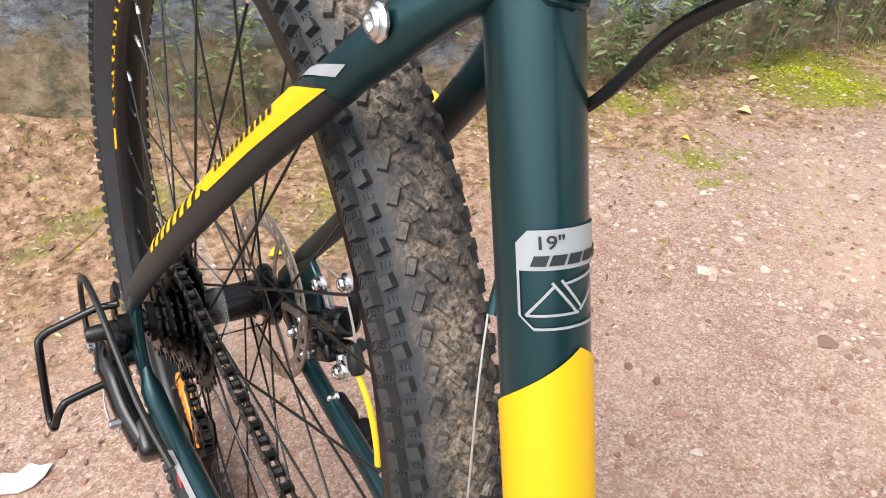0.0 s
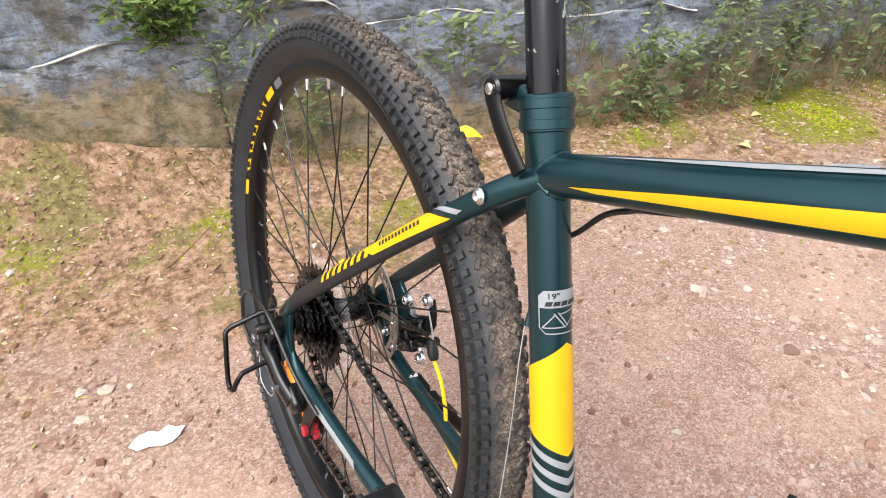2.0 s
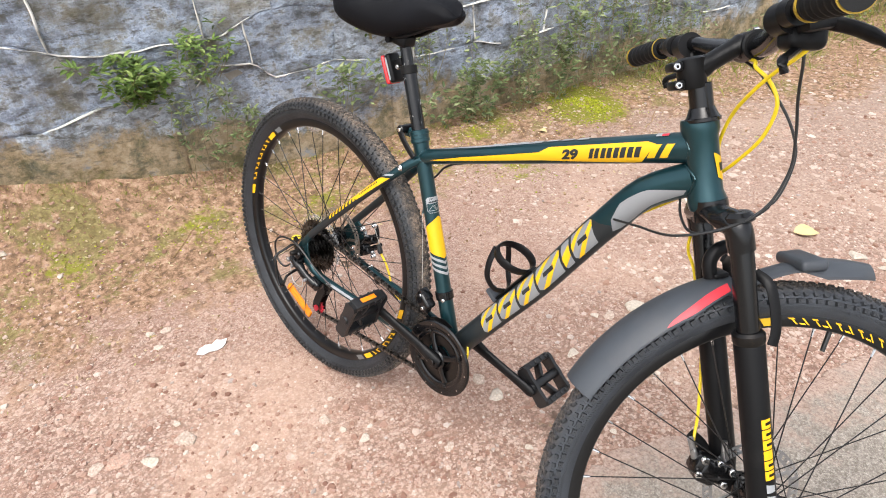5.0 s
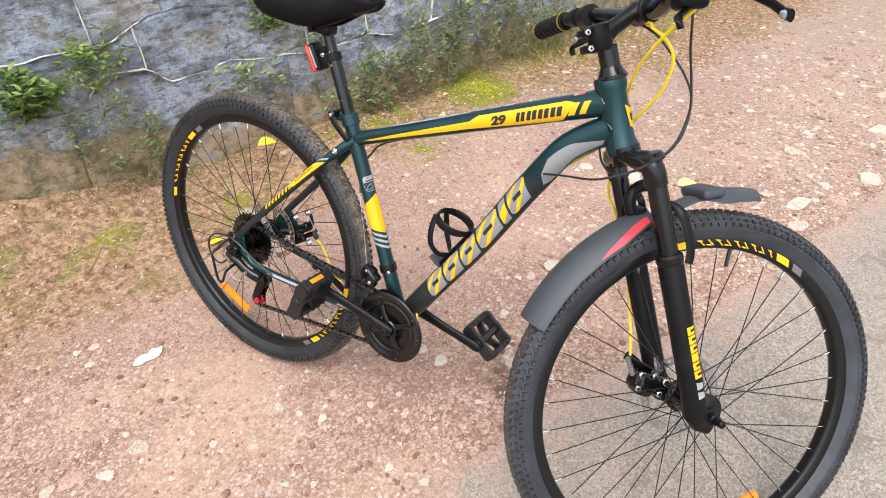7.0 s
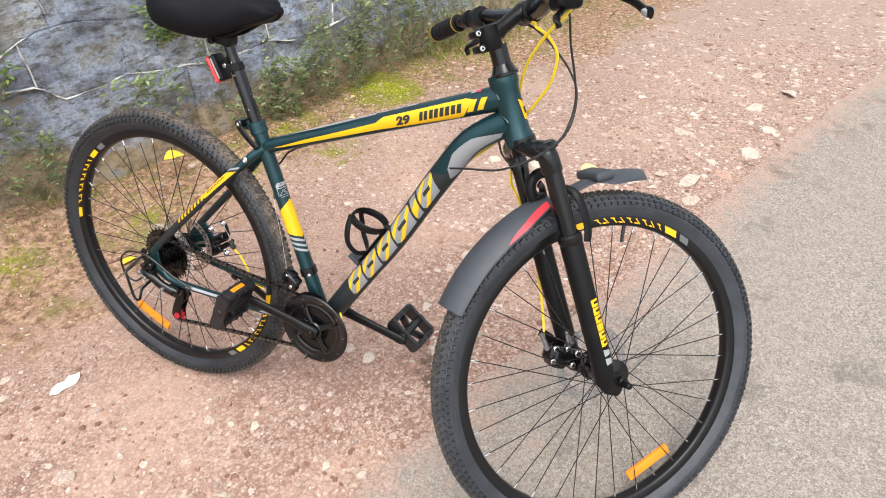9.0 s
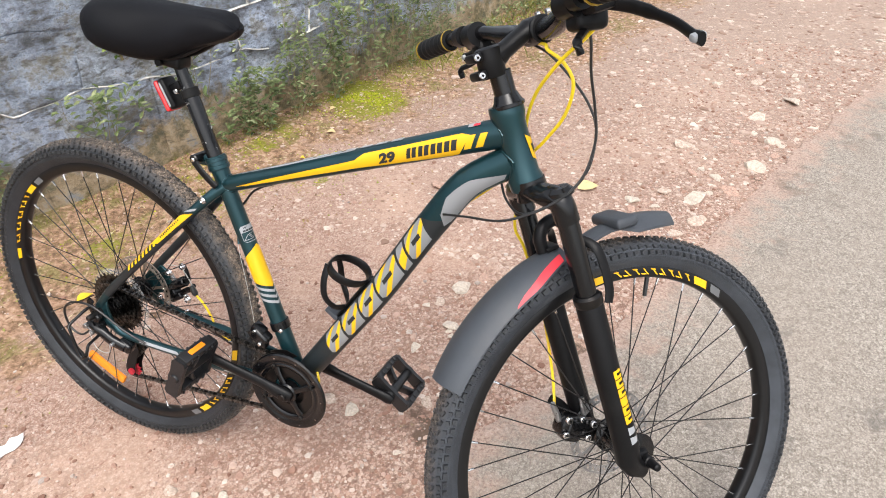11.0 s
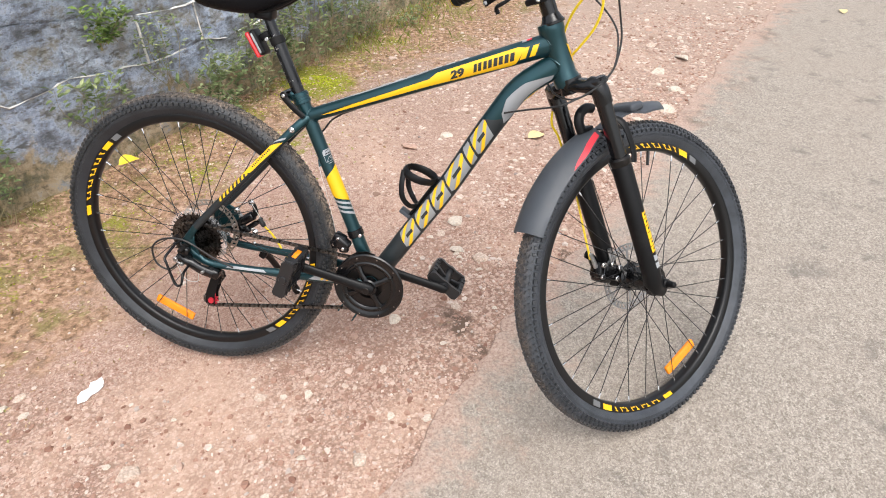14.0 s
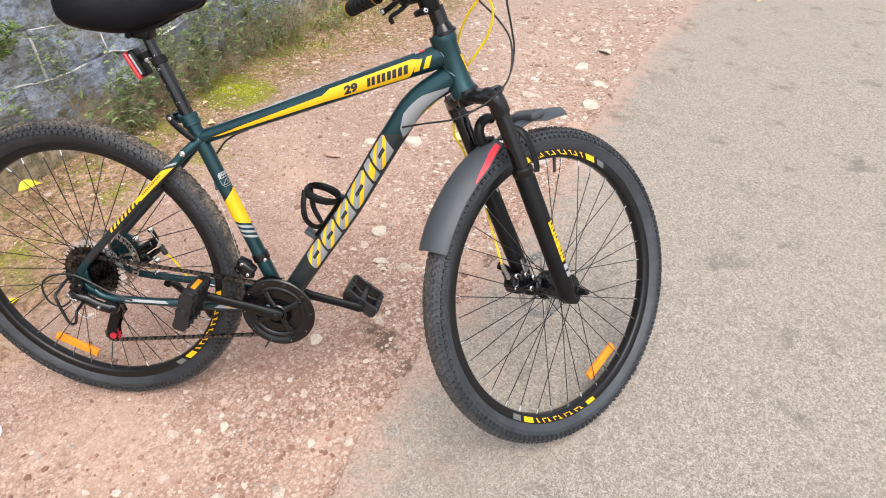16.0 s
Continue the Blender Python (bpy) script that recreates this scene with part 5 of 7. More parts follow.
# handlebar
bar_line = [(-0.017, 0.318, 0.730), (-0.002, 0.225, 0.733), (0.016, 0.14, 0.729), (0.032, 0.085, 0.714), (0.040, 0.04, 0.706), (0.040, -0.04, 0.706), (0.032, -0.085, 0.714), (0.016, -0.14, 0.729), (-0.002, -0.225, 0.733), (-0.017, -0.318, 0.730)]
bm = bmesh.new()
sweep(bm, glide(bar_line, 6), [0.0115 + 0.0045 * max(0, 1 - (abs(k - 27) / 12) ** 4) for k in range(55)], 18, ref=(1, 0, 0))
bar = front_part("handlebar", bm, M["black_paint"], label="black riser handlebar", shift=(-0.008, 0, -0.006))
for side in (-1, 1):
    a, b = Vector((-0.0180, side * 0.324, 0.7303)), Vector((-0.0010, side * 0.222, 0.7330))
    pts, rr = [], []
    for k in range(41):
        pts.append(a.lerp(b, k / 40))
        rr.append(0.0170 if k in (0, 40) else (0.0178 if (k // 3) % 2 else 0.0160))
    bm = bmesh.new()
    sweep(bm, pts, rr, 20, ref=(1, 0, 0))
    part("grip", bm, M["grip"], bar, "ribbed black rubber grip with dull gold rings")
    for k, w in ((0.018, 0.015), (0.955, 0.028)):
        part("grip_ring", sweep(bmesh.new(), [a.lerp(b, k), a.lerp(b, k + w)], 0.0183, 22, ref=(1, 0, 0)), M["gold_ring"], bar)
    # brake lever and shifter
    bm = bmesh.new()
    at = Vector((0.004, side * 0.182, 0.732))
    sweep(bm, [at + Vector((0, -0.010, 0)), at + Vector((0, 0.010, 0))], 0.0165, 20, ref=(1, 0, 0))
    block(bm, (0.040, 0.030, 0.022), Matrix.Translation(at + Vector((0.026, 0, -0.014))), 0.006)
    sweep(bm, [at + Vector((0.035, 0, -0.016)), at + Vector((0.042, -side * 0.024, -0.018))], 0.006, 12, ref=(0, 0, 1))
    part("brake_lever_mount", bm, M["matt_black"], bar)
    bm = bmesh.new()
    drop = 0.36 if side > 0 else 1.0  # the left lever is turned up further
    sweep(bm, glide([at + Vector((0.034, side * 0.004, -0.018)), at + Vector((0.050, side * 0.030, -0.014 - 0.018 * drop)), at + Vector((0.054, side * 0.080, -0.014 - 0.042 * drop)), at + Vector((0.050, side * 0.112, -0.012 - 0.062 * drop)), at + Vector((0.047, side * 0.128, -0.010 - 0.070 * drop))], 5), [(0.0050, 0.0085)] * 8 + [(0.0038, 0.0066)] * 9 + [(0.0045, 0.0080)] * 4, 14, ref=(1, 0, 0))
    part("brake_lever", bm, M["matt_black"], bar, "black brake lever blade")
    bm = bmesh.new()
    block(bm, (0.018, 0.010, 0.009), Matrix.Translation(at + Vector((0.048, side * 0.121, -0.011 - 0.066 * drop))) @ pose(0, 0, 0, side * -28 * drop), 0.003)
    part("lever_tip", bm, M["grey_decal"], bar)
    bm = bmesh.new()
    c = Vector((0.012, side * 0.150, 0.728))
    sweep(bm, [c + Vector((0, -0.016, 0)), c + Vector((0, 0.016, 0))], [0.0195, 0.0195], 20, ref=(1, 0, 0))
    block(bm, (0.046, 0.036, 0.030), Matrix.Translation(c + Vector((0.016, 0, -0.024))) @ pose(0, 0, 0, 0, 12), 0.009, 3)
    part("shifter", bm, M["matt_black"], bar, "dark plastic gear shifter")
    part("thumb_lever", sweep(bmesh.new(), glide([c + Vector((0.010, side * 0.004, -0.034)), c + Vector((-0.012, side * 0.018, -0.042)), c + Vector((-0.026, side * 0.034, -0.046)), c + Vector((-0.026, side * 0.036, -0.060))], 4), [(0.0045, 0.006)] * 13, 10, ref=(0, 0, 1)), M["matt_black"], bar)
    part("shifter_bolt", disc(bmesh.new(), 0.006, c.y - 0.003, c.y + 0.003, (c.x + 0.036, 0, c.z - 0.004), seg=14, soft=0.001), M["steel"], bar)
    part("barrel_adjuster", sweep(bmesh.new(), [c + Vector((0.02, -side * 0.018, -0.018)), c + Vector((0.028, -side * 0.034, -0.020))], 0.0042, 10, ref=(0, 0, 1)), M["steel"], bar)

# front fender: a curved rear blade, a bracket at the crown and a raised front flap
def blade(bm, stations, thick=0.0024):
    """A fender skin through stations of centre (x, z), outward (x, z), half width and drop of its edges."""
    rows = []
    for (x, z), (ox, oz), half, drop in stations:
        row_o, row_i = [], []
        for k in range(13):
            u = -1 + k / 6
            fall = drop * abs(u) ** 2.6
            p = Vector((x - ox * fall, u * half, z - oz * fall))
            row_o.append(bm.verts.new(p))
            row_i.append(bm.verts.new(p - Vector((ox, 0, oz)) * thick))
        rows.append((row_o, row_i))
    for (a, b), (c, e) in zip(rows, rows[1:]):
        for k in range(12):
            bm.faces.new((a[k], a[k + 1], c[k + 1], c[k]))
            bm.faces.new((b[k], e[k], e[k + 1], b[k + 1]))
        bm.faces.new((a[0], c[0], e[0], b[0]))
        bm.faces.new((a[12], b[12], e[12], c[12]))
    for a, b in (rows[0], rows[-1]):
        for k in range(12):
            bm.faces.new((a[k], b[k], b[k + 1], a[k + 1]))


bm = bmesh.new()
st = []
for k in range(22):
    a = radians(94 + 42.5 * k / 21)
    r = 0.387 - 0.003 * (k / 21)
    half = 0.030 + 0.017 * min(1, k / 5) - 0.003 * max(0, (k - 17) / 4)
    st.append(((r * math.cos(a), r * math.sin(a)), (math.cos(a), math.sin(a)), half, 0.016 + 0.010 * min(1, k / 6)))
blade(bm, st)
fender = front_part("front_fender", bm, M["plastic"], label="dusty black plastic front fender")
bm = bmesh.new()
rows = []
for k in range(19):
    t = k / 18
    a = radians(95.5 + 16.5 * t)
    i = (a - radians(94)) / radians(42.5) * 21
    half = 0.0306 + 0.017 * min(1, max(0, i) / 5)
    drop = 0.016 + 0.010 * min(1, max(0, i) / 6)
    row = []
    for j in range(6):
        u = 0.992 - (0.27 * (1 - t) ** 0.7 + 0.01) * (1 - j / 5)
        rr = 0.3880 - 0.003 * (i / 21) - drop * u**2.6
        row.append(bm.verts.new((rr * math.cos(a), -u * half, rr * math.sin(a))))
    rows.append(row)
for a, b in zip(rows, rows[1:]):
    for j in range(5):
        bm.faces.new((a[j], a[j + 1], b[j + 1], b[j]))
part("decal", bm, M["red"], fender, "red stripe")
bm = bmesh.new()
sweep(bm, glide([(-0.050, 0, 0.384), (-0.050, 0, 0.406), (-0.040, 0, 0.421), (-0.022, 0, 0.426), (-0.006, 0, 0.420)], 5), 0.0105, 16, ref=(0, 1, 0))
block(bm, (0.022, 0.034, 0.008), Matrix.Translation((-0.040, 0, 0.388)), 0.003, 2)
part("bracket", bm, M["matt_black"], fender)
bm = bmesh.new()
sweep(bm, glide([(-0.008, -0.050, 0.396), (0.003, -0.067, 0.381), (0.005, -0.073, 0.350), (0.003, -0.075, 0.316), (-0.004, -0.075, 0.296)], 5), [(0.0030, 0.0075)] * 21, 10)
part("strap", bm, M["matt_black"], fender)
bm = bmesh.new()
sweep(bm, glide([(-0.008, 0.050, 0.396), (0.003, 0.067, 0.381), (0.005, 0.073, 0.350), (0.003, 0.075, 0.316), (-0.004, 0.075, 0.296)], 5), [(0.0030, 0.0075)] * 21, 10)
part("strap", bm, M["matt_black"], fender)
bm = bmesh.new()
st = []
for k in range(15):
    t = k / 14
    x = -0.005 + 0.186 * t
    z = 0.374 + 0.022 * math.sin(t * 2.0) - 0.030 * t * t
    half = 0.022 + 0.018 * min(1, max(0, (t - 0.40) / 0.12)) - 0.020 * max(0, (t - 0.70) / 0.30) ** 2
    st.append(((x, z), (0.15, 0.988), half, 0.005 + 0.012 * min(1, max(0, (t - 0.42) / 0.16))))
blade(bm, st, 0.004)
part("front_flap", bm, M["plastic"], fender, "raised front flap of the fender")
bm = bmesh.new()
block(bm, (0.040, 0.078, 0.018), Matrix.Translation((0.084, 0, 0.386)) @ pose(0, 0, 0, 0, 4), 0.007, 3)
part("flap_clip", bm, M["plastic"], fender)

# front disc caliper on the left leg
def caliper(m, parent, flip=1):
    bm = bmesh.new()
    block(bm, (0.052, 0.034, 0.030), m, 0.006)
    block(bm, (0.030, 0.040, 0.036), m @ Matrix.Translation((-0.004, 0.002, -0.004)), 0.008, 3)
    body = part("brake_caliper", bm, M["black_paint"], parent, "black cable disc brake caliper with bright bolts")
    for x, z, r, y0, y1 in ((-0.020, 0.010, 0.0052, -0.025, -0.018), (0.020, 0.010, 0.0052, -0.025, -0.018), (-0.018, -0.011, 0.0048, -0.024, -0.018), (0.018, -0.010, 0.0048, -0.024, -0.018), (0.0, 0.014, 0.0040, -0.024, -0.018), (0.006, 0.004, 0.0065, 0.016, 0.030)):
        bm = disc(bmesh.new(), r, y0, y1, (x, 0, z), seg=12, hole=0.0015, soft=0.001)
        bmesh.ops.transform(bm, matrix=m, verts=bm.verts)
        part("caliper_bolt", bm, M["chrome"], body)
    for x, z, tip in ((-0.026, 0.004, -0.046), (0.010, 0.018, -0.004)):
        bm = sweep(bmesh.new(), [(x, -0.004, z), (tip, -0.006, z + 0.022)], [0.0048, 0.0040], 10)
        bmesh.ops.transform(bm, matrix=m, verts=bm.verts)
        part("barrel_adjuster", bm, M["steel"], body)
    bm = bmesh.new()
    sweep(bm, glide([(0.006, 0.024 * flip, 0.004), (-0.014, 0.026 * flip, 0.018), (-0.034, 0.026 * flip, 0.024)], 4), [(0.004, 0.007)] * 9, 10)
    bmesh.ops.transform(bm, matrix=m, verts=bm.verts)
    part("caliper_arm", bm, M["matt_black"], body)
    return body


caliper(pose(-0.062, 0.045, 0.048, 0, 35, 0) @ Matrix.Diagonal((1.28, 1.0, 1.28, 1)), fork)
bm = bmesh.new()
sweep(bm, [(-0.082, 0.058, 0.085), (-0.080, 0.058, 0.062)], [0.0055, 0.005], 12, ref=(1, 0, 0))
part("cable_stop", bm, M["cable_black"], fork)

# ---- saddle, seat post, tail light
post_top = Vector((0.243, 0, 0.897))
bm = bmesh.new()
pd = (post_top - ST1).normalized()
sweep(bm, [ST1 - pd * 0.05, ST1 + pd * 0.115, ST1 + pd * 0.128, post_top + pd * 0.012], [0.0140, 0.0140, 0.0112, 0.0112], 26)
post = part("seat_post", bm, material("worn_seat_post", (0.0045, 0.0045, 0.005), 0.16, 0.0, 0.3, 0.0, 200.0, (0.45, 0.45, 0.44), 60.0, (0.64, 0.67), 0.3), bike, "scratched glossy black seat post")
bm = bmesh.new()
block(bm, (0.046, 0.036, 0.024), Matrix.Translation((0.234, 0, 0.908)) @ pose(0, 0, 0, 0, 8), 0.007, 3)
sweep(bm, [(0.216, -0.024, 0.905), (0.216, 0.024, 0.905)], 0.007, 12, ref=(1, 0, 0))
for y in (-0.021, 0.021):
    sweep(bm, glide([(0.14, y * 1.6, 0.930), (0.18, y, 0.917), (0.25, y, 0.915), (0.32, y * 0.6, 0.945)], 5), 0.0036, 8)
part("saddle_clamp", bm, M["matt_black"], post)
bm = bmesh.new()
stations = ((0.032, 0.030, 0.945, 0.985), (0.042, 0.062, 0.928, 1.000), (0.065, 0.080, 0.917, 1.008), (0.100, 0.088, 0.910, 1.012), (0.145, 0.084, 0.906, 1.009), (0.185, 0.070, 0.905, 1.005), (0.225, 0.055, 0.909, 1.002), (0.265, 0.045, 0.921, 1.002), (0.305, 0.039, 0.932, 1.003), (0.345, 0.035, 0.941, 1.000), (0.370, 0.030, 0.947, 0.993), (0.384, 0.020, 0.955, 0.982), (0.389, 0.006, 0.964, 0.972))
rings = []
for x, w, z0, z1 in stations:
    x = 0.085 + (x - 0.032) * 0.815
    ring = []
    zc, h = (z0 + z1) / 2, (z1 - z0) / 2
    for k in range(28):
        a = 2 * math.pi * k / 28
        c, s = math.cos(a), math.sin(a)
        yy = w * math.copysign(abs(c) ** 0.72, c)
        zz = zc + h * math.copysign(abs(s) ** 0.85, s)
        pucker = 0.0038 * noise.noise(Vector((x * 30, a * 2.0, 0.3)))
        if s < 0:
            zz += 0.010 * (1 - abs(c)) * min(1, abs(x - 0.21) / 0.15)
        ring.append(bm.verts.new((x + pucker, yy + pucker * c * 2, zz + pucker * 1.5)))
    rings.append(ring)
for a, b in zip(rings, rings[1:]):
    for k in range(28):
        bm.faces.new((a[k], a[(k + 1) % 28], b[(k + 1) % 28], b[k]))
bm.faces.new(rings[0])
bm.faces.new(rings[-1])
saddle = part("saddle", bm, M["fabric"], bike, "saddle in a padded black fabric cover", sharp=60)
sub = saddle.modifiers.new("round", "SUBSURF")
sub.levels = sub.render_levels = 1

lamp_m = Matrix.Translation((0.217, 0, 0.848)) @ pose(0, 0, 0, 0, -26)
bm = bmesh.new()
block(bm, (0.015, 0.034, 0.058), lamp_m, 0.006, 3)
block(bm, (0.024, 0.012, 0.016), lamp_m @ Matrix.Translation((0.018, 0, 0.006)), 0.003)
tail = part("tail_light", bm, M["matt_black"], bike, "red and black battery tail light")
bm = bmesh.new()
block(bm, (0.010, 0.036, 0.058), lamp_m @ Matrix.Translation((-0.012, 0, 0)), 0.0045, 3)
part("lens", bm, M["lens_red"], tail, "red lens")
bm = bmesh.new()
block(bm, (0.006, 0.0352, 0.046), lamp_m @ Matrix.Translation((-0.002, 0, 0)), 0.002, 2)
part("lens_rim", bm, M["silver_decal"], tail)
bm = bmesh.new()
c = ST1 + pd * 0.118
sweep(bm, [c - pd * 0.008, c - pd * 0.007, c + pd * 0.007, c + pd * 0.008], [0.0155, 0.0165, 0.0165, 0.0155], 26)
part("mounting_band", bm, M["grip"], tail)
bm = bmesh.new()
disc(bm, 0.0048, -0.018, -0.012, (0.241, 0, 0.856), seg=14, soft=0.001)
part("band_screw", bm, M["chrome"], tail)

# ---- crank, rings, pedals, chain
CR = radians(161.5)
cd = Vector((math.cos(CR), 0, math.sin(CR)))
bm = bmesh.new()
prof = [(0.0560, -0.0480), (0.0590, -0.0505), (0.0640, -0.0508), (0.0665, -0.0490), (0.0700, -0.0490), (0.0730, -0.0512), (0.0845, -0.0518), (0.0875, -0.0495), (0.0875, -0.0470), (0.0560, -0.0462)]
lathe(bm, prof, 64, centre=BB)
rings_ob = part("chainset", bm, M["black_paint"], bike, "black triple chainset with plastic guard ring")
for r, y, n in ((0.0795, -0.0435, 38), (0.0655, -0.0385, 32), (0.046, -0.031, 22)):
    bm = bmesh.new()
    toothed(bm, n, r, y - 0.0012, y + 0.0012, 0.034 if n > 30 else 0.018)
    part("chainring", bm, M["dark_steel"], rings_ob, m=Matrix.Translation(BB), sharp=30)
bm = bmesh.new()
for k in range(4):
    a = CR + math.pi / 4 + k * math.pi / 2
    e = Vector((math.cos(a), 0, math.sin(a)))
    sweep(bm, [BB + e * 0.012 + Vector((0, -0.050, 0)), BB + e * 0.040 + Vector((0, -0.049, 0)), BB + e * 0.060 + Vector((0, -0.0475, 0))], [(0.0045, 0.009), (0.003, 0.006), (0.002, 0.009)], 12)
disc(bm, 0.022, -0.056, -0.036, BB, seg=28, soft=0.003)
part("spider", bm, M["black_paint"], rings_ob)
for k in range(4):
    a = CR + math.pi / 4 + k * math.pi / 2
    e = Vector((math.cos(a), 0, math.sin(a)))
    part("ring_bolt", disc(bmesh.new(), 0.0045, -0.054, -0.049, BB + e * 0.062, seg=12, hole=0.0018, soft=0.001), M["dark_steel"], rings_ob)
for k in range(10):
    a = 2 * math.pi * k / 10
    part("rivet", disc(bmesh.new(), 0.0014, -0.0526, -0.051, BB + Vector((0.079 * math.cos(a), 0, 0.079 * math.sin(a))), seg=8), M["chrome"], rings_ob)
for side in (-1, 1):
    e = cd if side < 0 else -cd
    bm = bmesh.new()
    pts = [BB + e * d + Vector((0, side * y, 0)) for d, y in ((-0.014, 0.058), (0.0, 0.060), (0.05, 0.063), (0.11, 0.071), (0.155, 0.077), (0.170, 0.078), (0.181, 0.078))]
    sweep(bm, pts, [(0.006, 0.012), (0.011, 0.0165), (0.0075, 0.0125), (0.0065, 0.0115), (0.0075, 0.0125), (0.0085, 0.0135), (0.005, 0.009)], 18)
    arm = part("crank_arm", bm, M["matt_black"], bike, "black crank arm")
    bm = bmesh.new()
    disc(bm, 0.0085, side * 0.068, side * 0.073, BB, seg=20, soft=0.001)
    part("crank_bolt", bm, M["dark_steel"], arm)


def pedal(at, tilt, lit=True):
    """A plastic cage pedal with amber reflectors at its two ends."""
    m = Matrix.Translation(at) @ pose(0, 0, 0, 0, -tilt, 0)
    bm = bmesh.new()
    sweep(bm, [(0, -0.050, 0), (0, -0.046, 0), (0, 0.048, 0), (0, 0.052, 0)], [0.008, 0.0105, 0.0105, 0.008], 18, ref=(1, 0, 0))
    for s in (-1, 1):
        block(bm, (0.014, 0.078, 0.026), Matrix.Translation((s * 0.043, 0, 0)), 0.003)
        prism(bm, [(-0.047, -0.010), (-0.040, -0.0155), (-0.014, -0.0135), (0.0, -0.0155), (0.014, -0.0135), (0.040, -0.0155), (0.047, -0.010), (0.047, 0.010), (0.040, 0.0155), (0.014, 0.0135), (0.0, 0.0155), (-0.014, 0.0135), (-0.040, 0.0155), (-0.047, 0.010)], 0.009, Matrix.Translation((0, s * 0.042, 0)))
        block(bm, (0.034, 0.008, 0.020), Matrix.Translation((s * 0.024, 0, 0)) @ pose(0, 0, 0, 0, 0, s * 28), 0.002)
        for j in (-0.026, -0.008, 0.012, 0.028):
            for z in (-1, 1):
                block(bm, (0.010, 0.004, 0.005), Matrix.Translation((s * 0.043, j, z * 0.0135)), 0.001, 1)
    bmesh.ops.transform(bm, matrix=m, verts=bm.verts)
    ob = part("pedal", bm, M["pedal"], bike, "scuffed black plastic platform pedal")
    for s in (-1, 1) if lit else ():
        bm = bmesh.new()
        block(bm, (0.004, 0.038, 0.011), Matrix.Translation((s * 0.0495, 0, 0)), 0.001)
        bmesh.ops.transform(bm, matrix=m, verts=bm.verts)
        part("reflector", bm, M["orange"], ob, "amber pedal reflector")


pedal(BB + cd * 0.170 + Vector((0, -0.128, 0.010)), 68)
pedal(BB - cd * 0.170 + Vector((0, 0.132, 0.004)), -38, False)

# chain path: round the middle ring, along to a cog, round it, over the jockey wheels and back
def arc(c, r, a0, a1, n, y):
    return [Vector((c[0] + r * math.cos(radians(a0 + (a1 - a0) * k / n)), y, c[1] + r * math.sin(radians(a0 + (a1 - a0) * k / n)))) for k in range(n + 1)]


J1, J2 = (0.048, 0.268), (0.022, 0.197)
path = arc((BB.x, BB.z), 0.0655, -95, 92, 24, -0.0385) + arc((0, AXLE.z), 0.0485, 94, 262, 18, -0.0295) + arc(J1, 0.019, 120, -15, 8, -0.0305) + arc(J2, 0.019, 165, 278, 8, -0.0305)
path.append(path[0])
acc = [0.0]
for a, b in zip(path, path[1:]):
    acc.append(acc[-1] + (b - a).length)
links = round(acc[-1] / 0.0127 / 2) * 2
pitch = acc[-1] / links


def along(s):
    s %= acc[-1]
    for i in range(len(acc) - 1):
        if s <= acc[i + 1]:
            return path[i].lerp(path[i + 1], (s - acc[i]) / max(1e-9, acc[i + 1] - acc[i]))


def link_mesh(half):
    bm = bmesh.new()
    for y in (-half, half):
        o = []
        for k in range(20):
            a = 2 * math.pi * k / 20
            x = 0.00635 * (1 if math.cos(a) > 0 else -1) + 0.0042 * math.cos(a)
            z = 0.0042 * math.sin(a) * (1.0 if abs(math.cos(a)) > 0.45 else 0.78)
            o.append((x, z))
        prism(bm, o, 0.0011, Matrix.Translation((0, y, 0)))
    for x in (-0.00635, 0.00635):
        sweep(bm, [(x, -half - 0.0012, 0), (x, half + 0.0012, 0)], 0.0018, 8, ref=(1, 0, 0))
        sweep(bm, [(x, -0.0024, 0), (x, 0.0024, 0)], 0.0037, 8, ref=(1, 0, 0))
    return bm


chain = part("chain", link_mesh(0.0028), M["dark_steel"], bike, "oily dark steel chain")
inner_link = None
for k in range(links):
    p, q = along(k * pitch), along((k + 1) * pitch)
    x = (q - p).normalized()
    z = x.cross(Vector((0, 1, 0))).normalized()
    yv = z.cross(x)
    m = Matrix.Translation((p + q) / 2) @ Matrix((x, yv, z)).transposed().to_4x4()
    if k == 0:
        chain.matrix_basis = m
        base = m.inverted()
        continue
    local = base @ m
    if k % 2 == 0:
        twin(chain, local, chain).name = "chain_link"
    else:
        if inner_link is None:
            inner_link = part("chain_link", link_mesh(0.0040), M["link_steel"], chain, m=local)
        else:
            twin(inner_link, local, chain)

# rear derailleur
bm = bmesh.new()
sweep(bm, [(0.004, -0.066, 0.338), (0.004, -0.088, 0.338)], [0.010, 0.009], 16, ref=(1, 0, 0))
sweep(bm, glide([(-0.016, -0.084, 0.342), (0.010, -0.088, 0.332), (0.040, -0.086, 0.312), (0.068, -0.080, 0.298)], 4), [(0.011, 0.010)] * 5 + [(0.009, 0.013)] * 8, 14)
block(bm, (0.034, 0.024, 0.026), Matrix.Translation((0.066, -0.074, 0.300)) @ pose(0, 0, 0, 0, 25), 0.007, 3)
block(bm, (0.026, 0.018, 0.030), Matrix.Translation((0.0, -0.080, 0.352)) @ pose(0, 0, 0, 0, 15), 0.006, 3)
der = part("rear_derailleur", bm, M["black_paint"], bike, "black rear derailleur with a red jockey wheel")
for x, z, r in ((-0.018, 0.338, 0.006), (-0.002, 0.326, 0.0045), (0.050, 0.310, 0.004)):
    part("derailleur_bolt", disc(bmesh.new(), r, -0.100, -0.088, (x, 0, z), seg=14, hole=0.0018, soft=0.001), M["steel"], der)
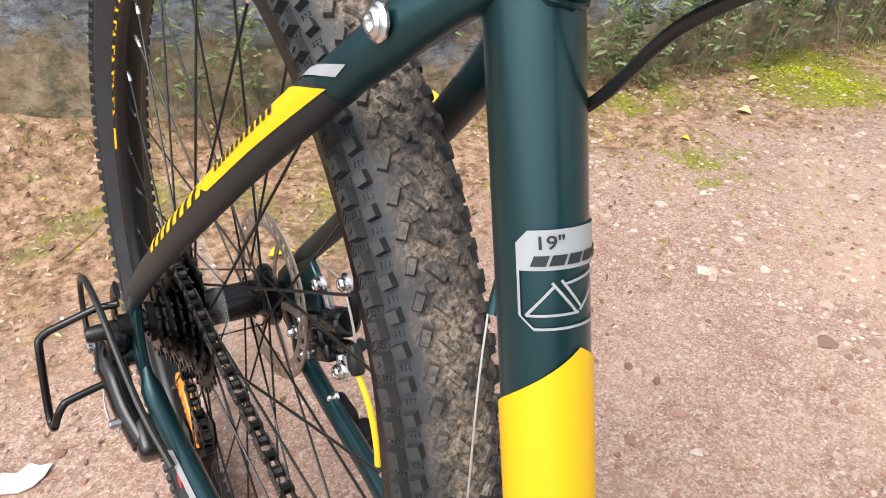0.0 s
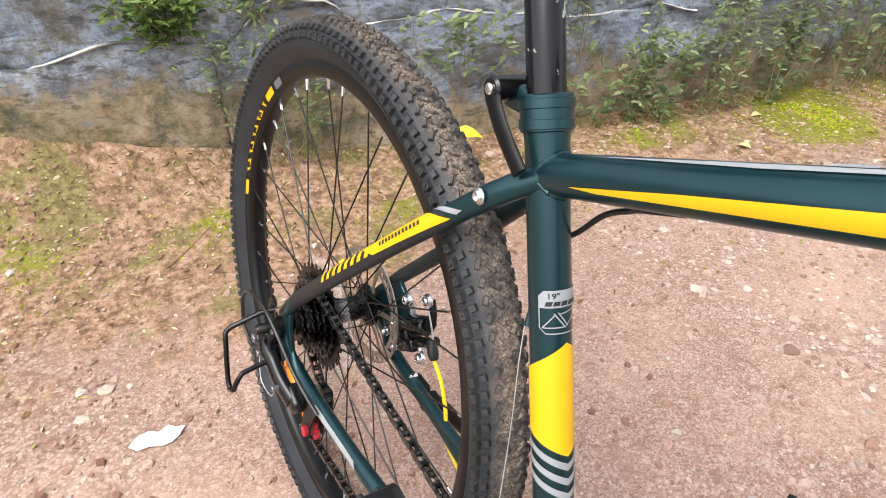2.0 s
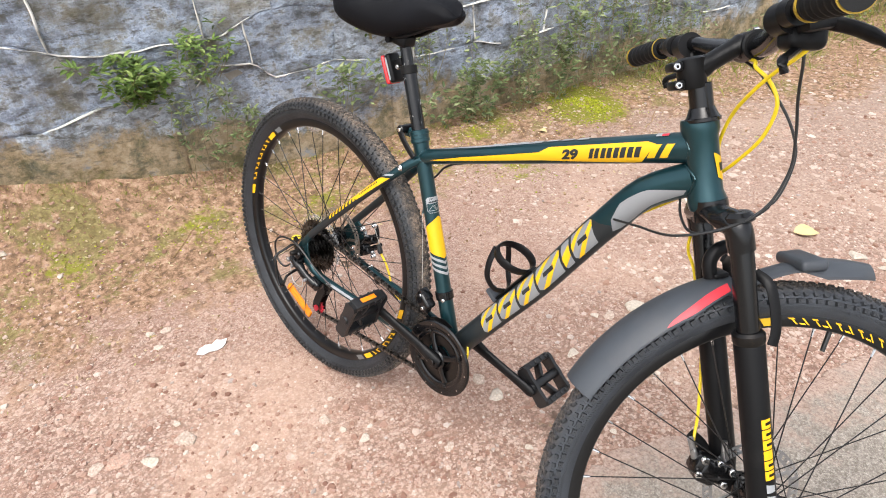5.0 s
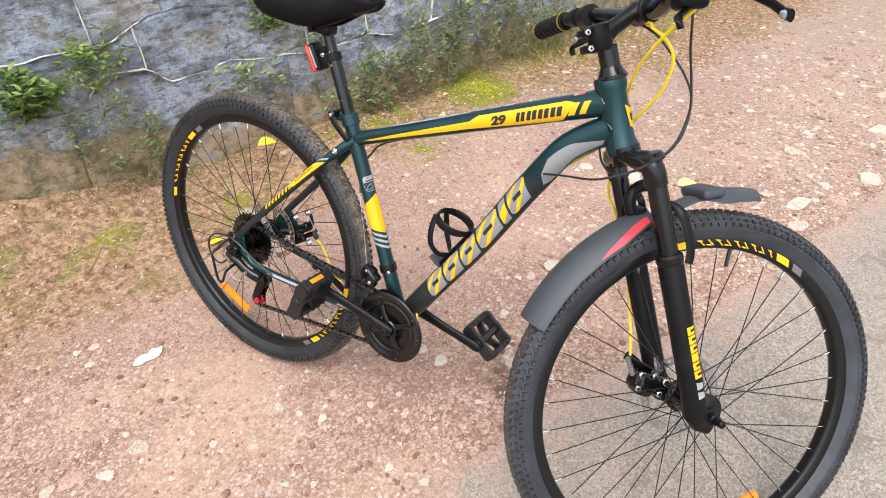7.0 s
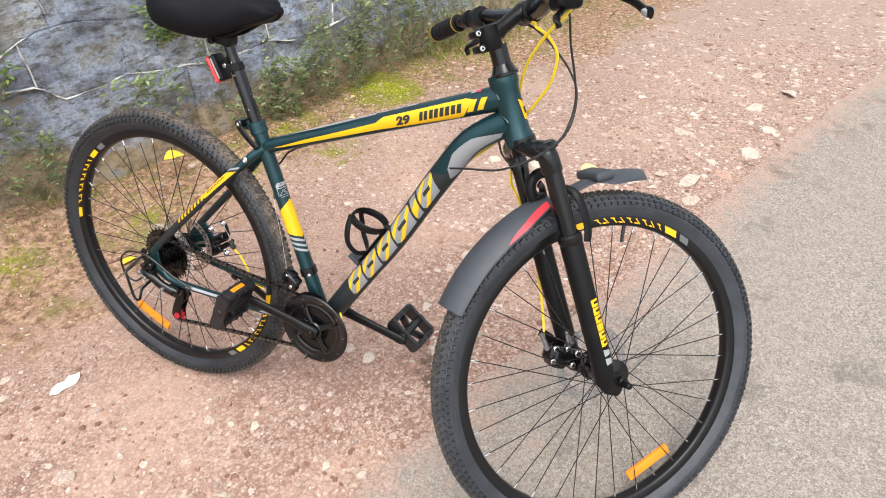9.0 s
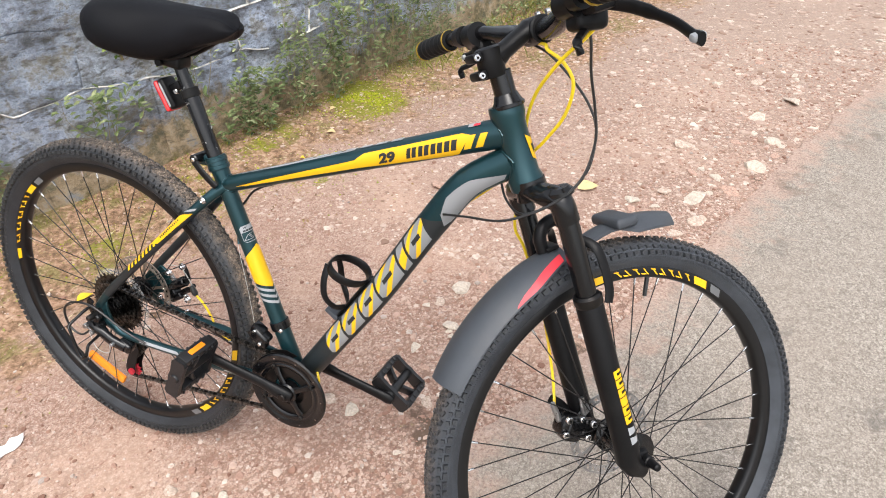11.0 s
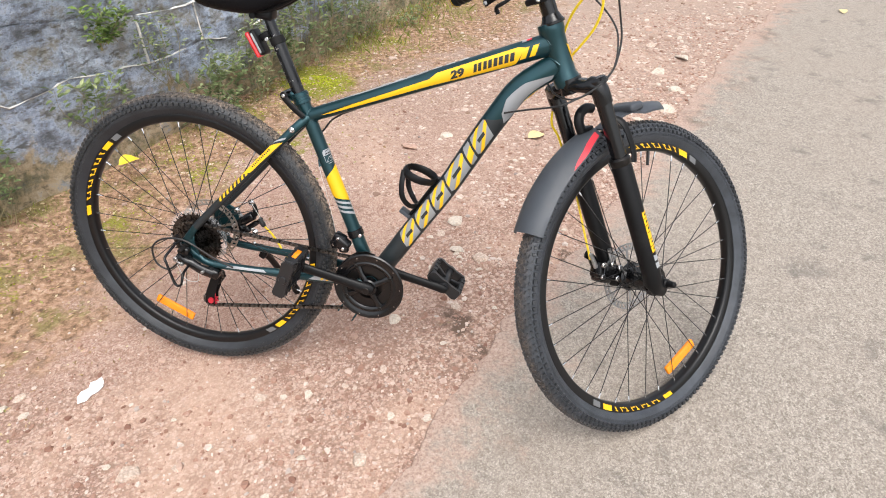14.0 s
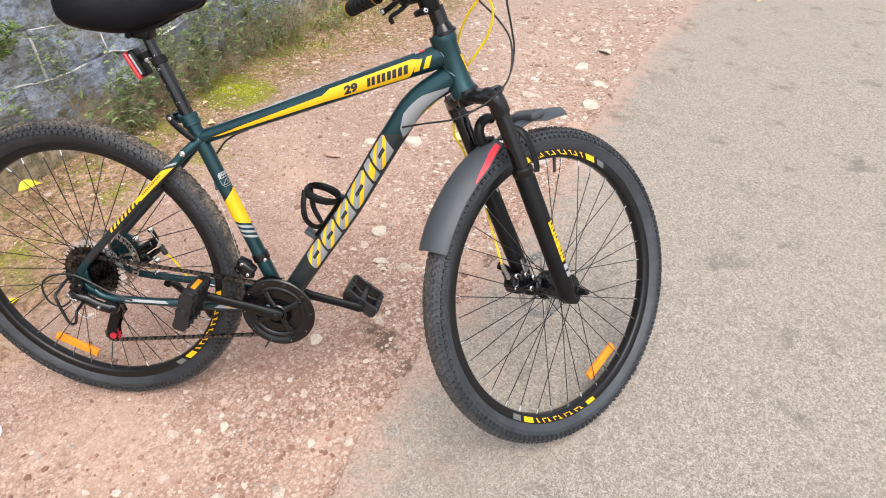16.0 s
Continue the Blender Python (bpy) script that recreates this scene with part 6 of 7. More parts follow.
part("barrel_adjuster", sweep(bmesh.new(), [(-0.030, -0.086, 0.330), (-0.008, -0.088, 0.322)], 0.0042, 10), M["chrome"], der)
for y in (-0.041, -0.021):
    bm = bmesh.new()
    o = [(J1[0] - 0.013, J1[1] + 0.012), (J1[0] + 0.006, J1[1] + 0.013), (J1[0] + 0.012, J1[1] - 0.006), (J2[0] + 0.016, J2[1] + 0.016), (J2[0] + 0.013, J2[1] - 0.009), (J2[0] - 0.002, J2[1] - 0.013), (J2[0] - 0.013, J2[1] - 0.004), (J2[0] - 0.006, J2[1] + 0.026), (J1[0] - 0.014, J1[1] - 0.006)]
    prism(bm, o, 0.0022, Matrix.Translation((0, y, 0)))
    bmesh.ops.bevel(bm, geom=bm.edges[:], offset=0.0007, segments=1, affect="EDGES")
    part("cage_plate", bm, M["matt_black"], der)
for j, mat in ((J1, "cable_black"), (J2, "pulley_red")):
    bm = bmesh.new()
    toothed(bm, 11, 0.0175, -0.0330, -0.0280, 0.003)
    part("jockey_wheel", bm, M[mat], der, m=Matrix.Translation((j[0], 0, j[1])), sharp=30)
bm = bmesh.new()
sweep(bm, [(J2[0] + 0.006, -0.047, J2[1] + 0.002), (J2[0] + 0.006, -0.042, J2[1] + 0.002)], 0.0078, 16, ref=(1, 0, 0))
part("pulley_cap", bm, M["pulley_red"], der, "red jockey wheel cap")
# axle end and wire guard round the derailleur
bm = bmesh.new()
sweep(bm, [(0, -0.068, 0.363), (0, -0.078, 0.363), (0, -0.0785, 0.363), (0, -0.100, 0.363), (0, -0.102, 0.363)], [0.011, 0.011, 0.0075, 0.0065, 0.005], 12, ref=(1, 0, 0))
part("axle_nut", bm, M["dark_steel"], bike)
part("axle_nut", sweep(bmesh.new(), [(0, 0.068, 0.363), (0, 0.080, 0.363)], [0.011, 0.010], 12, ref=(1, 0, 0)), M["dark_steel"], bike)
bm = bmesh.new()
hoop = glide([(-0.010, -0.074, 0.380), (-0.016, -0.090, 0.376)], 2) + glide([(-0.022, -0.124, 0.360), (-0.022, -0.131, 0.354), (-0.018, -0.133, 0.345), (-0.006, -0.135, 0.300), (0.002, -0.135, 0.287), (0.012, -0.134, 0.290), (0.015, -0.131, 0.302), (0.015, -0.126, 0.312), (0.014, -0.118, 0.316), (0.012, -0.074, 0.326)], 5)
sweep(bm, hoop, 0.0032, 12, ref=(0.3, 0.2, 1))
sweep(bm, glide([(-0.012, -0.074, 0.392), (-0.018, -0.076, 0.380), (-0.004, -0.078, 0.352), (0.018, -0.077, 0.322)], 4), (0.0025, 0.008), 10)
part("derailleur_guard", bm, M["black_paint"], bike, "black bent wire derailleur guard")

# front derailleur with its clamp
bm = bmesh.new()
c = BB + STD * 0.128
sweep(bm, [c - STD * 0.009, c - STD * 0.008, c + STD * 0.008, c + STD * 0.009], [0.0185, 0.0197, 0.0197, 0.0185], 26)
block(bm, (0.030, 0.022, 0.026), Matrix.Translation((0.386, -0.030, 0.404)) @ pose(0, 0, 0, 0, 30), 0.005)
block(bm, (0.022, 0.018, 0.018), Matrix.Translation((0.398, -0.036, 0.382)), 0.004)
block(bm, (0.020, 0.016, 0.020), Matrix.Translation((0.372, -0.026, 0.388)) @ pose(0, 0, 0, 0, -20), 0.004)
block(bm, (0.040, 0.026, 0.030), Matrix.Translation((0.392, -0.032, 0.394)) @ pose(0, 0, 0, 0, 40), 0.007, 3)
fd = part("front_derailleur", bm, M["black_paint"], bike, "black front derailleur clamped to the seat tube")
for y in (-0.046, -0.033):
    bm = bmesh.new()
    pts = [(BB.x + r * math.cos(radians(a)), BB.z + r * math.sin(radians(a))) for r, a in ((0.083, 78), (0.088, 95), (0.089, 112), (0.088, 130), (0.084, 140), (0.074, 138), (0.072, 115), (0.074, 85))]
    prism(bm, pts, 0.0018, Matrix.Translation((0, y, 0)))
    part("cage_plate", bm, M["dark_steel"], fd)
for x, z, y in ((0.386, 0.408, -0.042), (0.372, 0.390, -0.035), (0.398, 0.384, -0.046), (c.x + 0.020, c.z + 0.004, -0.027)):
    part("derailleur_bolt", disc(bmesh.new(), 0.0042, y - 0.003, y + 0.002, (x, 0, z), seg=12, hole=0.0015, soft=0.001), M["chrome"], fd)

# rear disc caliper inside the left rear triangle
Y = 0.066
bm = bmesh.new()
sweep(bm, [(0.056, Y, 0.366), (0.058, Y, 0.368), (0.084, Y, 0.384), (0.088, Y, 0.386), (0.116, Y, 0.402), (0.118, Y, 0.403)], [0.0085, 0.0105, 0.0105, 0.0125, 0.0120, 0.0100], 20)
block(bm, (0.034, 0.024, 0.030), Matrix.Translation((0.070, Y + 0.004, 0.362)) @ pose(0, 0, 0, 0, -30), 0.005, 3)
block(bm, (0.040, 0.022, 0.017), Matrix.Translation((0.088, Y, 0.356)) @ pose(0, 0, 0, 0, -32), 0.004, 3)
rear_caliper = part("brake_caliper", bm, M["black_paint"], frame_ob, "black cable disc brake caliper with bright bolts")
bm = bmesh.new()
sweep(bm, glide([(0.112, Y, 0.400), (0.123, Y, 0.409), (0.124, Y, 0.424), (0.117, Y, 0.440)], 5), [(0.0050, 0.0080)] * 8 + [(0.0045, 0.0062)] * 8, 12)
part("caliper_arm", bm, M["matt_black"], rear_caliper)
bm = bmesh.new()
sweep(bm, glide([(0.100, Y, 0.366), (0.117, Y, 0.378), (0.130, Y, 0.386), (0.139, Y, 0.396)], 5), [(0.0055, 0.0070)] * 8 + [(0.0048, 0.0055)] * 8, 12)
part("cable_arm", bm, M["black_paint"], rear_caliper)
for p, q in (((0.076, Y, 0.411), (0.083, Y + 0.002, 0.394)), ((0.115, Y, 0.358), (0.104, Y + 0.002, 0.367))):
    part("adapter_post", sweep(bmesh.new(), [p, q], 0.0046, 14), M["steel"], rear_caliper)
for x, y, z, r in ((0.0744, Y - 0.004, 0.4145, 0.0066), (0.118, Y - 0.004, 0.356, 0.0070), (0.117, Y - 0.005, 0.440, 0.0062), (0.064, Y - 0.011, 0.375, 0.0046), (0.043, Y - 0.010, 0.347, 0.0048), (0.071, Y - 0.011, 0.343, 0.0040), (0.112, Y - 0.004, 0.324, 0.0036)):
    bolt = part("caliper_bolt", lathe(bmesh.new(), [(r * 0.45, -0.0060), (r * 0.62, -0.0064), (r * 0.86, -0.0050), (r * 0.95, -0.0015), (r * 0.95, 0.0), (r * 1.35, 0.0), (r * 1.35, 0.0020), (0.0004, 0.0020)], 18, centre=(x, y, z)), M["chrome"], rear_caliper)
    part("socket", disc(bmesh.new(), r * 0.47, y - 0.0052, y - 0.0040, (x, 0, z), seg=6), M["dark_steel"], bolt)
bm = bmesh.new()
prism(bm, [(0.020, 0.400), (0.055, 0.430), (0.070, 0.420), (0.080, 0.386), (0.060, 0.360), (0.030, 0.352)], 0.006, Matrix.Translation((0, 0.063, 0)))
bmesh.ops.bevel(bm, geom=bm.edges[:], offset=0.0012, segments=1, affect="EDGES")
part("brake_mount", bm, M["teal"], frame_ob)

# side stand, folded out to the left
bm = bmesh.new()
block(bm, (0.034, 0.016, 0.016), Matrix.Translation((0.118, 0.068, 0.312)) @ pose(0, 0, 0, 0, 4), 0.006)
block(bm, (0.020, 0.020, 0.030), Matrix.Translation((0.129, 0.078, 0.290)) @ pose(0, 0, 0, 0, 30), 0.006)
stand = part("side_stand", bm, M["matt_black"], bike, "black steel side stand folded out")
tip = LEANING.inverted() @ Vector((0.120, 0.288, 0.004))
bm = bmesh.new()
sweep(bm, [Vector((0.129, 0.082, 0.290)), Vector((0.129, 0.110, 0.260)), Vector((0.128, 0.19, 0.16)), tip + Vector((0, 0, 0.012))], [(0.008, 0.011), (0.008, 0.010), 0.0085, 0.0085], 14, ref=(1, 0, 0))
part("leg", bm, M["matt_black"], stand)
bm = bmesh.new()
sweep(bm, [tip + Vector((0.002, -0.028, 0.040)), tip + Vector((0.001, -0.010, 0.014)), tip], [0.0105, 0.012, 0.009], 14, ref=(1, 0, 0))
part("rubber_foot", bm, M["grip"], stand)

# bottle cage on the down tube
bm = bmesh.new()
cdn = (Vector((0.636, 0, 0.538)) - Vector((0.493, 0, 0.339))).normalized()
cn = Vector((-cdn.z, 0, cdn.x))
cb = Vector((0.5495, 0, 0.4175)) + cdn * 0.012 + cn * 0.024


def cp(s, y, h):
    return cb + cdn * s + Vector((0, y, 0)) + cn * h


sweep(bm, [cp(0.035, 0, 0.003), cp(0.150, 0, 0.003)], [(0.010, 0.004)] * 2, 10)
cage = part("bottle_cage", bm, M["matt_black"], bike, "empty black plastic bottle cage")
bm = bmesh.new()
ring_pts = [cp(0.128 + 0.010 * math.cos(2 * math.pi * k / 20), 0.036 * math.sin(2 * math.pi * k / 20), 0.042 - 0.037 * math.cos(2 * math.pi * k / 20)) for k in range(20)]
sweep(bm, ring_pts, [(0.0095, 0.0030)] * 20, 10, ref=tuple(cdn), closed=True)
part("hoop", bm, M["matt_black"], cage)
for side in (-1, 1):
    bm = bmesh.new()
    sweep(bm, glide([cp(0.062, side * 0.005, 0.004), cp(0.060, side * 0.023, 0.018), cp(0.070, side * 0.032, 0.042), cp(0.094, side * 0.030, 0.062), cp(0.120, side * 0.018, 0.077)], 5), [(0.0028, 0.0065)] * 21, 10, ref=(0, 1, 0.0))
    part("arm", bm, M["matt_black"], cage)
bm = bmesh.new()
block(bm, (0.010, 0.026, 0.030), Matrix.Translation(cp(0.030, 0, 0.014)) @ pose(0, 0, 0, 0, -54), 0.003)
part("foot_stop", bm, M["plastic"], cage)

# cables
def cable(points, mat, r=0.0024, label="", steps=8):
    return part("cable", sweep(bmesh.new(), glide(points, steps), r, 8, ref=(0.3, 0.5, 0.8)), M[mat], bike, label)


def fb(x, y, z):
    return F @ Vector((x, y, z))


cable([fb(0.040, -0.120, 0.712), (0.963, -0.055, 1.020), (0.968, -0.040, 0.972), (0.978, -0.030, 0.925), (0.985, -0.030, 0.880), (0.975, -0.045, 0.828), (0.940, -0.070, 0.792), (0.881, -0.080, 0.761), (0.813, -0.050, 0.742), (0.765, -0.024, 0.727)], "cable_black", 0.0020, "black gear cable")
cable([fb(0.036, 0.120, 0.712), (0.880, 0.040, 0.985), (0.925, 0.030, 0.955), (0.962, 0.015, 0.920), (0.980, 0.000, 0.885), (0.978, -0.025, 0.832), (0.948, -0.055, 0.795), (0.905, -0.070, 0.772), (0.868, -0.030, 0.772), (0.848, 0.000, 0.790)], "cable_black", 0.0020, "black gear cable")
cable([(0.9685, -0.0485, 1.063), (0.973, -0.064, 1.042), (0.960, -0.066, 1.020), (0.938, -0.050, 0.998), (0.912, -0.028, 0.966), (0.886, 0.000, 0.924), (0.872, 0.026, 0.873), (0.880, 0.034, 0.820), fb(-0.046, 0.085, 0.42), fb(-0.041, 0.088, 0.368), fb(-0.040, 0.088, 0.256), fb(-0.058, 0.080, 0.140), fb(-0.081, 0.060, 0.085)], "cable_yellow", 0.0026, "yellow brake cable")
cable([fb(0.050, 0.150, 0.700), (0.880, 0.030, 0.994), (0.902, -0.015, 0.992), (0.926, -0.020, 0.979), (0.943, -0.020, 0.952), (0.935, -0.010, 0.907), (0.908, 0.010, 0.863), (0.884, 0.027, 0.832), (0.850, 0.030, 0.790), (0.790, 0.015, 0.738)], "cable_yellow", 0.0026, "yellow brake cable")
cable([(0.418, 0.000, 0.712), (0.395, 0.004, 0.697), (0.368, 0.010, 0.680), (0.346, 0.014, 0.655), (0.330, 0.012, 0.640)], "cable_black", 0.0022)
cable([(0.395, 0.0, 0.700), (0.43, 0.0, 0.713)], "cable_black", 0.004)
cable([(0.336, -0.007, 0.575), (0.346, -0.014, 0.545), (0.362, -0.022, 0.490), (0.379, -0.031, 0.408)], "cable_bare", 0.00045, "bare steel shift cable")
part("cable_stop", sweep(bmesh.new(), [(0.336, -0.003, 0.590), (0.340, -0.008, 0.574)], [0.0026, 0.0030], 10), M["teal"], frame_ob)
cable([(0.240, 0.049, 0.290), (0.203, 0.054, 0.300), (0.184, 0.061, 0.326), (0.166, 0.062, 0.355), (0.148, 0.060, 0.376)], "cable_yellow", 0.0026, "yellow brake cable")
cable([(0.140, 0.062, 0.392), (0.131, 0.061, 0.414), (0.117, 0.059, 0.441)], "cable_bare", 0.0011)
cable([(0.116, 0.060, 0.440), (0.096, 0.060, 0.439), (0.076, 0.060, 0.436)], "cable_bare", 0.0008)
part("barrel_adjuster", sweep(bmesh.new(), [(0.137, 0.060, 0.398), (0.140, 0.060, 0.392), (0.1415, 0.060, 0.388), (0.145, 0.060, 0.381), (0.148, 0.060, 0.376)], [0.0050, 0.0056, 0.0066, 0.0070, 0.0052], 12), M["cable_black"], rear_caliper)
cable([(0.120, -0.072, 0.318), (0.075, -0.082, 0.345), (0.010, -0.090, 0.388), (-0.045, -0.092, 0.388), (-0.078, -0.092, 0.362), (-0.074, -0.092, 0.320), (-0.045, -0.090, 0.305), (-0.016, -0.086, 0.326)], "cable_black", 0.0025, "black gear cable loop")
cable([(-0.02, -0.09, 0.32), (0.0, -0.095, 0.285), (0.030, -0.092, 0.280), (0.034, -0.09, 0.305)], "cable_bare", 0.0008)
cable([(0.49, -0.010, 0.318), (0.502, -0.026, 0.300), (0.494, -0.020, 0.280), (0.470, -0.004, 0.262)], "cable_black", 0.002)
cable([(0.505, -0.012, 0.334), (0.516, -0.022, 0.318), (0.505, -0.010, 0.296)], "cable_yellow", 0.0024)

# ---- loose things on the ground
def stone_mesh(seed, flat=0.55):
    """An angular chip of stone, one metre wide before scaling."""
    rnd = random.Random(seed)
    bm = bmesh.new()
    for _ in range(15):
        a, h = rnd.uniform(0, 6.28), rnd.uniform(-0.6, 1.0)
        r = 0.5 * math.sqrt(max(0.1, 1 - h * h * 0.75)) * rnd.uniform(0.75, 1.1)
        bm.verts.new((r * math.cos(a), 0.72 * r * math.sin(a), 0.5 * h * flat * rnd.uniform(0.7, 1.0)))
    made = bmesh.ops.convex_hull(bm, input=bm.verts)
    bmesh.ops.delete(bm, geom=list({v for v in made["geom_interior"] if isinstance(v, bmesh.types.BMVert)}), context="VERTS")
    bmesh.ops.bevel(bm, geom=bm.edges[:], offset=0.022, segments=1, affect="EDGES")
    return bm


protos = []
for k in range(6):
    ob = part("stone_chip", stone_mesh(k + 20, 0.50 + 0.08 * (k % 3)), M[("pebble", "chip", "chip", "red_chip", "chip", "pebble")[k]], None, "pale angular stone lying on red earth", sharp=24)
    tagged(ob, category="stone", group="stones on the shoulder")
    protos.append(ob)
PLACED = (
    (0.18, -0.13, 0.040), (0.30, -0.10, 0.034), (0.24, -0.12, 0.026), (-0.09, -0.54, 0.070), (-0.03, -0.49, 0.050), (-0.03, -0.40, 0.066), (-0.11, -0.59, 0.046), (-0.47, -0.28, 0.034),
    (0.54, 0.76, 0.082), (0.59, 0.83, 0.055), (0.51, 0.48, 0.046), (0.38, 0.23, 0.050), (0.50, 0.68, 0.045), (-1.10, -0.46, 0.045), (0.38, 1.43, 0.070), (0.24, 1.31, 0.105),
    (0.57, 0.59, 0.066), (0.66, 0.56, 0.072), (0.62, 0.31, 0.042), (0.53, -0.13, 0.030), (0.62, -0.12, 0.031), (0.37, -0.15, 0.030), (0.35, -0.29, 0.032), (0.49, -0.27, 0.055), (-0.45, -0.24, 0.040), (0.31, -0.40, 0.030),
    (0.57, 1.43, 0.105), (-0.39, -0.05, 0.030), (1.16, 1.52, 0.120), (1.18, 1.38, 0.085), (1.08, 1.96, 0.100), (1.36, 2.32, 0.10), (1.36, 1.85, 0.11), (1.28, 1.62, 0.09), (1.22, 1.72, 0.07), (1.05, 1.55, 0.08), (1.12, 1.28, 0.06), (0.95, 1.45, 0.07), (1.42, 2.10, 0.08), (1.28, 2.05, 0.06), (1.50, 2.55, 0.11), (1.35, 2.75, 0.08), (0.47, 0.02, 0.034), (0.45, 0.22, 0.055), (-0.40, -0.29, 0.034),
)
rnd = random.Random(5)
more = list(PLACED)
while len(more) < 150:
    y = rnd.uniform(-0.7, 3.6)
    x = edge_x(y) - abs(rnd.gauss(0, 0.30 if y > 0.7 else 0.5)) - 0.03
    p = Vector((x, y, 0)) - W0
    if p.dot(WN) > 0.25 and not (-0.25 < x < 0.35 and abs(y) < 0.12):
        more.append((x, y, rnd.uniform(0.010, 0.032) + (0.03 * rnd.random() if y > 1.2 else 0)))
for k, (x, y, w) in enumerate(more):
    ob = protos[k % 6]
    size = Matrix.Diagonal((w, w, w * rnd.uniform(0.55, 0.95), 1))
    m = Matrix.Translation((x, y, rise(x, y) + 0.02 * w)) @ pose(0, 0, 0, rnd.uniform(-10, 10), rnd.uniform(-10, 10), rnd.uniform(0, 360)) @ size
    if k < 6:
        ob.matrix_basis = m
    else:
        c = new("stone_chip", ob.data)
        c.matrix_basis = m
        tagged(c, "pale angular stone lying on red earth", "stone", "stones on the shoulder")


def island_ramp(name, stops, rough=0.85, bumpy=0.4):
    """A material whose colour differs from piece to piece of one mesh."""
    m = bpy.data.materials.new(name)
    m.use_nodes = True
    nt = m.node_tree
    b = nt.nodes["Principled BSDF"]
    geo = nt.nodes.new("ShaderNodeNewGeometry")
    c = ramp(nt, geo.outputs["Random Per Island"], stops)
    n = noise_tex(nt, 90.0, 5.0, 0.7)
    c = mix(nt, ramp(nt, n, [(0.40, (0, 0, 0)), (0.75, (0.5, 0.5, 0.5))]), c, stops[0][1])
    nt.links.new(c, b.inputs["Base Color"])
    b.inputs["Roughness"].default_value = rough
    b.inputs["Specular IOR Level"].default_value = 0.25
    nt.links.new(bump(nt, n, bumpy, 0.002), b.inputs["Normal"])
    return m


M["gravel"] = island_ramp("mixed_gravel", [(0.0, (0.20, 0.105, 0.075)), (0.25, (0.36, 0.215, 0.160)), (0.50, (0.46, 0.315, 0.250)), (0.80, (0.51, 0.385, 0.315)), (0.93, (0.62, 0.54, 0.47)), (1.0, (0.26, 0.22, 0.20))])


def scatter(name, count, pick, size, mat, seed, label, category, heights=(0.25, 0.8)):
    """Many small irregular pebbles in one mesh."""
    rnd = random.Random(seed)
    base = [(1, 0, 0), (-1, 0, 0), (0, 1, 0), (0, -1, 0), (0.6, 0.6, 0.55), (-0.6, 0.5, 0.6), (-0.5, -0.6, 0.5), (0.55, -0.55, 0.6)]
    tris = [(0, 2, 4), (2, 1, 5), (1, 3, 6), (3, 0, 7), (0, 4, 7), (2, 5, 4), (1, 6, 5), (3, 7, 6), (4, 5, 6), (4, 6, 7)]
    vs, fs = [], []
    while len(fs) < count * 10:
        x, y = pick(rnd)
        w = size(rnd, x, y)
        a, st = rnd.uniform(0, 6.28), rnd.uniform(0.6, 1.0)
        c, s = math.cos(a), math.sin(a)
        z0, tall = rise(x, y), rnd.uniform(*heights)
        o = len(vs)
        for px, py, pz in base:
            px, py, pz = px * rnd.uniform(0.75, 1.2), py * st * rnd.uniform(0.75, 1.2), pz * tall * rnd.uniform(0.8, 1.2)
            vs.append((x + w * (px * c - py * s), y + w * (px * s + py * c), z0 + w * pz - 0.0004))
        fs += [tuple(o + i for i in t) for t in tris]
    me = bpy.data.meshes.new(name)
    me.from_pydata(vs, [], fs)
    me.materials.append(mat)
    return tagged(new(name, me), label, category, kind="stuff")


def on_shoulder(rnd):
    while True:
        y = rnd.uniform(-0.9, 3.4)
        e = edge_x(y)
        x = e + 0.05 - abs(rnd.gauss(0, 0.8)) if rnd.random() < 0.6 else rnd.uniform(-1.35, e)
        d = (Vector((x, y, 0)) - W0).dot(WN)
        if d > 0.05 and rnd.random() < 0.22 + 0.78 * loose(x, y):
            return x, y


def far_shoulder(rnd):
    y = 0.9 + 6.5 * rnd.random() ** 1.6
    return edge_x(y) - abs(rnd.gauss(0, 1.0)) + 0.03, y


M["flakes"] = island_ramp("pale_stone_flakes", [(0.0, (0.225, 0.140, 0.104)), (0.30, (0.375, 0.262, 0.205)), (0.60, (0.475, 0.362, 0.296)), (0.88, (0.560, 0.455, 0.382)), (1.0, (0.68, 0.59, 0.51))])
scatter("far_gravel", 17000, far_shoulder, lambda r, x, y: min(0.030, 0.0030 + (0.0026 + 0.0022 * min(1.0, max(0.0, (y - 1.2) / 1.5))) * r.expovariate(1.0)), M["flakes"], 30, "flat pale stone chips strewn over the far shoulder", "gravel", (0.15, 0.5))
scatter("gravel", 30000, on_shoulder, lambda r, x, y: min(0.013, 0.0014 + 0.0022 * r.expovariate(1.0)), M["gravel"], 31, "loose red and pale gravel over the shoulder", "gravel", (0.45, 1.1))


scatter("clods", 5000, on_shoulder, lambda r, x, y: min(0.010, 0.0016 + 0.0022 * r.expovariate(1.0)), M["soil"], 33, "small crumbly clods of red earth", "earth", (0.5, 1.0))


def on_road(rnd):
    y = rnd.uniform(-1.5, 3.4)
    return edge_x(y) + abs(rnd.gauss(0, 0.16)), y


scatter("road_grit", 5500, on_road, lambda r, x, y: min(0.006, 0.0010 + 0.0012 * r.expovariate(1.0)), M["gravel"], 32, "loose grit spilled on the asphalt edge", "grit")

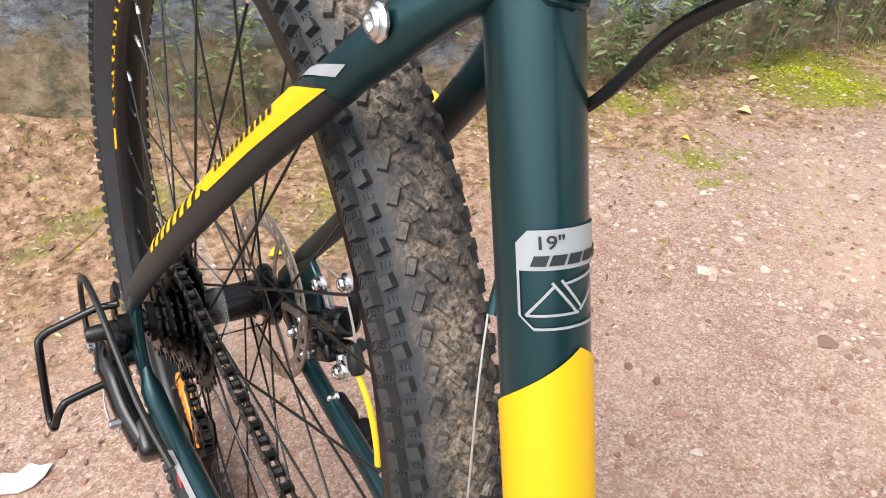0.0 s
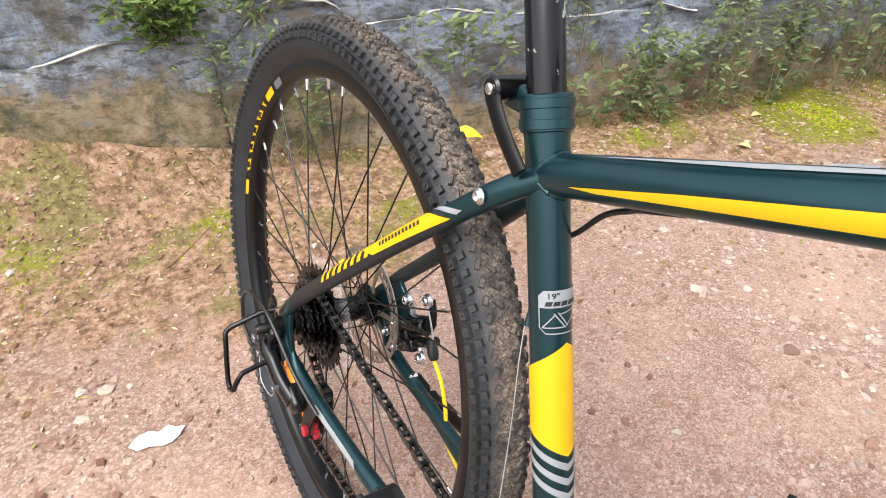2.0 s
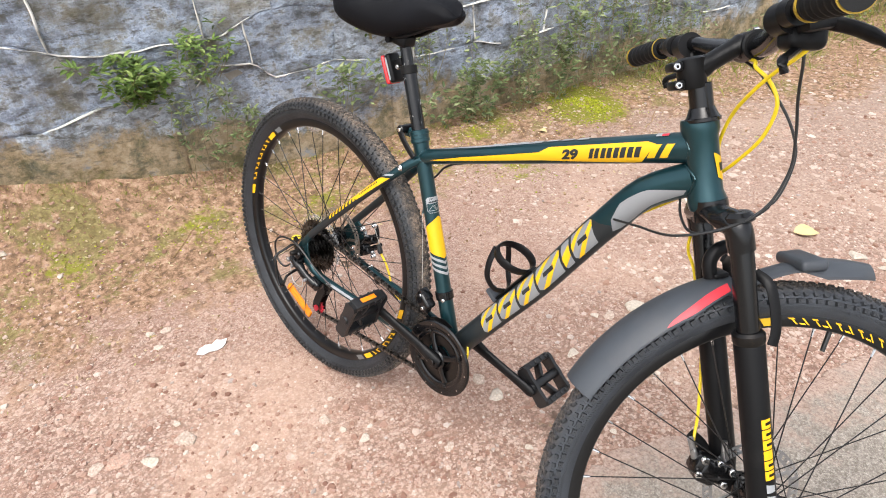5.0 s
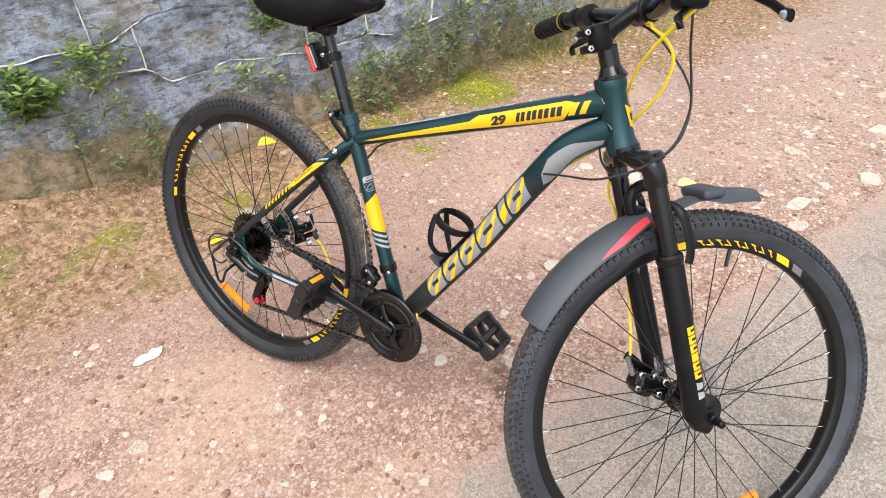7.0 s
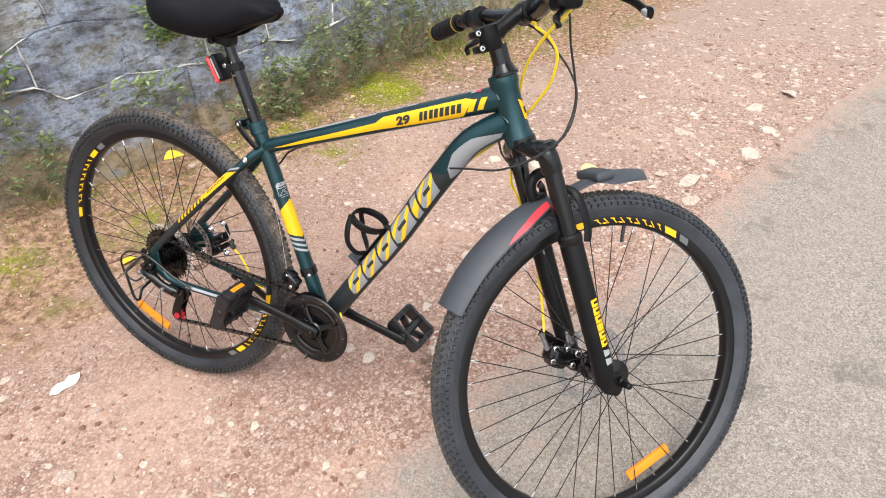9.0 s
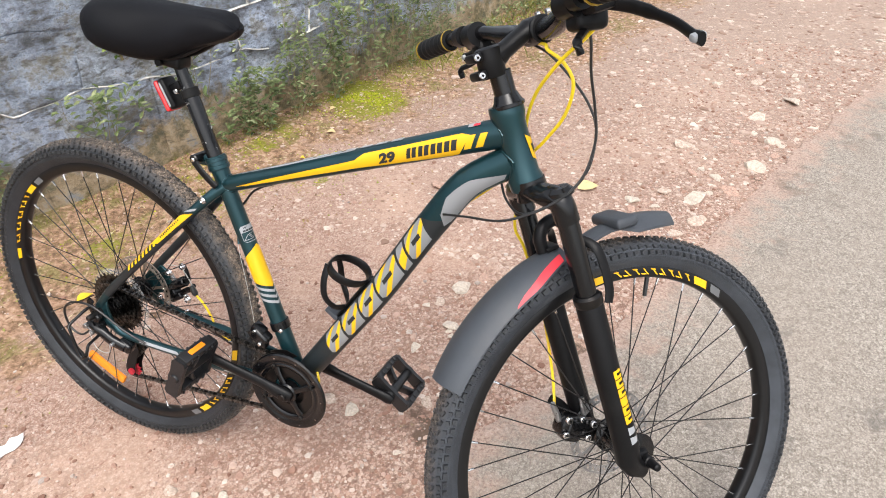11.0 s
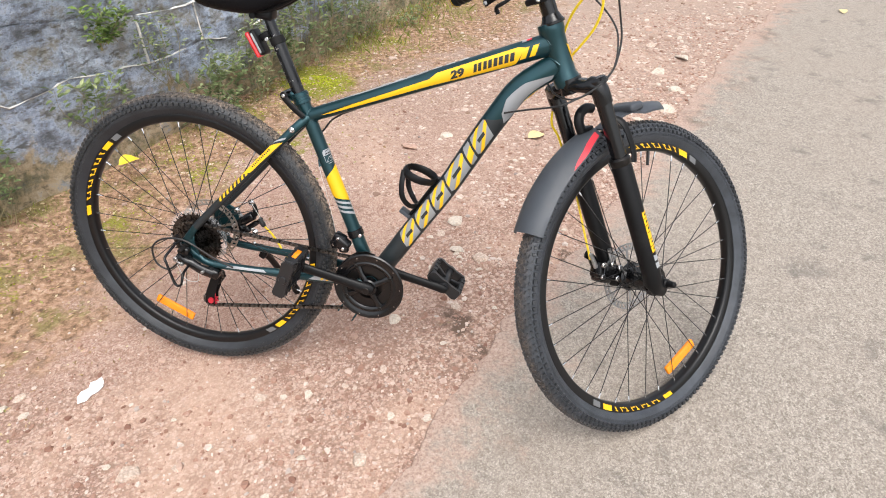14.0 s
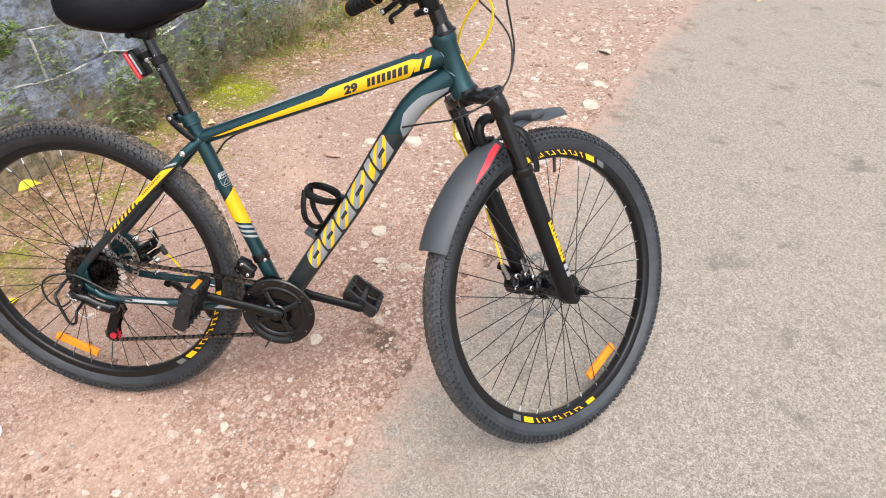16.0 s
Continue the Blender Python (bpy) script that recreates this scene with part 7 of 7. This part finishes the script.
# litter of dry leaf scraps and twigs along the wall
M["litter"] = island_ramp("dry_litter", [(0.0, (0.14, 0.085, 0.04)), (0.35, (0.30, 0.19, 0.09)), (0.6, (0.46, 0.33, 0.18)), (0.85, (0.60, 0.50, 0.33)), (1.0, (0.30, 0.33, 0.08))], 0.9)
rnd = random.Random(17)
vs, fs = [], []
while len(fs) < 2 * 8000:
    s = rnd.uniform(-1.7, 5.5)
    d = abs(rnd.gauss(0, 0.28)) + 0.02
    if rnd.random() < 0.25:
        d = rnd.uniform(0.05, 0.9)
    p = on_wall(s, 0, d)
    w, l = rnd.uniform(0.002, 0.008), rnd.uniform(0.006, 0.022)
    a = rnd.uniform(0, 6.28)
    e, f = Vector((math.cos(a), math.sin(a), rnd.uniform(-0.3, 0.3))), Vector((-math.sin(a), math.cos(a), rnd.uniform(-0.5, 0.5)))
    z = rise(p.x, p.y) + 0.003
    o = len(vs)
    c = Vector((p.x, p.y, z))
    vs += [c - e * l / 2, c + f * w / 2 + Vector((0, 0, 0.003)), c + e * l / 2, c - f * w / 2]
    fs += [(o, o + 1, o + 2), (o, o + 2, o + 3)]
me = bpy.data.meshes.new("leaf_litter")
me.from_pydata([tuple(v) for v in vs], [], fs)
me.materials.append(M["litter"])
tagged(new("leaf_litter", me), "dry brown leaf scraps strewn along the wall foot", "litter", kind="stuff")


# fallen leaves and a scrap of paper
def leaf_blade(length, width, curl, cup=0.25, bend=0.0):
    """A leaf with a midrib fold, pointed at both ends."""
    bm = bmesh.new()
    rows = []
    for k in range(9):
        t = k / 8
        h = width / 2 * math.sin(math.pi * min(1, t * 1.02) ** 0.8) + 0.0004
        z = curl * math.sin(math.pi * t) + bend * t * t
        rows.append([bm.verts.new((length * (t - 0.5), j * h, z + abs(j) * h * cup)) for j in (-1, -0.5, 0, 0.5, 1)])
    for a, b in zip(rows, rows[1:]):
        for j in range(4):
            bm.faces.new((a[j], a[j + 1], b[j + 1], b[j]))
    return bm


M["leaf_yellow"] = material("yellow_leaf", (0.72, 0.55, 0.03), 0.6, 0, 0, 0.2, 200.0, (0.45, 0.22, 0.03), 40.0, (0.60, 0.8))
M["leaf_pale"] = material("pale_dry_leaf", (0.66, 0.52, 0.26), 0.7, 0, 0, 0.2, 200.0, (0.40, 0.28, 0.12), 40.0, (0.55, 0.8))
M["paper"] = material("white_paper", (0.82, 0.82, 0.80), 0.8, vary=0.03)
for x, y, length, wide, turn, mat, lab in (
    (-0.545, 0.310, 0.052, 0.034, 70, "leaf_yellow", "yellow fallen leaf on the earth"),
    (-0.392, 1.567, 0.042, 0.034, 10, "leaf_pale", "pale yellow fallen leaf on the earth"),
    (-0.388, 1.318, 0.024, 0.020, 10, "leaf_yellow", "small yellow fallen leaf on the earth"),
    (-0.497, 1.768, 0.036, 0.028, 60, "leaf_pale", "pale yellow fallen leaf on moss"),
    (0.779, 1.485, 0.085, 0.070, 35, "leaf_pale", "pale yellow fallen leaf by the road edge"),
    (2.598, 3.530, 0.100, 0.050, 80, "leaf_pale", "dry fallen leaf on the asphalt"),
):
    ob = part("fallen_leaf", leaf_blade(length, wide, 0.006, 0.2), M[mat], None, lab, Matrix.Translation((x, y, max(rise(x, y), 0.008 if x > edge_x(y) else -1) + 0.003)) @ pose(0, 0, 0, 0, 0, turn))
    tagged(ob, category="leaf", group="fallen leaves")
bm = bmesh.new()
edge = [(-0.044, -0.012), (-0.034, 0.006), (-0.016, 0.018), (0.002, 0.014), (0.016, 0.026), (0.030, 0.020), (0.045, 0.022), (0.040, 0.004), (0.030, -0.010), (0.014, -0.018), (-0.008, -0.015), (-0.026, -0.024)]
top = [bm.verts.new((x, y, 0.006 + 0.004 * noise.noise(Vector((x * 60, y * 60, 1))))) for x, y in edge]
bot = [bm.verts.new((v.co.x * 0.95, v.co.y * 0.95, v.co.z - 0.003)) for v in top]
mid = bm.verts.new((0.002, 0.0, 0.011))
for k in range(12):
    bm.faces.new((top[k], top[(k + 1) % 12], mid))
    bm.faces.new((top[k], bot[k], bot[(k + 1) % 12], top[(k + 1) % 12]))
bm.faces.new(bot)
tagged(part("paper_scrap", bm, M["paper"], None, "crumpled scrap of white paper on red earth", Matrix.Translation((-0.277, -0.186, rise(-0.277, -0.186))) @ pose(0, 0, 0, 0, 0, 65)), category="litter")

# a seedling by the wall foot with one broad yellow leaf
lx, ly, lz = -0.742, 0.795, 0.128
foot = (lx - 0.03, ly + 0.02, rise(lx - 0.03, ly + 0.02) - 0.01)
seedling = tagged(part("weed", sweep(bmesh.new(), glide([foot, (lx - 0.035, ly + 0.018, 0.07), (lx - 0.02, ly + 0.006, 0.115), (lx, ly, lz)], 4), [0.0022 - 0.0001 * k for k in range(13)], 6, ref=(1, 0.2, 0)), M["litter"], None, "thin dry seedling bearing one broad yellow leaf"), category="weed", group="weeds at the wall")
part("leaf", leaf_blade(0.085, 0.046, 0.012, 0.3, -0.012), M["leaf_yellow"], seedling, "curled yellow leaf", Matrix.Translation((lx, ly, lz)) @ pose(0, 0, 0, 20, 0, 60))

# twigs on the verge
rnd = random.Random(23)
for k in range(9):
    s, d = rnd.uniform(-0.6, 3.0), rnd.uniform(0.08, 0.5)
    p = on_wall(s, 0, d)
    a, l = rnd.uniform(0, 6.28), rnd.uniform(0.08, 0.22)
    pts = []
    for j in range(5):
        q = p + Vector((math.cos(a), math.sin(a), 0)) * l * (j / 4 - 0.5) + Vector((rnd.uniform(-1, 1), rnd.uniform(-1, 1), 0)) * 0.008
        pts.append((q.x, q.y, rise(q.x, q.y) + 0.004))
    tagged(part("twig", sweep(bmesh.new(), glide(pts, 3), [0.0022 - 0.0001 * j for j in range(13)], 6, ref=(0, 0, 1)), M["litter"], None, "dry brown twig on the verge"), category="twig", group="twigs on the verge")

# ---- plants at the wall
M["leaf_a"] = island_ramp("broad_green_leaves", [(0.0, (0.045, 0.080, 0.016)), (0.4, (0.095, 0.155, 0.030)), (0.75, (0.165, 0.245, 0.055)), (1.0, (0.27, 0.33, 0.10))], 0.5, 0.2)
M["leaf_b"] = island_ramp("weed_leaves", [(0.0, (0.060, 0.085, 0.032)), (0.35, (0.135, 0.178, 0.066)), (0.7, (0.225, 0.275, 0.115)), (1.0, (0.36, 0.39, 0.21))], 0.6, 0.2)
M["grass"] = island_ramp("verge_grass", [(0.0, (0.10, 0.12, 0.020)), (0.4, (0.20, 0.23, 0.035)), (0.75, (0.33, 0.34, 0.06)), (1.0, (0.42, 0.36, 0.15))], 0.7, 0.1)
M["stem"] = material("pale_stem", (0.23, 0.19, 0.10), 0.8, 0, 0, 0.3, 200.0, vary=0.3)


def add_leaf(vs, fs, at, way, up, length, width):
    side = way.cross(up).normalized()
    lift = side.cross(way).normalized()
    o = len(vs)
    vs += [at, at + way * length * 0.35 + side * width / 2 + lift * width * 0.15, at + way * length * 0.75 + side * width * 0.33 + lift * width * 0.1, at + way * length - lift * length * 0.1, at + way * length * 0.75 - side * width * 0.33 + lift * width * 0.1, at + way * length * 0.35 - side * width / 2 + lift * width * 0.15, at + way * length * 0.5]
    fs += [(o, o + 1, o + 6), (o + 1, o + 2, o + 6), (o + 2, o + 3, o + 6), (o + 3, o + 4, o + 6), (o + 4, o + 5, o + 6), (o + 5, o, o + 6)]


def plant(name, s, d, z, stems, height, spread, leaves, size, mat, seed, label, category="weed", lean_out=0.3, bare=0.25, upright=1.0):
    """Thin stems from one foot, each set with small leaves towards its top."""
    rnd = random.Random(seed)
    foot = on_wall(s, z, d)
    bm = sweep(bmesh.new(), [foot + Vector((0, 0, -0.02)), foot + Vector((0, 0, 0.012))], [0.006, 0.0035], 6, ref=(1, 0.2, 0))
    ob = part(name, bm, M["stem"], None, label)
    tagged(ob, category=category, group="weeds at the wall")
    vs, fs = [], []
    for _ in range(stems):
        h = height * rnd.uniform(0.55, 1.0)
        ds, do = rnd.gauss(0, spread), abs(rnd.gauss(0, lean_out)) * h
        f = foot + WT * rnd.gauss(0, spread * 0.45) + WN * rnd.uniform(0, 0.03)
        tip = f + WT * ds + WN * do + Vector((0, 0, h * upright))
        midp = f.lerp(tip, 0.5) + WT * rnd.gauss(0, 0.05) + WN * rnd.uniform(-0.01, 0.03) + Vector((0, 0, 0.08 * h))
        line = glide([f, midp, tip], 4)
        part("stem", sweep(bmesh.new(), line, [0.0015 - 0.0010 * k / (len(line) - 1) for k in range(len(line))], 5, ref=(1, 0.2, 0)), M["stem"], ob)
        for _ in range(leaves):
            t = bare + (1 - bare) * rnd.random() ** 0.8
            k = min(len(line) - 2, int(t * (len(line) - 1)))
            at = line[k].lerp(line[k + 1], rnd.random())
            a = rnd.uniform(0, 6.28)
            way = (WT * math.cos(a) + WN * (0.35 + 0.75 * math.sin(a)) + Vector((0, 0, rnd.uniform(-0.35, 0.7)))).normalized()
            add_leaf(vs, fs, at + way * rnd.uniform(0, 0.02), way, (Vector((0, 0, 1)) + WN * 0.4).normalized(), size * rnd.uniform(0.55, 1.2), size * rnd.uniform(0.28, 0.48))
    me = bpy.data.meshes.new("foliage")
    me.from_pydata([tuple(v) for v in vs], [], fs)
    me.materials.append(mat)
    fo = new("foliage", me)
    fo.parent = ob
    tagged(fo, kind="stuff")
    return ob


plant("wall_shrub", -0.19, 0.01, 0.42, 14, 0.20, 0.050, 36, 0.036, M["leaf_a"], 1, "leafy green shrub rooted in a wall joint", "shrub", 0.5, 0.05)
plant("wall_shrub", 0.06, 0.01, 0.46, 10, 0.21, 0.05, 26, 0.030, M["leaf_a"], 2, "leafy green shrub rooted in a wall joint", "shrub", 0.4, 0.1)
plant("weed", 0.02, 0.06, 0.08, 7, 0.46, 0.06, 30, 0.026, M["leaf_b"], 3, "tall thin weed standing at the wall foot", lean_out=0.08)
plant("weed", 0.12, 0.05, 0.06, 6, 0.40, 0.05, 26, 0.024, M["leaf_b"], 4, "thin weed standing at the wall foot", lean_out=0.12)
plant("weed", -0.12, 0.05, 0.10, 4, 0.40, 0.04, 4, 0.026, M["leaf_b"], 5, "bare-stemmed weed at the wall foot", lean_out=0.05, bare=0.6)
plant("weed", 0.56, 0.02, 0.20, 7, 0.26, 0.06, 22, 0.034, M["leaf_b"], 6, "low weed against the wall", lean_out=0.2)
plant("wall_shrub", 0.72, 0.01, 0.50, 9, 0.17, 0.06, 28, 0.030, M["leaf_a"], 7, "small green tuft rooted in a wall joint", "shrub", 0.4, 0.05)
plant("weed", 0.96, 0.02, 0.25, 7, 0.36, 0.07, 26, 0.024, M["leaf_b"], 8, "climbing weed against the wall", lean_out=0.12)
rnd = random.Random(77)
for k in range(22):
    s = 1.06 + k * 0.070 + rnd.uniform(-0.03, 0.03)
    plant("weed", s, rnd.uniform(0.02, 0.09), 0.02, 4, rnd.uniform(0.36, 0.84) if 2 < k < 18 else rnd.uniform(0.24, 0.46), 0.07, 30, rnd.uniform(0.022, 0.038), M["leaf_b"], 100 + k, "thicket of small-leaved weeds climbing the wall", lean_out=0.10, bare=0.08)
for k in range(15):
    s = 2.5 + k * 0.16 + rnd.uniform(-0.05, 0.05)
    plant("weed", s, rnd.uniform(0.03, 0.15), 0.0, 6, rnd.uniform(0.12, 0.30), 0.08, 12, rnd.uniform(0.024, 0.034), M["leaf_b"], 200 + k, "low green weed at the wall foot", lean_out=0.25, bare=0.1)

# grass and moss tufts
vs, fs = [], []
rnd = random.Random(41)
for _ in range(3600):
    if rnd.random() < 0.62:
        s, d = rnd.uniform(2.2, 5.5), abs(rnd.gauss(0, 0.20)) + 0.02
    else:
        s, d = rnd.uniform(-1.6, 2.4), abs(rnd.gauss(0, 0.07)) + 0.01
    p = on_wall(s, 0, d)
    z = rise(p.x, p.y)
    h, a = rnd.uniform(0.012, 0.07) if s > 2.2 else rnd.uniform(0.006, 0.026), rnd.uniform(0, 6.28)
    e = Vector((math.cos(a), math.sin(a), 0))
    b = Vector((p.x, p.y, z - 0.002))
    bend = Vector((rnd.gauss(0, 0.4), rnd.gauss(0, 0.4), 0)) * h
    o = len(vs)
    vs += [b - e * 0.0012, b + e * 0.0012, b + bend * 0.4 + e * 0.0009 + Vector((0, 0, h * 0.6)), b + bend + Vector((0, 0, h))]
    fs += [(o, o + 1, o + 2), (o, o + 2, o + 3)]
me = bpy.data.meshes.new("grass")
me.from_pydata([tuple(v) for v in vs], [], fs)
me.materials.append(M["grass"])
tagged(new("grass", me), "short yellow-green grass along the wall foot", "grass", kind="stuff")

M["moss_tuft"] = island_ramp("bright_moss", [(0.0, (0.12, 0.14, 0.008)), (0.5, (0.27, 0.30, 0.014)), (1.0, (0.46, 0.47, 0.030))], 0.95, 0.6)
rnd = random.Random(43)


def on_moss(r):
    while True:
        a, b, w = (-0.42, 1.93, 0.20) if r.random() < 0.7 else MOSS[r.randrange(len(MOSS))]
        x, y = a + r.gauss(0, w * 0.40), b + r.gauss(0, w * 0.40)
        if noise.noise(Vector((x * 9, y * 9, 2))) > -0.05 and (Vector((x, y, 0)) - W0).dot(WN) > 0.05:
            return x, y


scatter("moss", 2600, on_moss, lambda r, x, y: r.uniform(0.0025, 0.006), M["moss_tuft"], 44, "bright yellow-green moss cushions on the earth", "moss")
